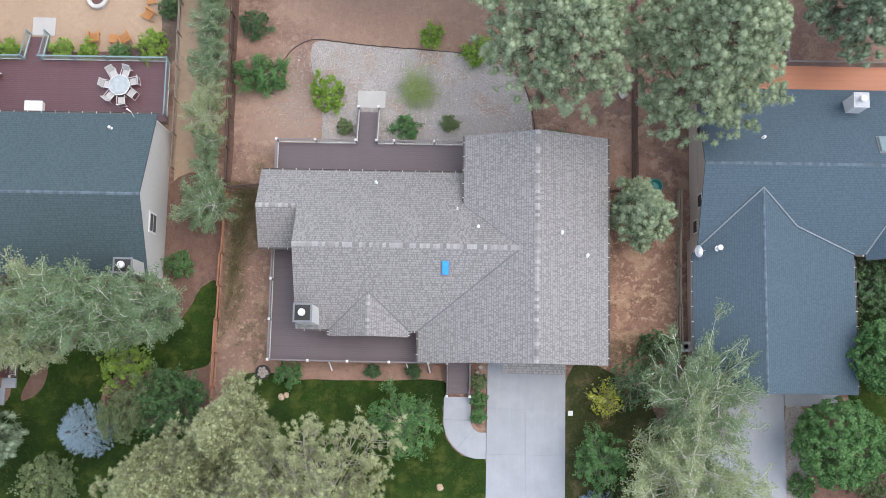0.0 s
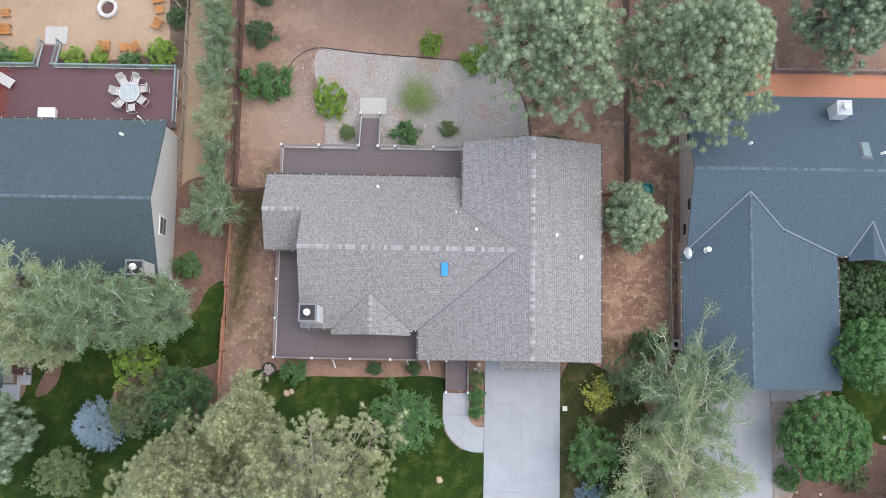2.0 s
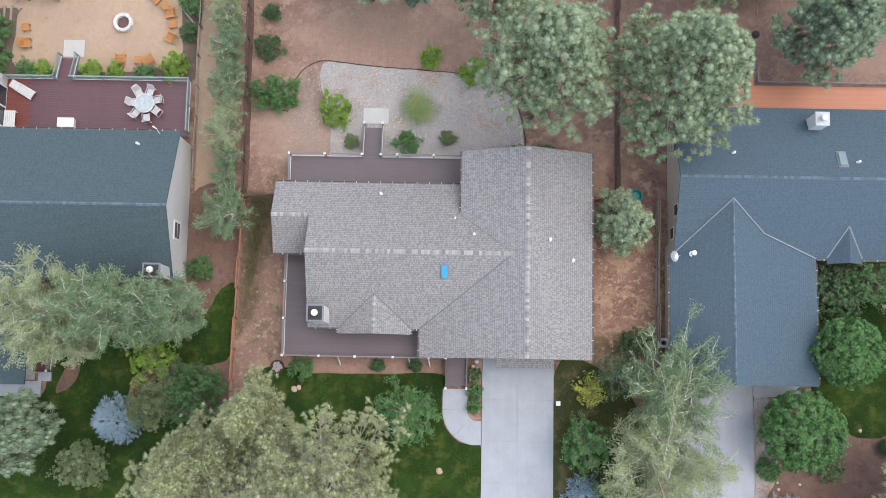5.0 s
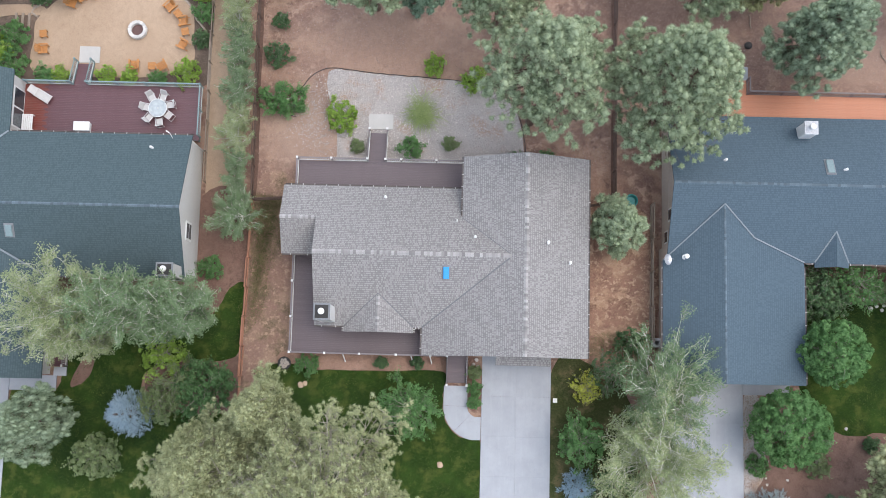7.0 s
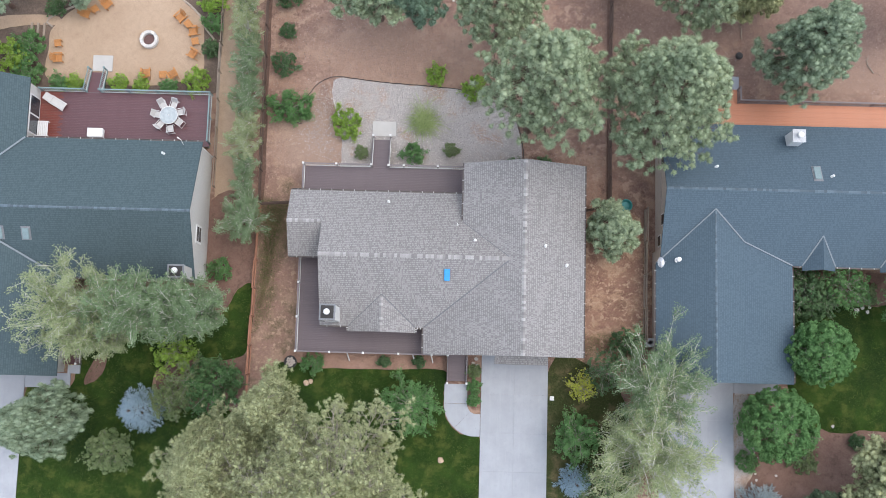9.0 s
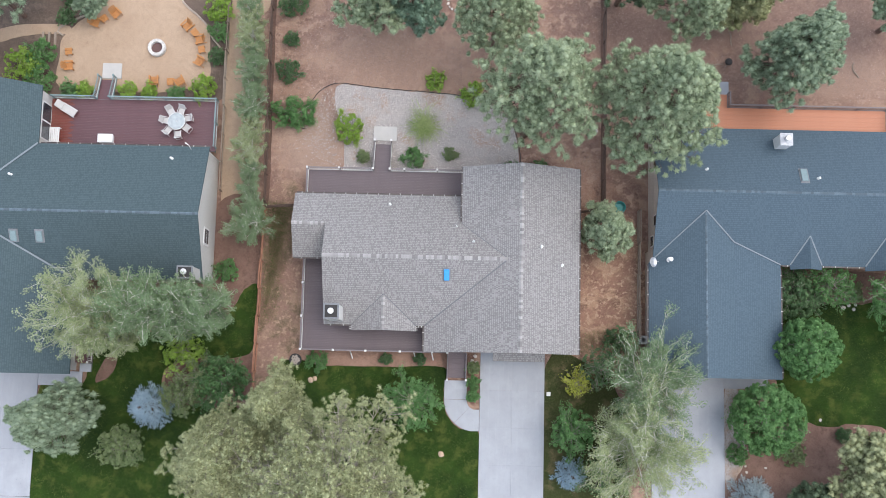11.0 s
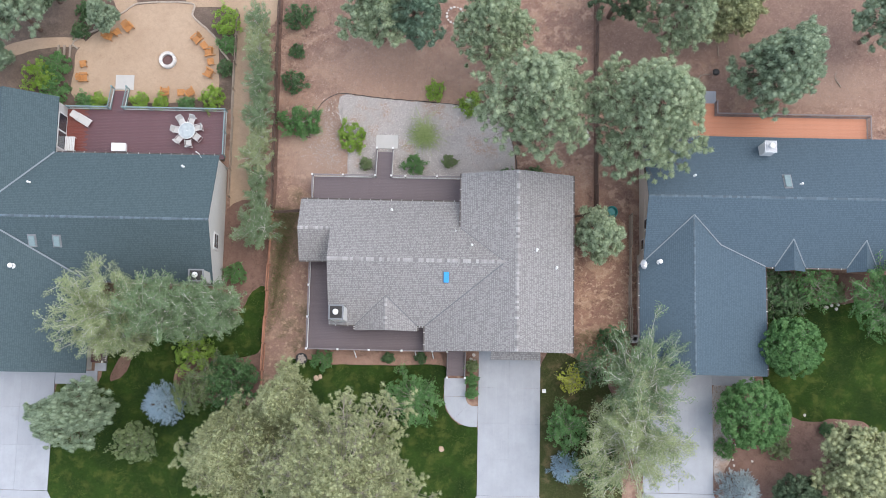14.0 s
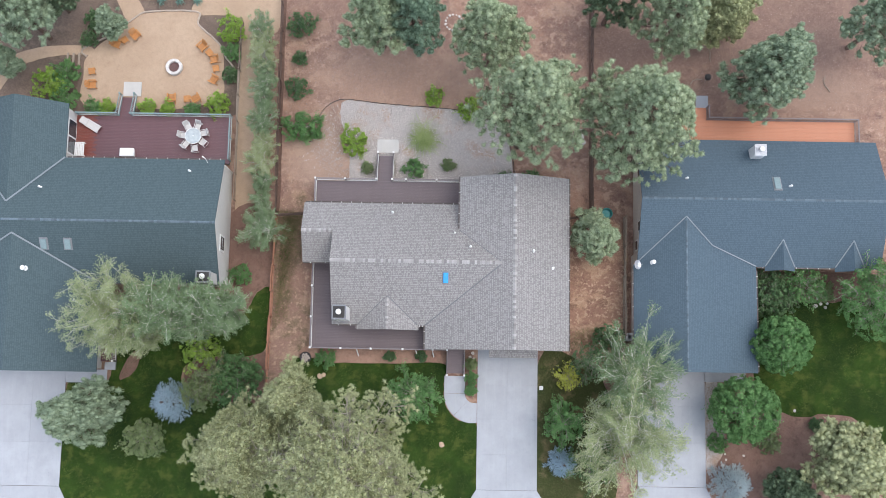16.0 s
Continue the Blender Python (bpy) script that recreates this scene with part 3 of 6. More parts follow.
def leafy(x, y, height, radius, crown_from, seed, material, label, count=6000, size=0.1, limbs=26, bark=BARK_GREY, dense=0.0, stems=1, twig=0.013, inner=1.0, name="leafy_tree", category="tree", group="", flat=1.0, lean=(0, 0), clump=0.3):
    """A broad-leaved tree or shrub: stems, forking limbs and clusters of single leaves round the twigs; dense: share of leaves in an even outer shell."""
    rng = np.random.default_rng(seed)
    tree = thing(name, (x, y, 0), label, category, group)
    top = np.array([lean[0], lean[1], height])
    mid = (height + crown_from) / 2
    half = (height - crown_from) / 2
    trunks, chains, ends, roots = [], [], [], []
    for s in range(stems):
        off = np.array([0, 0, 0]) if stems == 1 else np.array([math.cos(s * 2.2) * radius * 0.22, math.sin(s * 2.2) * radius * 0.22, 0])
        trunks.append((arc(off * 0.3, top * 0.86 + off * 1.6, 0.0, 7, 0.02 * height, rng), 0.013 * height + 0.012, 0.012))
    lob = rng.uniform(0, 6.28, 4)
    for i in range(limbs):
        pts = trunks[i % stems][0]
        f = (i + 0.5) / limbs
        zf = -0.85 + 1.85 * f
        az = i * 2.4 + rng.normal() * 0.3
        rad = radius * math.sqrt(max(0.05, 1 - (zf * 0.95) ** 2)) * (1 + 0.18 * math.sin(2 * az + lob[0]) + 0.12 * math.sin(3 * az + lob[1])) * rng.uniform(0.7, 1.05) * inner
        k = min(5, max(1, int(1 + 4.5 * f)))
        p0 = pts[k]
        e = np.array([lean[0] * 0.8 + math.cos(az) * rad, lean[1] * 0.8 + math.sin(az) * rad * flat, mid + half * zf])
        lb = arc(p0, e, -0.08 * rad, 6, 0.05 * rad, rng)
        chains.append((lb, 0.014 + 0.015 * rad, 0.012))
        out = unit(e - p0)
        for _ in range(10):
            s = rng.integers(1, 6)
            q = lb[s]
            w = q + (out * rng.uniform(0.1, 0.3) + np.clip(rng.normal(size=3), -1.4, 1.4) * np.array([0.13, 0.13, 0.1])) * radius
            chains.append((arc(q, w, 0.05, 4, 0.02 * radius, rng), twig, twig * 0.45))
            ends.append(w)
            roots.append(q)
        roots.append(lb[3])
        ends.append(e + out * 0.1)
    finish("trunk", limbs_mesh("trunk", trunks, 7), bark, tree)
    tagged(finish("limb", limbs_mesh("limb", chains, 3), bark, tree), kind="stuff")
    ends, roots = np.array(ends), np.array(roots)
    m = int(count * (1 - dense))
    pick = rng.integers(0, len(ends), m)
    along = rng.uniform(0.2, 1.05, (m, 1)) ** 0.7
    at = roots[pick] * (1 - along) + ends[pick] * along + np.clip(rng.normal(size=(m, 3)), -1.7, 1.7) * (0.026 * radius + 0.06) * np.array([1, 1, 0.8])
    nor = unit(sphere_dirs(m, rng) + np.array([0, 0, 0.7]))
    if dense:
        k = count - m
        heads = sphere_dirs(max(30, k // 45), rng)
        heads[:, 2] = heads[:, 2] * 0.9 + 0.12
        heads = unit(heads)
        hp = heads * np.array([radius, radius * flat, half]) * rng.uniform(0.3, 1.0, (len(heads), 1)) ** 0.35 * 1.03 + np.array([lean[0] * 0.8, lean[1] * 0.8, mid])
        j = rng.integers(0, len(heads), k)
        dirs = unit(sphere_dirs(k, rng) + heads[j] * 0.8)
        at2 = hp[j] + dirs * (0.075 * radius + 0.05) * rng.uniform(0.6, 1.1, (k, 1))
        at, nor = np.concatenate([at, at2]), np.concatenate([nor, unit(dirs + sphere_dirs(k, rng) * 0.7)])
    at[:, 2] = np.maximum(at[:, 2], 0.03)
    v, f = leaves(at, nor, rng.uniform(0.7, 1.3, len(at)) * size, rng)
    tagged(finish("crown", mesh_np("crown", v, f), material, tree), kind="stuff")
    return tree


def shrub(x, y, height, radius, seed, material, label, count=900, size=0.09, group="garden shrubs", dense=0.5, flat=1.0):
    return leafy(x, y, height, radius, 0.05, seed, material, label, count, size, 12, BARK_GREY, dense, 3, 0.012, 1.0, "shrub", "shrub", group, flat, (0, 0), 0.3)


def fountain_grass(x, y, height, radius, seed, material, label, count=420, broad=1.0):
    """A clump of long drooping blades."""
    rng = np.random.default_rng(seed)
    ob = thing("ornamental_bush", (x, y, 0), label, "shrub", "garden shrubs")
    verts, faces = [], []
    for i in range(count):
        az, out = rng.uniform(0, 2 * math.pi), radius * rng.uniform(0.25, 1.1)
        out *= 1 + 0.3 * math.sin(3 * az + seed) * math.sin(2 * az)
        d = np.array([math.cos(az), math.sin(az), 0])
        if i % 7 == 0:
            root = rng.normal(size=3) * np.array([0.2, 0.2, 0]) * radius
        pts = np.array([root + d * out * 0.8 * t + np.array([0, 0, height * (1 - (1.3 * t - 0.45) ** 2 * 1.15)]) * (0.5 + 0.5 * rng.uniform()) for t in (0.02, 0.3, 0.6, 0.85, 1.0)])
        pts[:, 2] = np.maximum(pts[:, 2], 0.02)
        w = np.array([-d[1], d[0], 0]) * rng.uniform(0.007, 0.016) * broad
        b = len(verts)
        for p, k in zip(pts, (1, 1, 0.9, 0.6, 0.15)):
            verts += [p - w * k, p + w * k]
        faces += [(b + 2 * j, b + 2 * j + 1, b + 2 * j + 3, b + 2 * j + 2) for j in range(4)]
    finish("blade_clump", mesh_np("blade_clump", verts, faces), material, ob)
    return ob


# ---- roofs and walls ----
def slope(name, pts, parent, material, thick=0.16, label=""):
    """A roof slope: its outline in space, with shingle courses along the eave."""
    bm = bmesh.new()
    face = bm.faces.new([bm.verts.new(p) for p in pts])
    bm.normal_update()
    if face.normal.z < 0:
        face.normal_flip()
    nor = face.normal.copy()
    got = bmesh.ops.extrude_face_region(bm, geom=[face])
    down = [v for v in got["geom"] if isinstance(v, bmesh.types.BMVert)]
    bmesh.ops.translate(bm, verts=down, vec=(0, 0, -thick))
    eave = Vector((0, 0, 1)).cross(nor).normalized()
    rise = nor.cross(eave)
    uv = bm.loops.layers.uv.new("UVMap")
    for f in bm.faces:
        for lp in f.loops:
            lp[uv].uv = (lp.vert.co.dot(eave), lp.vert.co.dot(rise))
    return part(name, bm, material, parent, label, True)


def caps(a, b, parent, material, width=0.3, step=0.3, label="", lift=0.02):
    """A row of bent ridge shingles from a to b, each one lapping the next."""
    a, b = Vector(a), Vector(b)
    d = (b - a).normalized()
    side = d.cross(Vector((0, 0, 1))).normalized()
    length = (b - a).length
    n = int(length / step)
    me = None
    for i in range(n):
        if me is None:
            bm = bmesh.new()
            prof = [(-width / 2, -width * 0.24), (0, 0), (width / 2, -width * 0.24)]
            rows = []
            for t, up in ((0, 0.0), (step * 1.05, 0.022)):
                for th in (0, -0.02):
                    rows.append([bm.verts.new(side * s + d * t + Vector((0, 0, h + up + th))) for s, h in prof])
            r00, r01, r10, r11 = rows
            for p, q in ((r00, r10), (r01, r11), (r00, r01), (r10, r11)):
                for k in range(2):
                    bm.faces.new((p[k], p[k + 1], q[k + 1], q[k]))
            for k in (0, 2):
                bm.faces.new((r00[k], r10[k], r11[k], r01[k]))
            bmesh.ops.recalc_face_normals(bm, faces=bm.faces)
            me = bpy.data.meshes.new("ridge_cap")
            bm.to_mesh(me)
            bm.free()
        finish("ridge_cap", me, material, parent, "", a + d * (i * step) + Vector((0, 0, lift)) - Vector(parent.location))


def strip(a, b, parent, material, width=0.22, lift=0.02, name="valley_flashing", label="", h=0.02):
    """A straight flat strip from a to b."""
    a, b = Vector(a), Vector(b)
    d = (b - a)
    side = d.cross(Vector((0, 0, 1))).normalized() * width / 2
    up = Vector((0, 0, lift))
    bm = bmesh.new()
    low = [bm.verts.new(p) for p in (a - side + up, a + side + up, b + side + up, b - side + up)]
    top = [bm.verts.new(v.co + Vector((0, 0, h))) for v in low]
    bm.faces.new(top)
    bm.faces.new(low[::-1])
    for k in range(4):
        bm.faces.new((low[k], low[(k + 1) % 4], top[(k + 1) % 4], top[k]))
    return part(name, bm, material, parent, label, True)


def gutter(a, b, parent, straps=True, out=(0, 0)):
    """A K-shaped gutter along an eave with pale straps across it."""
    a, b = Vector(a), Vector(b)
    d = (b - a).normalized()
    o = Vector((*out, 0))
    bm = bmesh.new()
    prof = [(0.0, 0.0), (0.0, -0.1), (0.09, -0.1), (0.12, 0.0), (0.105, 0.0), (0.08, -0.085), (0.015, -0.085), (0.015, 0.0)]
    rows = [[bm.verts.new(p + o * s + Vector((0, 0, h - 0.02))) for s, h in prof] for p in (a, b)]
    for k in range(8):
        bm.faces.new((rows[0][k], rows[0][(k + 1) % 8], rows[1][(k + 1) % 8], rows[1][k]))
    bm.faces.new(rows[0])
    bm.faces.new(rows[1][::-1])
    part("gutter", bm, GUTTER, parent, "dark brown gutter", True)
    n = max(2, int((b - a).length / 0.92))
    for i in range(n):
        p = a + (b - a) * ((i + 0.5) / n)
        bm = bmesh.new()
        c = p + o * 0.055 + Vector((0, 0, -0.005))
        side = o * 0.075
        w = d * 0.022
        q = [bm.verts.new(c + s * side + t * w + Vector((0, 0, z))) for z in (-0.008, 0.008) for s, t in ((-1, -1), (1, -1), (1, 1), (-1, 1))]
        bm.faces.new(q[4:])
        bm.faces.new(q[3::-1])
        for k in range(4):
            bm.faces.new((q[k], q[(k + 1) % 4], q[4 + (k + 1) % 4], q[4 + k]))
        part("gutter_strap", bm, STRAP, parent, "", True)


def gable_walls(name, lo, hi, profile, axis, parent, material):
    """Walls of a gabled block: profile of (across, height) corners, drawn from lo to hi along the axis 'x' or 'y'."""
    bm = bmesh.new()
    ends = []
    for e in (lo, hi):
        ends.append([bm.verts.new((e, s, h) if axis == "x" else (s, e, h)) for s, h in profile])
    n = len(profile)
    for k in range(n):
        bm.faces.new((ends[0][k], ends[0][(k + 1) % n], ends[1][(k + 1) % n], ends[1][k]))
    bm.faces.new(ends[0])
    bm.faces.new(ends[1][::-1])
    return part(name, bm, material, parent, "", True)


def vent(parent, x, y, z, h=0.35, r=0.055, cap=True):
    pipe = part("vent_pipe", lathe([(r * 2.2, -0.1), (r * 2.2, 0.02), (r, 0.04), (r, h)] + ([(r * 1.9, h + 0.01), (r * 1.9, h + 0.1), (r * 0.6, h + 0.16)] if cap else []), 12), WHITE, parent, "white roof vent")
    pipe.location = Vector((x, y, z)) - Vector(parent.location)
    return pipe


def chimney(parent, x0, x1, y0, y1, z0, z1, side, label, cap_metal=DARK_STEEL, cap_label="dark metal cap"):
    """A boxed chimney clad in pale panels, with a metal cap and a round flue."""
    body = part("chimney", box(x0, x1, y0, y1, z0, z1, 0.02), side, parent, label, True)
    cap = part("chimney_cap", box(x0 - 0.05, x1 + 0.05, y0 - 0.05, y1 + 0.05, z1 + 0.003, z1 + 0.07, 0.015), cap_metal, body, cap_label)
    plate = part("cap_plate", box(x0 + 0.08, x1 - 0.08, y0 + 0.08, y1 - 0.08, z1 + 0.074, z1 + 0.1, 0.008), EDGING if cap_metal is DARK_STEEL else cap_metal, body)
    for o in (cap, plate):
        o.data.transform(Matrix.Translation(-Vector(parent.location)))
    flue = part("flue", lathe([(0.17, 0), (0.17, 0.25), (0.24, 0.26), (0.24, 0.4), (0.2, 0.46), (0.04, 0.48)], 20), WHITE, body, "round white flue hood")
    flue.location = Vector(((x0 + x1) / 2, (y0 + y1) / 2, z1 + 0.1)) - Vector(parent.location)
    return body


def skylight(parent, x, y, z, pitch, w, l, glass, label, turn=0.0):
    frame_ob = part("skylight", add_box(box(-w / 2, w / 2, -l / 2, l / 2, -0.05, 0.07, 0.015), -w / 2 - 0.07, w / 2 + 0.07, -l / 2 - 0.07, l / 2 + 0.07, -0.05, 0.025), DARK_STEEL, parent, label)
    bm = box(-w / 2 + 0.03, w / 2 - 0.03, -l / 2 + 0.03, l / 2 - 0.03, 0.074, 0.15, 0.035)
    part("pane", bm, glass, frame_ob)
    frame_ob.matrix_basis = Matrix.Translation(Vector((x, y, z)) - Vector(parent.location)) @ Matrix.Rotation(turn, 4, "Z") @ Matrix.Rotation(pitch, 4, "X")
    return frame_ob


# ---- the ground ----
def flat(name, pts, z, material, label, category, depth=0.05, steps=6, jitter=0.0):
    out = smooth_loop(pts, steps, jitter) if steps else pts
    ob = part(name, prism(out, z - depth, z), material)
    tagged(ob, label, category, "", "structure")
    return out


bm = bmesh.new()
bmesh.ops.create_grid(bm, x_segments=60, y_segments=60, size=1500)
for v in bm.verts:
    r = math.hypot(v.co.x, v.co.y)
    v.co.z = -0.06 if r < 120 else -0.06 - 0.4 * noise.noise(v.co * 0.004)
ground = part("ground", bm, SOIL)
tagged(ground, "bare red-brown forest soil with pine litter", "ground", "", "structure")
for p in ground.data.polygons:
    p.use_smooth = True

YARD_W = flat("side_yard_west", [(-16.3, 13), (-12.4, 13), (-12.4, 0.2), (-13.5, -2.2), (-16.4, -4.5)], -0.035, DRY, "dry grass and bare dirt strip beside the house", "ground", 0.02, 5, 0.5)
YARD_E = flat("side_yard_east", [(10.2, 12), (13, 12.5), (16.2, 11), (16.2, 0.2), (13, -1), (10.2, 0.6)], -0.035, DRY_RED, "dry grass and bare dirt strip between two houses", "ground", 0.02, 5, 0.5)
LAWN_FRONT = flat("front_lawn", [(-14.8, -2.0), (-10.4, -1.35), (-5, -1.3), (-0.45, -1.2), (-0.35, -3), (-0.3, -4.4), (0.2, -5.6), (1.3, -6.4), (2.68, -6.5), (2.68, -16), (-15.8, -16)], -0.015, LAWN, "dark green mown front lawn with dry spots", "lawn", 0.04, 5, 0.12)
LAWN_EAST = flat("lawn_strip", [(8.32, -0.7), (12.4, -0.9), (14.5, -3), (15.2, -9), (14.5, -16), (8.4, -16)], -0.016, PATCHY, "thin patchy grass strip beside the driveway", "lawn", 0.04, 5, 0.4)
LAWN_LEFT = flat("side_lawn", [(-16.55, 5.3), (-17.7, 5.0), (-18.7, 3.3), (-20.2, 1.6), (-23, 0.9), (-26, 1.2), (-29.5, 0.5), (-30.6, -1.2), (-31.3, -3.55), (-34.75, -3.65), (-34.75, -18), (-17, -18), (-17.5, -6), (-19.5, -5.2), (-23.6, -4.4), (-24.2, -2.0), (-21.8, -0.9), (-18.2, -0.8), (-16.6, 0.4)], -0.014, LAWN, "dark green mown lawn of the neighbouring garden", "lawn", 0.04, 5, 0.15)
LAWN_RIGHT = flat("far_lawn", [(28.3, 4.6), (33, 5.0), (39, 5.2), (44, 5), (44, -9), (40, -8.5), (37.2, -5.6), (34.2, -5.2), (31.3, -5.4), (28.2, -3)], -0.014, LAWN, "dark green mown lawn in front of the neighbouring house", "lawn", 0.04, 5, 0.3)
BED_FRONT = flat("planting_bed", [(-12.6, 0.3), (-0.3, 0.3), (-0.35, -1.15), (-5, -1.25), (-10.4, -1.3), (-12.9, -1.7)], -0.02, TAN_BED, "tan bark mulch bed along the front deck", "ground", 0.02, 5, 0.08)
BED_LEFT = flat("planting_bed", [(-20.4, 12.5), (-16.7, 12.5), (-16.6, 5.5), (-17.7, 5.1), (-18.6, 3.5), (-19.6, 2.3), (-21, 3.5), (-20.4, 5)], -0.018, MULCH, "red-brown mulch bed beside the neighbouring house", "ground", 0.02, 5, 0.15)
flat("planting_bed", [(-16.8, -0.5), (-18.3, -0.9), (-21.8, -1.0), (-24, -2.1), (-23.4, -4.3), (-19.4, -5.1), (-16.8, -5.5)], -0.017, MULCH, "red-brown mulch bed under the side shrubs", "ground", 0.02, 5, 0.15)
flat("planting_bed", [(25.2, -6.5), (28.3, -3.2), (31.3, -5.3), (34.2, -5.1), (37, -5.7), (36.5, -9), (33, -13), (27, -13), (24.6, -11.5)], -0.017, MULCH, "red-brown mulch bed under shrubs by the far lawn", "ground", 0.02, 5, 0.15)
flat("planting_bed", [(27.6, 7.6), (38, 7.6), (38.5, 5.4), (33.5, 5.0), (28, 4.9)], -0.018, MULCH, "brown mulch bed along the far house front", "ground", 0.02, 5, 0.15)
flat("garden_path", [(-30.1, -3.1), (-29.0, -2.7), (-28.3, -1.4), (-28.6, -0.5), (-29.4, -1.2)], -0.008, MULCH, "bare brown path curving through the side lawn", "path", 0.02, 5, 0.1)
GRAVEL = flat("gravel_bed", [(-9.6, 15.8), (-9.7, 19.0), (-10.5, 21.6), (-10.3, 23.3), (-8.07, 23.25), (-5.39, 23.0), (-2.7, 22.85), (1.04, 22.5), (3.72, 21.6), (5.3, 19.7), (5.8, 16.4), (5.8, 14.0), (-6, 13.4), (-8.6, 15.0), (-10.2, 15.6)], -0.02, GRAVEL_BED, "grey river gravel bed behind the house", "gravel", 0.03, 5, 0.1)
# sheet of darker ground that paints in the shade round the patio
flat("forest_floor", [(-60, 42), (-34, 42), (-20.6, 37), (-20.4, 22), (-35, 21.5), (-48, 20), (-60, 20)], -0.04, SHADED_LITTER, "soil and pine litter round the patio with shade painted in", "ground", 0.02, 5, 0.3)
PATIO = flat("sand_patio", [(-34.9, 27.2), (-32.7, 29.4), (-30.6, 31.0), (-29.1, 31.7), (-24.6, 31.75), (-24.4, 30.5), (-22.6, 28.9), (-21.9, 27.7), (-21.8, 25.6), (-21.9, 23.4), (-25.2, 22.4), (-30, 22.3), (-34.9, 22.6), (-35.1, 25.5)], -0.012, SAND, "pale tan crushed granite patio round a fire pit", "patio", 0.04, 5, 0.05)
flat("sand_path", [(-24.7, 31.6), (-21, 31.5), (-19.2, 30.2), (-16.8, 30.0), (-16.7, 33.8), (-19.5, 36), (-21, 34), (-24.6, 32.9)], -0.013, SAND, "pale tan crushed granite path", "path", 0.03, 5, 0.08)
flat("sand_path", [(-34.6, 27.5), (-37, 27.4), (-39.6, 26.9), (-41.6, 25.8), (-43.5, 23), (-45, 21), (-46, 22), (-44, 25.2), (-42, 27.2), (-39, 28.2), (-34.8, 28.3)], -0.013, SAND, "pale tan crushed granite path", "path", 0.03, 5, 0.08)
flat("sand_path", [(-31.0, 30.7), (-29.6, 31.6), (-30.6, 33.5), (-32, 36), (-33.4, 36), (-32.4, 33)], -0.014, SAND, "pale tan crushed granite path with low steps", "path", 0.03, 5, 0.08)
flat("side_path", [(-20.1, 31), (-18.6, 31), (-18.4, 12.8), (-20.1, 12.8)], -0.02, SAND, "strip of pale tan sandy soil between two garden fences", "path", 0.02, 5, 0.2)
# narrow darker ground strips under both back fences
flat("fence_litter", [(-16.55, 39), (-16.15, 39), (-16.05, 30), (-16.0, 21), (-16.0, 13), (-16.4, 13), (-16.45, 22), (-16.5, 31)], -0.03, DARK_SOIL, "narrow dark brown strip of ground along the fence", "ground", 0.02, 5, 0.15)
flat("fence_litter", [(12.95, 39), (13.35, 39), (13.4, 30), (13.3, 21), (13.3, 13), (12.95, 13), (12.95, 22), (12.9, 31)], -0.03, DARK_SOIL, "narrow dark brown strip of ground along the fence", "ground", 0.02, 5, 0.15)
PINK = flat("gravel_strip", [(23.55, -2.6), (24.9, -2.9), (25.1, -5.5), (25.2, -8.2), (24.6, -9.6), (23.55, -10.3)], -0.01, GRAVEL_BED, "pinkish gravel strip beside the driveway", "gravel", 0.03, 4, 0.05)


def edging(points, name, label, material=EDGING, r=0.045):
    pts = smooth_loop(points, 6, 0.05)[: -6]
    ob = part(name, tube([(x, y, 0.03 + 0.03 * noise.noise(Vector((x, y, 0)))) for x, y in pts], [r] * len(pts), 5), material)
    tagged(ob, label, "edging", "", "structure")


edging([(-13.0, 19.3), (-12.4, 22.1), (-10.64, 23.45), (-8.07, 23.3), (-5.39, 23.05), (-2.7, 22.9), (1.04, 22.55), (3.0, 22.1)], "bed_edging", "black plastic edging round the gravel bed", EDGING, 0.032)
edging([(4.2, 21.3), (5.3, 19.8), (5.85, 17.5), (5.85, 15.6), (5.85, 15.0)], "bed_edging", "black plastic edging round the gravel bed", EDGING, 0.032)
edging([(-34.9, 27.3), (-32.7, 29.5), (-30.6, 31.1), (-29.2, 31.8), (-24.6, 31.85), (-24.4, 30.6), (-22.6, 29.0), (-21.8, 27.7), (-21.7, 25.6)], "patio_edging", "brown timber edging round the sand patio", TIMBER_PALE, 0.1)


def slabs(name, label, xs, ys, z=0.05, gap=0.002, category="driveway"):
    """Concrete poured in bays with open joints: one object a bay."""
    base = thing(name, (xs[0], ys[0], 0), label, category, "", "structure")
    for x0, x1 in zip(xs, xs[1:]):
        for y0, y1 in zip(ys, ys[1:]):
            part("slab", box(x0 + gap, x1 - gap, min(y0, y1) + gap, max(y0, y1) - gap, -0.1, z, 0.006), CONCRETE, base, "", True)
    return base


drive = slabs("driveway", "pale grey concrete driveway in jointed bays", [2.72, 5.45, 8.2], [0.4, -3.05, -6.2, -9.3, -12.45])
part("slab", prism([(2.72, -12.47), (8.2, -12.47), (9.4, -14.2), (9.9, -18), (1.0, -18), (1.6, -14.2)], -0.1, 0.05), CONCRETE, drive, "", True)
left_drive = slabs("driveway", "pale grey concrete driveway of the neighbouring house", [-46, -43.5, -40.9, -37.9, -34.95], [-2.3, -5.6, -8.9, -12.8])
part("slab", prism([(-46, -12.83), (-34.95, -12.83), (-33.8, -15), (-33.5, -20), (-46, -20)], -0.1, 0.05), CONCRETE, left_drive, "", True)
part("slab", prism([(-34.92, -2.3), (-31.2, -2.3), (-31.2, -3.5), (-34.92, -3.5)], -0.1, 0.06), CONCRETE, left_drive, "", True)
right_drive = slabs("driveway", "pale grey concrete driveway of the neighbouring house", [17.3, 20.4, 23.45], [-1.5, -4.7, -8.0, -11.9])
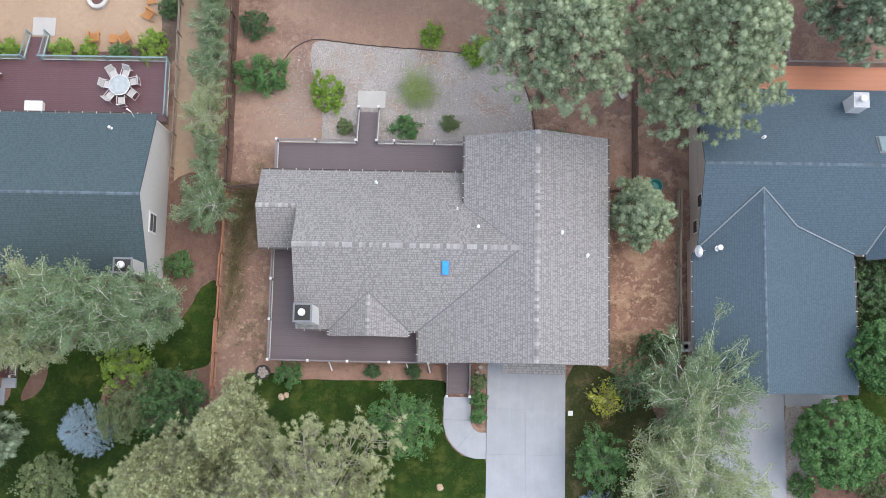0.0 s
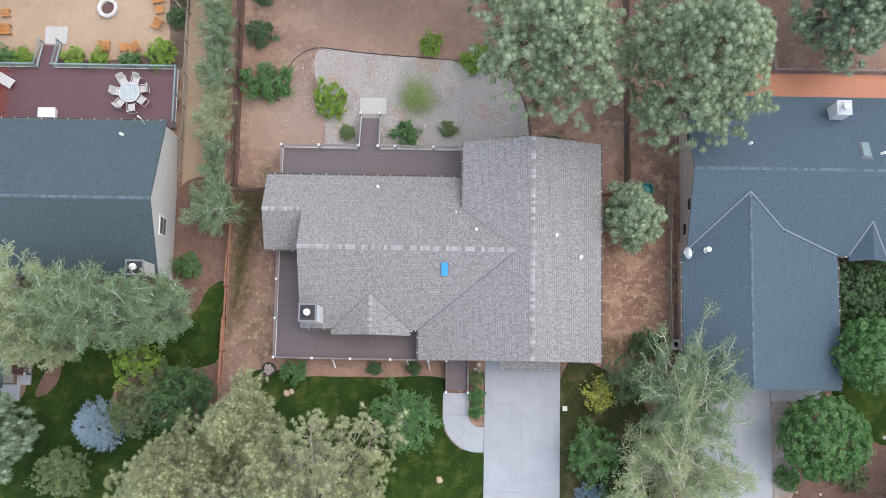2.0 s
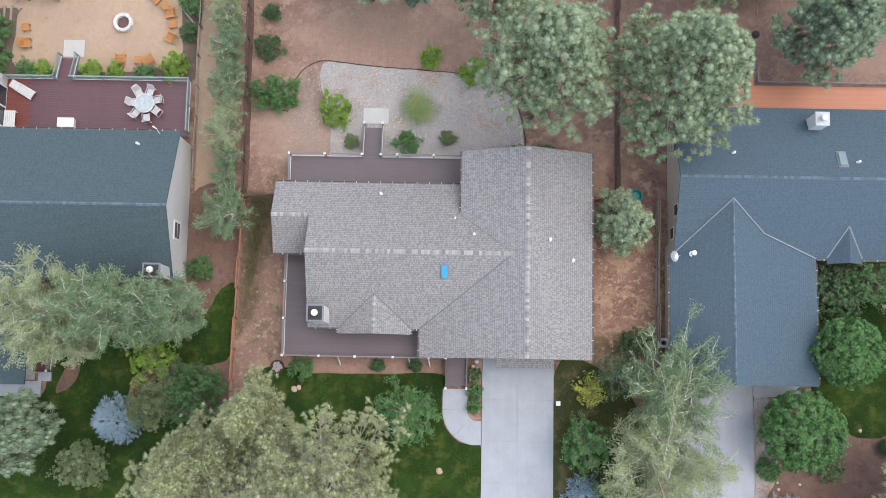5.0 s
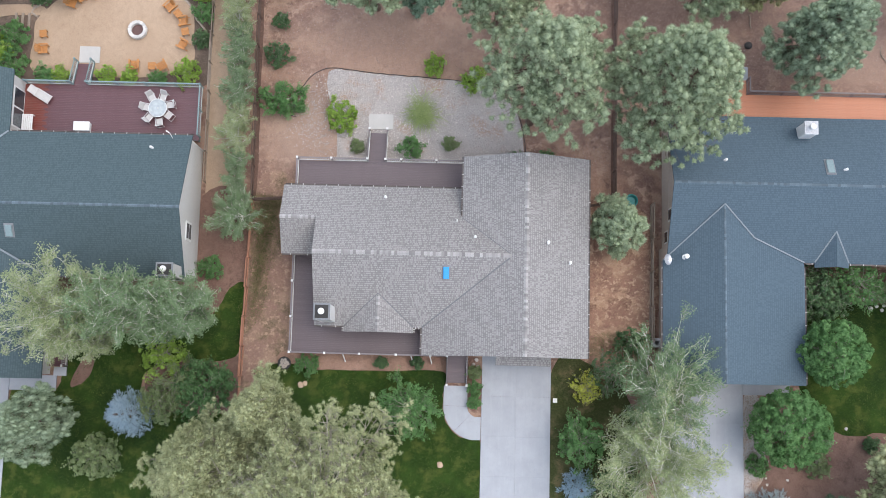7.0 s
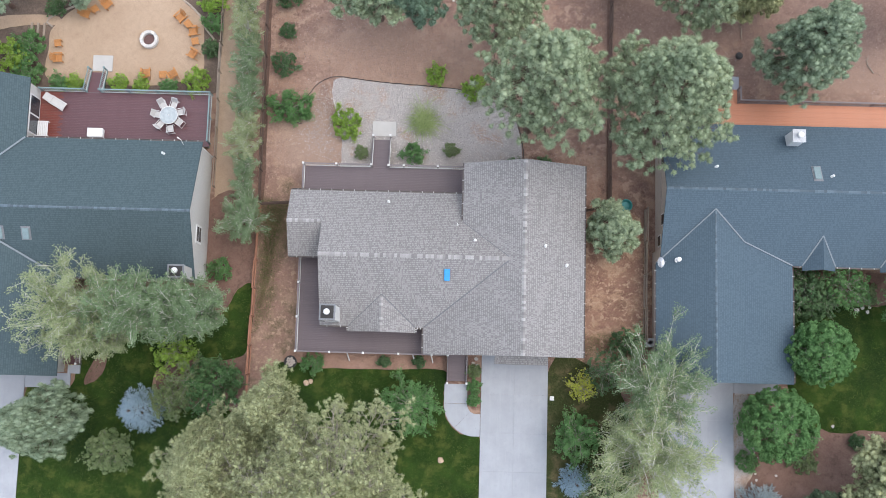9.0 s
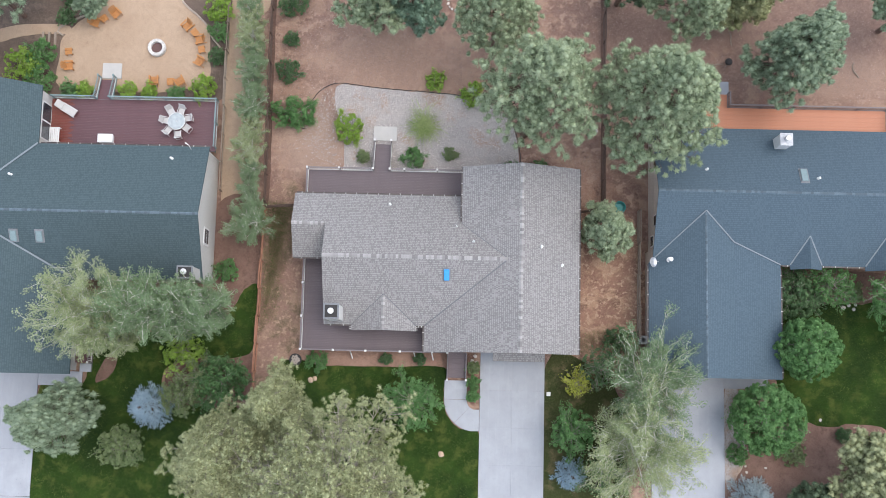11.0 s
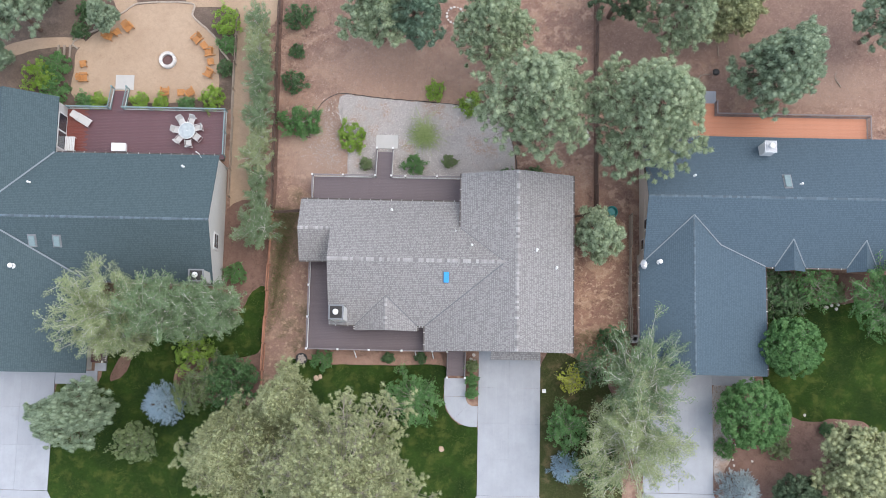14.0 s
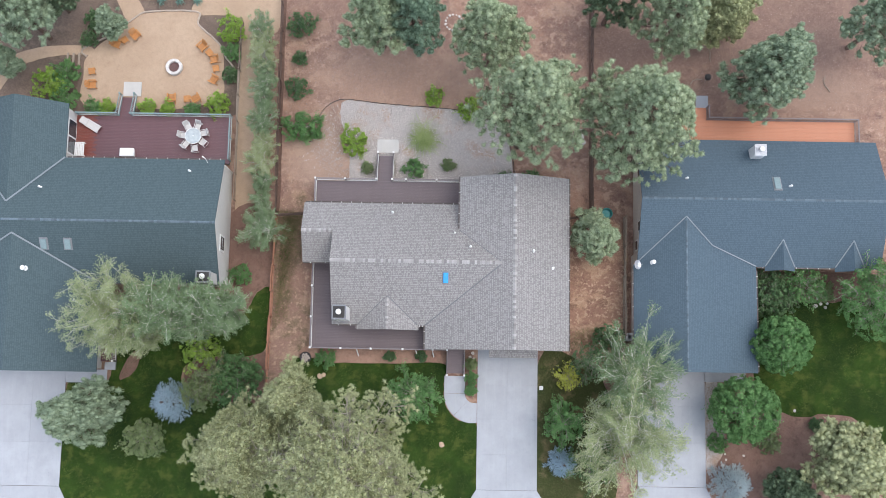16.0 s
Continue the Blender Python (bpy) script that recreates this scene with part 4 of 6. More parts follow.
part("slab", prism([(17.3, -11.93), (23.45, -11.93), (24.6, -14), (24.8, -18), (16, -18), (16.5, -14)], -0.1, 0.05), CONCRETE, right_drive, "", True)
part("slab", prism([(23.48, -1.2), (27.2, -1.2), (27.2, -2.45), (23.48, -2.45)], -0.1, 0.055), CONCRETE, right_drive, "", True)

# curved front walk, in three bays
walk_way = thing("front_walk", (0.7, -3, 0), "pale concrete front walk curving to the driveway", "walkway", "", "structure")


def bend(a0, a1, n, cx, cy, r):
    return [(cx + r * math.cos(radians(a0 + (a1 - a0) * i / n)), cy + r * math.sin(radians(a0 + (a1 - a0) * i / n))) for i in range(n + 1)]


part("slab", prism([(-0.3, -2.3), (1.6, -2.3), (1.6, -3.88), (-0.3, -3.88)], -0.1, 0.045), CONCRETE, walk_way, "", True)
part("slab", prism(bend(180, 228, 8, 2.35, -3.9, 2.65)[:] + bend(228, 180, 6, 2.45, -3.9, 0.85), -0.1, 0.045), CONCRETE, walk_way, "", True)
part("slab", prism(bend(228.4, 262, 6, 2.35, -3.9, 2.65) + [(2.69, -6.52), (2.69, -4.72)] + bend(255, 228.4, 4, 2.45, -3.9, 0.85), -0.1, 0.045), CONCRETE, walk_way, "", True)
tagged(part("stair_pad", box(-7.0, -4.97, 18.4, 19.68, -0.1, 0.06, 0.015), PAD), "pale concrete landing pad at the rear steps", "landing pad", "", "structure")
tagged(part("stair_pad", box(-31.2, -29.5, 23.45, 24.85, -0.1, 0.06, 0.015), PAD), "grey concrete landing pad at the deck steps", "landing pad", "", "structure")
tagged(part("stair_pad", box(23.0, 24.15, 23.2, 24.4, -0.1, 0.06, 0.015), CONCRETE), "grey concrete landing pad at the cedar deck steps", "landing pad", "", "structure")


def scatter(name, poly, n, material, label, category, kind="stone", size=(0.03, 0.07), seed=1, z=0.0, spread=0.0):
    """Uncountable small pieces over an outline: stones or upright blades."""
    rng = np.random.default_rng(seed)
    xs, ys = [p[0] for p in poly], [p[1] for p in poly]
    x, y = rng.uniform(min(xs), max(xs), n * 3), rng.uniform(min(ys), max(ys), n * 3)
    ok = inside(x, y, poly)
    x, y = x[ok][:n], y[ok][:n]
    if spread:
        x, y = x + rng.normal(size=len(x)) * spread, y + rng.normal(size=len(x)) * spread
    if kind == "blade":
        x, y = x + rng.normal(size=len(x)) * 0.13, y + rng.normal(size=len(x)) * 0.13
    if kind == "stone":
        octa = np.array([(1, 0, 0), (0, 1, 0), (-1, 0, 0), (0, -1, 0), (0, 0, 1), (0, 0, -0.6)], float)
        tri = np.array([(0, 1, 4), (1, 2, 4), (2, 3, 4), (3, 0, 4), (1, 0, 5), (2, 1, 5), (3, 2, 5), (0, 3, 5)])
        s = rng.uniform(*size, len(x))
        ang = rng.uniform(0, 6.28, len(x))
        sh = octa[None] * rng.uniform(0.6, 1.2, (len(x), 6, 1)) * s[:, None, None] * np.array([1.2, 0.8, 0.6])
        ca, sa = np.cos(ang)[:, None], np.sin(ang)[:, None]
        v = np.stack([sh[..., 0] * ca - sh[..., 1] * sa + x[:, None], sh[..., 0] * sa + sh[..., 1] * ca + y[:, None], sh[..., 2] + z + 0.01], -1)
        f = tri[None] + np.arange(len(x))[:, None, None] * 6
        me = mesh_np(name, v.reshape(-1, 3), f.reshape(-1, 3))
    else:
        base = np.stack([x, y, np.full(len(x), z - 0.01)], 1)
        way = unit(rng.normal(size=(len(x), 3)) * np.array([1, 1, 0]) + np.array([0, 0, 0.8]))
        v, f = blades(base, way, rng.uniform(*size, len(x)), rng.uniform(0.02, 0.045, len(x)), rng)
        me = mesh_np(name, v, f)
    return tagged(finish(name, me, material), label, category, "", "stuff")


scatter("gravel", GRAVEL, 18000, PEBBLE, "loose grey river pebbles", "gravel", "stone", (0.025, 0.06), 3)
scatter("gravel", [(-13.2, 18), (-10.3, 15.6), (-10, 18), (-10.2, 22.6), (-11.6, 22.6)], 1900, PEBBLE, "stray river pebbles on bare soil", "gravel", "stone", (0.02, 0.05), 5, 0.0, 0.55)
scatter("gravel", PINK, 1500, PINK_PEBBLE, "loose pink gravel", "gravel", "stone", (0.025, 0.05), 4)
for i, (poly, n) in enumerate(((LAWN_FRONT, 22000), (LAWN_LEFT, 27000), (LAWN_RIGHT, 15000), (LAWN_EAST, 5000))):
    scatter("grass", poly, n, GRASS, "short green lawn grass", "grass", "blade", (0.06, 0.13), 20 + i)
for i, (poly, n) in enumerate(((YARD_W, 13000), (YARD_E, 12000))):
    scatter("dry_grass", poly, n, STRAW, "sparse straw-coloured dry grass", "grass", "blade", (0.05, 0.14), 30 + i, -0.03)
scatter("grass", [(-16.2, 12.8), (-13.0, 12.5), (-13.4, 9.5), (-14.6, 6.5), (-14.9, 3), (-16.3, 1.5)], 9500, THIN_GRASS, "thin green grass along the fence", "grass", "blade", (0.08, 0.2), 33, -0.03)
scatter("grass", [(-15.6, 12.6), (-14.0, 12.3), (-14.6, 9.5), (-15.3, 6), (-15.9, 3)], 6000, THIN_GRASS, "thin green grass along the fence", "grass", "blade", (0.08, 0.2), 34, -0.03)
scatter("grass", [(10.6, 0.4), (14.5, 0.2), (15.5, 2.0), (12.5, 2.2), (10.6, 1.6)], 2500, THIN_GRASS, "thin green grass beside the house", "grass", "blade", (0.08, 0.2), 35, -0.03)
YARD_BACK = [(-16, 33), (13, 33), (13, 16), (6, 15.5), (6, 20), (1, 23), (-12, 24), (-13.4, 16), (-16, 15)]
scatter("forest_litter", YARD_BACK, 5000, PINK_PEBBLE, "scattered stones and cones on bare soil", "litter", "stone", (0.02, 0.05), 41, -0.05)
scatter("dry_grass", YARD_BACK, 9000, STRAW, "sparse straw and pine needles on bare soil", "grass", "blade", (0.05, 0.16), 42, -0.06)
scatter("forest_litter", [(13, 20), (44, 20), (44, 36), (13, 36)], 3000, PINK_PEBBLE, "scattered stones and cones on bare soil", "litter", "stone", (0.02, 0.06), 43, -0.05)


# ---- the main house ----
PE, PW = 0.465, 0.583
zE = lambda x: 6.8 - PE * abs(x - 5.6)
zW = lambda y: 6.35 - PW * abs(y - 7.5)
house = thing("house", (0, 7, 0), "single-storey house with grey shingled gable roofs", "house")
E3 = lambda x, y: (x, y, zE(x))
W3 = lambda x, y: (x, y, zW(y))
part("ridge_beam", box(5.5, 5.7, 0.3, 15.0, 6.45, 6.6), GUTTER, house, "", True)
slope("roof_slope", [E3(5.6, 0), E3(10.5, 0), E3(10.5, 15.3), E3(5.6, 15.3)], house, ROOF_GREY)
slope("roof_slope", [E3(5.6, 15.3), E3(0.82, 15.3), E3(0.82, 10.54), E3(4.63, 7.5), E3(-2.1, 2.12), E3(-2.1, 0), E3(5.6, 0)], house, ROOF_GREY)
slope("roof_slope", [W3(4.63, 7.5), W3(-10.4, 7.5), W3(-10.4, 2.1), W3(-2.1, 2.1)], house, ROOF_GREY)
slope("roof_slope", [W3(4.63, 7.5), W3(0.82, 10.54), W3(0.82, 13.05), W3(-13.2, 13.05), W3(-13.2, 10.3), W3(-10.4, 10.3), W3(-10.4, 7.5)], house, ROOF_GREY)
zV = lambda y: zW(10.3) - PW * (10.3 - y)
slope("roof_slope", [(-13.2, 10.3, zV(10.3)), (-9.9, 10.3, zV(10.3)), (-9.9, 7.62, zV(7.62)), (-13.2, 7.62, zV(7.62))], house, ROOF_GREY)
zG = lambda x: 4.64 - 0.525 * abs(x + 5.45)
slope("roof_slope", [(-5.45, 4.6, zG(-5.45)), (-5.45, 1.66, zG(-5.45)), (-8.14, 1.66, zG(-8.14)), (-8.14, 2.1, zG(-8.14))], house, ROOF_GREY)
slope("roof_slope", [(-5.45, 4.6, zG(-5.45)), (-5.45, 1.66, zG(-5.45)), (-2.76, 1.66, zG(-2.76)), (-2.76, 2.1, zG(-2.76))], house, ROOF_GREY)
# closed valleys without metal: added thin strips draw their dark line
for a, b, w in ((E3(4.6, 7.48), E3(-2.08, 2.14), 0.13), (E3(4.6, 7.52), E3(0.84, 10.52), 0.07), ((-5.45, 4.6, zG(-5.45)), (-2.78, 2.12, zG(-2.78)), 0.11), ((-5.45, 4.6, zG(-5.45)), (-8.1, 2.12, zG(-8.1)), 0.07)):
    strip(a, b, house, VALLEY, w * 0.8, 0.012)
caps((5.6, 0.02, 6.8), (5.6, 15.3, 6.8), house, CAP_GREY, 0.3, 0.22)
caps((-10.4, 7.5, 6.35), (4.6, 7.5, 6.35), house, CAP_GREY, 0.3, 0.22)
caps((-13.2, 10.3, 4.72), (-10.5, 10.3, 4.72), house, CAP_GREY, 0.3, 0.22)
caps((-5.45, 1.7, 4.64), (-5.45, 4.4, 4.64), house, CAP_GREY, 0.3, 0.22)
gable_walls("wall", 0.55, 14.8, [(1.3, 0), (10.0, 0), (10.0, zE(10.0) - 0.2), (5.6, 6.58), (1.3, zE(1.3) - 0.2)], "y", house, SIDING_TAN)
gable_walls("wall", -9.95, 4.5, [(2.6, 0), (12.5, 0), (12.5, zW(12.5) - 0.2), (7.5, 6.13), (2.6, zW(2.6) - 0.2)], "x", house, SIDING_TAN)
gable_walls("wall", -12.75, -9.9, [(8.1, 0), (12.48, 0), (12.48, zW(12.48) - 0.2), (10.3, 4.5), (8.1, zV(8.1) - 0.2)], "x", house, SIDING_TAN)
gable_walls("wall", 2.1, 3.6, [(-7.7, 0), (-3.2, 0), (-3.2, zG(-3.2) - 0.2), (-5.45, 4.42), (-7.7, zG(-7.7) - 0.2)], "y", house, SIDING_TAN)
gutter(E3(10.5, 0), E3(10.5, 15.3), house, out=(1, 0))
gutter(E3(0.82, 10.6), E3(0.82, 15.3), house, out=(-1, 0))
gutter(E3(-2.1, 0.0), E3(-2.1, 2.1), house, out=(-1, 0))
gutter(W3(-13.1, 13.05), W3(0.7, 13.05), house, out=(0, 1))
gutter(W3(-10.35, 2.1), W3(-8.2, 2.1), house, out=(0, -1))
gutter(W3(-2.7, 2.1), W3(-2.2, 2.1), house, out=(0, -1))
gutter((-8.14, 1.68, zG(-8.14)), (-8.14, 2.05, zG(-8.14)), house, out=(-1, 0))
gutter((-2.76, 1.68, zG(-2.76)), (-2.76, 2.05, zG(-2.76)), house, out=(1, 0))
gutter((-13.15, 7.62, zV(7.62)), (-10.5, 7.62, zV(7.62)), house, out=(0, -1))
chimney(house, -9.92, -8.78, 2.36, 3.5, 2.0, 7.3, WHITE, "white panelled chimney with a metal cap")
skylight(house, -0.33, 6.2, zW(6.2) + 0.03, math.atan(PW), 0.5, 1.05, BLUE_COVER, "skylight with a bright blue dome")
for x, y in ((-5.17, 12.11), (1.8, 8.92), (0.4, 10.23)):
    vent(house, x, y, zW(y), 0.4, 0.055 if x > 1 or x < 0 else 0.035)
for x, y in ((7.25, 8.57), (9.0, 7.17)):
    vent(house, x, y, zE(x), 0.45, 0.06)
# pent roof over the garage door, and the door below it
slope("pent_roof", [(3.65, 0.55, 3.0), (7.9, 0.55, 3.0), (7.9, -0.62, 2.55), (3.65, -0.62, 2.55)], house, ROOF_GREY)
door = part("garage_door", box(3.2, 8.1, 0.47, 0.535, 0.06, 2.3, 0.01), WHITE, house, "white panelled garage door", True)
for i in range(4):
    for j in range(4):
        part("door_panel", box(3.35 + j * 1.2, 4.4 + j * 1.2, 0.44, 0.468, 0.15 + i * 0.54, 0.58 + i * 0.54, 0.012), WHITE, door, "", True)
for x, y in ((-1.85, 0.35), (-1.85, 1.9)):
    part("porch_post", box(x - 0.07, x + 0.07, y - 0.07, y + 0.07, 0.0, zE(x) - 0.17, 0.01), WHITE, house, "white porch post", True)


# ---- decks ----
def deck(name, label, areas, z, board, rail_mat, runs, cap_mat, post_height=1.0, width=0.14, parts_label="", baluster=0.15, cap=0.09, post_mat=None):
    """A raised deck: boards along x over the areas (x0, x1, y0, y1), joists' fascia, and railings along runs of posts."""
    base = thing(name, (areas[0][0], areas[0][2], 0), label, "deck")
    for x0, x1, y0, y1 in areas:
        n = max(1, round((y1 - y0) / width))
        w = (y1 - y0) / n
        part("fascia", box(x0 + 0.02, x1 - 0.02, y0 + 0.02, y1 - 0.02, z - 0.27, z - 0.034), rail_mat, base, "", True)
        bm = box(0, x1 - x0, 0.002, w - 0.002, -0.03, 0, 0.003)
        me = bpy.data.meshes.new("deck_board")
        bm.to_mesh(me)
        bm.free()
        for i in range(n):
            finish("deck_board", me, board, base, "", Vector((x0, y0 + i * w, z)) - Vector(base.location))
        for px in np.linspace(x0 + 0.2, x1 - 0.2, max(2, int((x1 - x0) / 2.6) + 1)):
            for py in (y0 + 0.15, y1 - 0.15):
                part("support_post", box(px - 0.06, px + 0.06, py - 0.06, py + 0.06, -0.06, z - 0.27), rail_mat, base, "", True)
    railing(base, runs, z, rail_mat, cap_mat, post_height, baluster, cap, post_mat or rail_mat)
    return base


def railing(base, runs, z, rail_mat, cap_mat, height=1.0, spacing=0.15, cap=0.09, post_mat=None):
    """Railings: runs of posts [(x, y), ...]; from post to post a top and a foot rail with balusters between."""
    o = Vector(base.location)
    pale = WHITE if cap_mat is WHITE else PALE_BALUSTER if rail_mat is RAIL_TEAL else rail_mat
    bal = bpy.data.meshes.new("baluster")
    bm = box(-0.018, 0.018, -0.018, 0.018, 0.1, height - 0.09)
    bm.to_mesh(bal)
    bm.free()
    pm = bpy.data.meshes.new("railing_post")
    bm = box(-0.05, 0.05, -0.05, 0.05, -0.25, height + 0.02, 0.006)
    bm.to_mesh(pm)
    bm.free()
    cm = bpy.data.meshes.new("post_cap")
    bm = add_box(box(-cap, cap, -cap, cap, 0, 0.05, 0.012), -cap * 0.6, cap * 0.6, -cap * 0.6, cap * 0.6, 0.05, 0.1, 0.02)
    bm.to_mesh(cm)
    bm.free()
    seen = set()
    for run in runs:
        for x, y in run:
            if (x, y) not in seen:
                seen.add((x, y))
                p = finish("railing_post", pm, post_mat or rail_mat, base, "", Vector((x, y, z)) - o)
                if cap_mat:
                    finish("post_cap", cm, cap_mat, p, "square white post cap" if cap_mat is WHITE else "", Vector((0, 0, height + 0.021)))
        for (xa, ya), (xb, yb) in zip(run, run[1:]):
            a, b = Vector((xa, ya, z)), Vector((xb, yb, z))
            d = b - a
            turn = Matrix.Translation(a) @ Matrix.Rotation(math.atan2(d.y, d.x), 4, "Z")
            part("top_rail", box(0.05, d.length - 0.05, -0.055, 0.055, height - 0.045, height, 0.008, turn), rail_mat, base, "", True)
            part("foot_rail", box(0.05, d.length - 0.05, -0.03, 0.03, 0.07, 0.12, 0.006, turn), pale, base, "", True)
            n = int(d.length / spacing)
            for i in range(1, n):
                finish("baluster", bal, pale, base, "", a + d * (i / n) - o)


def steps(base, x0, x1, y_top, y_bottom, z, board, rail_mat, cap_mat, rails=True):
    """A straight flight from a deck at z down to the ground, with closed strings, newels and slanting rails."""
    n = max(3, round(z / 0.175))
    pale = WHITE if cap_mat is WHITE else PALE_BALUSTER if rail_mat is RAIL_TEAL else rail_mat
    run = (y_bottom - y_top) / (n - 0.5)
    for i in range(n - 1):
        zz = z * (1 - (i + 1) / n)
        ya, yb = y_top + run * i, y_top + run * (i + 1.08)
        part("tread", box(x0 + 0.05, x1 - 0.05, min(ya, yb), max(ya, yb), zz - 0.04, zz, 0.006), board, base, "", True)
        part("riser", box(x0 + 0.05, x1 - 0.05, min(ya, ya + 0.02 * np.sign(run)), max(ya, ya + 0.02 * np.sign(run)), zz + 0.002, zz + z / n - 0.042), rail_mat, base, "", True)
    for x in (x0, x1):
        bm = bmesh.new()
        q = [bm.verts.new((x + s, y, zz)) for s in (-0.03, 0.03) for y, zz in ((y_top, z - 0.25), (y_top, z + 0.02), (y_bottom, 0.16), (y_bottom, -0.05))]
        bm.faces.new(q[:4])
        bm.faces.new(q[4:][::-1])
        for k in range(4):
            bm.faces.new((q[k], q[(k + 1) % 4], q[4 + (k + 1) % 4], q[4 + k]))
        part("stringer", bm, rail_mat, base, "", True)
        if not rails:
            continue
        for y, zz in ((y_bottom, 0.0),):
            p = part("newel_post", box(x - 0.05, x + 0.05, y - 0.05, y + 0.05, zz - 0.05, zz + 1.0, 0.006), rail_mat, base, "", True)
            if cap_mat:
                c = part("post_cap", add_box(box(-0.09, 0.09, -0.09, 0.09, 0, 0.05, 0.012), -0.055, 0.055, -0.055, 0.055, 0.05, 0.1, 0.02), cap_mat, p, "square white post cap" if cap_mat is WHITE else "")
                c.location = Vector((x, y, zz + 1.001)) - Vector(base.location)
        for off in (0.92, 0.2):
            part("stair_rail", tube([(x, y_top, z + off), (x, y_bottom, off)], [0.045, 0.045], 4), rail_mat if off > 0.5 else pale, base, "", True)
        m = int(abs(y_bottom - y_top) / 0.16)
        for i in range(1, m):
            t = i / m
            y, zz = y_top + (y_bottom - y_top) * t, z * (1 - t)
            part("baluster", box(x - 0.016, x + 0.016, y - 0.016, y + 0.016, zz + 0.18, zz + 0.9), pale, base, "", True)


rear = deck("rear_deck", "brown composite rear deck with white-capped railing", [(-12.4, 0.82, 12.55, 15.45)], 1.1, DECK_BROWN, RAIL_GREY,
            [[(-12.45, 13.1), (-12.45, 15.5), (-9.72, 15.5), (-6.85, 15.5)], [(-5.4, 15.5), (-4.15, 15.5), (-1.33, 15.5), (0.95, 15.5)]], WHITE)
steps(rear, -6.85, -5.4, 15.45, 18.25, 1.1, DECK_BROWN, RAIL_GREY, WHITE)
front = deck("front_deck", "brown composite wraparound front deck with white-capped railing", [(-12.4, -9.96, 2.2, 8.1), (-12.4, -1.7, 0.06, 2.2), (-1.7, 1.25, 0.06, 2.2)], 1.1, DECK_BROWN, RAIL_GREY,
             [[(-12.43, 7.9), (-12.43, 5.6), (-12.43, 2.8), (-12.43, 0.02), (-9.68, 0.0), (-6.96, 0.0), (-4.1, 0.0), (-1.4, 0.0), (-0.12, 0.0)]], WHITE)
steps(front, -0.1, 1.48, 0.0, -2.25, 1.1, DECK_BROWN, RAIL_GREY, WHITE)
part("deck_board", box(-0.1, 1.48, -0.12, 0.06, 1.07, 1.1), DECK_BROWN, front, "", True)


# ---- the house to the west ----
west = thing("neighbour_house", (-30, 10, 0), "pale-sided house with dark slate-green shingle roof", "house")
zLN = lambda y: 6.9 - 0.475 * (y - 10.5)
zLS = lambda y: 6.9 - 0.563 * (10.5 - y)
L3 = lambda x, y: (x, y, zLN(y) if y > 10.5 else zLS(y))
slope("roof_slope", [L3(-47, 10.5), L3(-20.38, 10.5), L3(-20.38, 16.6), L3(-47, 16.6)], west, ROOF_TEAL)
slope("roof_slope", [L3(-47, 10.5), L3(-20.38, 10.5), L3(-20.38, 5.35), L3(-47, 5.35)], west, ROOF_TEAL)
NWR = 5.9
slope("roof_slope", [(-38.9, 12.2, NWR + 0.12), (-38.9, 21.9, NWR), (-34.75, 21.6, 4.0), (-34.75, 16.62, 4.0)], west, ROOF_TEAL)
slope("roof_slope", [(-38.9, 12.2, NWR + 0.12), (-38.9, 21.9, NWR), (-43.1, 21.6, 4.0), (-43.1, 16.62, 4.0)], west, ROOF_TEAL)
slope("roof_slope", [(-38.1, 9.4, 6.3), (-38.1, -2.5, 6.3), (-30.85, -2.5, 4.0), (-30.85, 5.3, 4.0)], west, ROOF_TEAL)
slope("roof_slope", [(-38.1, 9.4, 6.3), (-38.1, -2.5, 6.3), (-45.2, -2.5, 4.0), (-45.2, 5.3, 4.0)], west, ROOF_TEAL)
caps((-47, 10.5, 6.9), (-20.3, 10.5, 6.9), west, CAP_BLUE, 0.2, 0.24)
strip((-38.9, 12.2, 6.06), (-34.75, 16.62, 4.04), west, FLASHING, 0.14, 0.06)
strip((-38.9, 12.2, 6.06), (-43.1, 16.62, 4.04), west, FLASHING, 0.14, 0.06)
strip((-38.1, 9.4, 6.32), (-31.0, 5.3, 4.04), west, FLASHING, 0.14, 0.06)
strip((-38.1, 9.4, 6.32), (-45.2, 5.3, 4.04), west, FLASHING, 0.14, 0.06)
gable_walls("wall", -46.8, -20.5, [(5.6, 0), (16.2, 0), (16.2, zLN(16.2) - 0.2), (10.5, 6.68), (5.6, zLS(5.6) - 0.2)], "x", west, SIDING)
gable_walls("wall", 15, 21.4, [(-42.8, 0), (-35.1, 0), (-35.1, 3.95), (-38.9, 5.65), (-42.8, 3.95)], "y", west, SIDING)
gable_walls("wall", -2.2, 7, [(-44.9, 0), (-31.75, 0), (-31.75, 3.95), (-38.1, 6.05), (-44.9, 3.9)], "y", west, SIDING)
# lap siding, corner trim and a window on the gable wall that faces the side path
n_lap = 34
for i in range(n_lap):
    z = 0.15 + i * 0.185
    y0 = 5.62 if z < 3.85 else 5.62 + (z - 3.85) / 0.563
    y1 = 16.18 if z < 3.95 else 16.18 - (z - 3.95) / 0.475
    if y1 - y0 > 0.4:
        part("siding_board", box(-20.497, -20.47, y0, y1, z, z + 0.178, 0.004), SIDING, west, "", True)
for y in (5.55, 16.15):
    part("corner_trim", box(-20.5, -20.44, y, y + 0.1, 0, 3.75), WHITE, west, "", True)
win = part("window", box(-20.468, -20.4, 8.35, 9.85, 2.6, 4.25, 0.01), WHITE, west, "white-framed sash window", True)
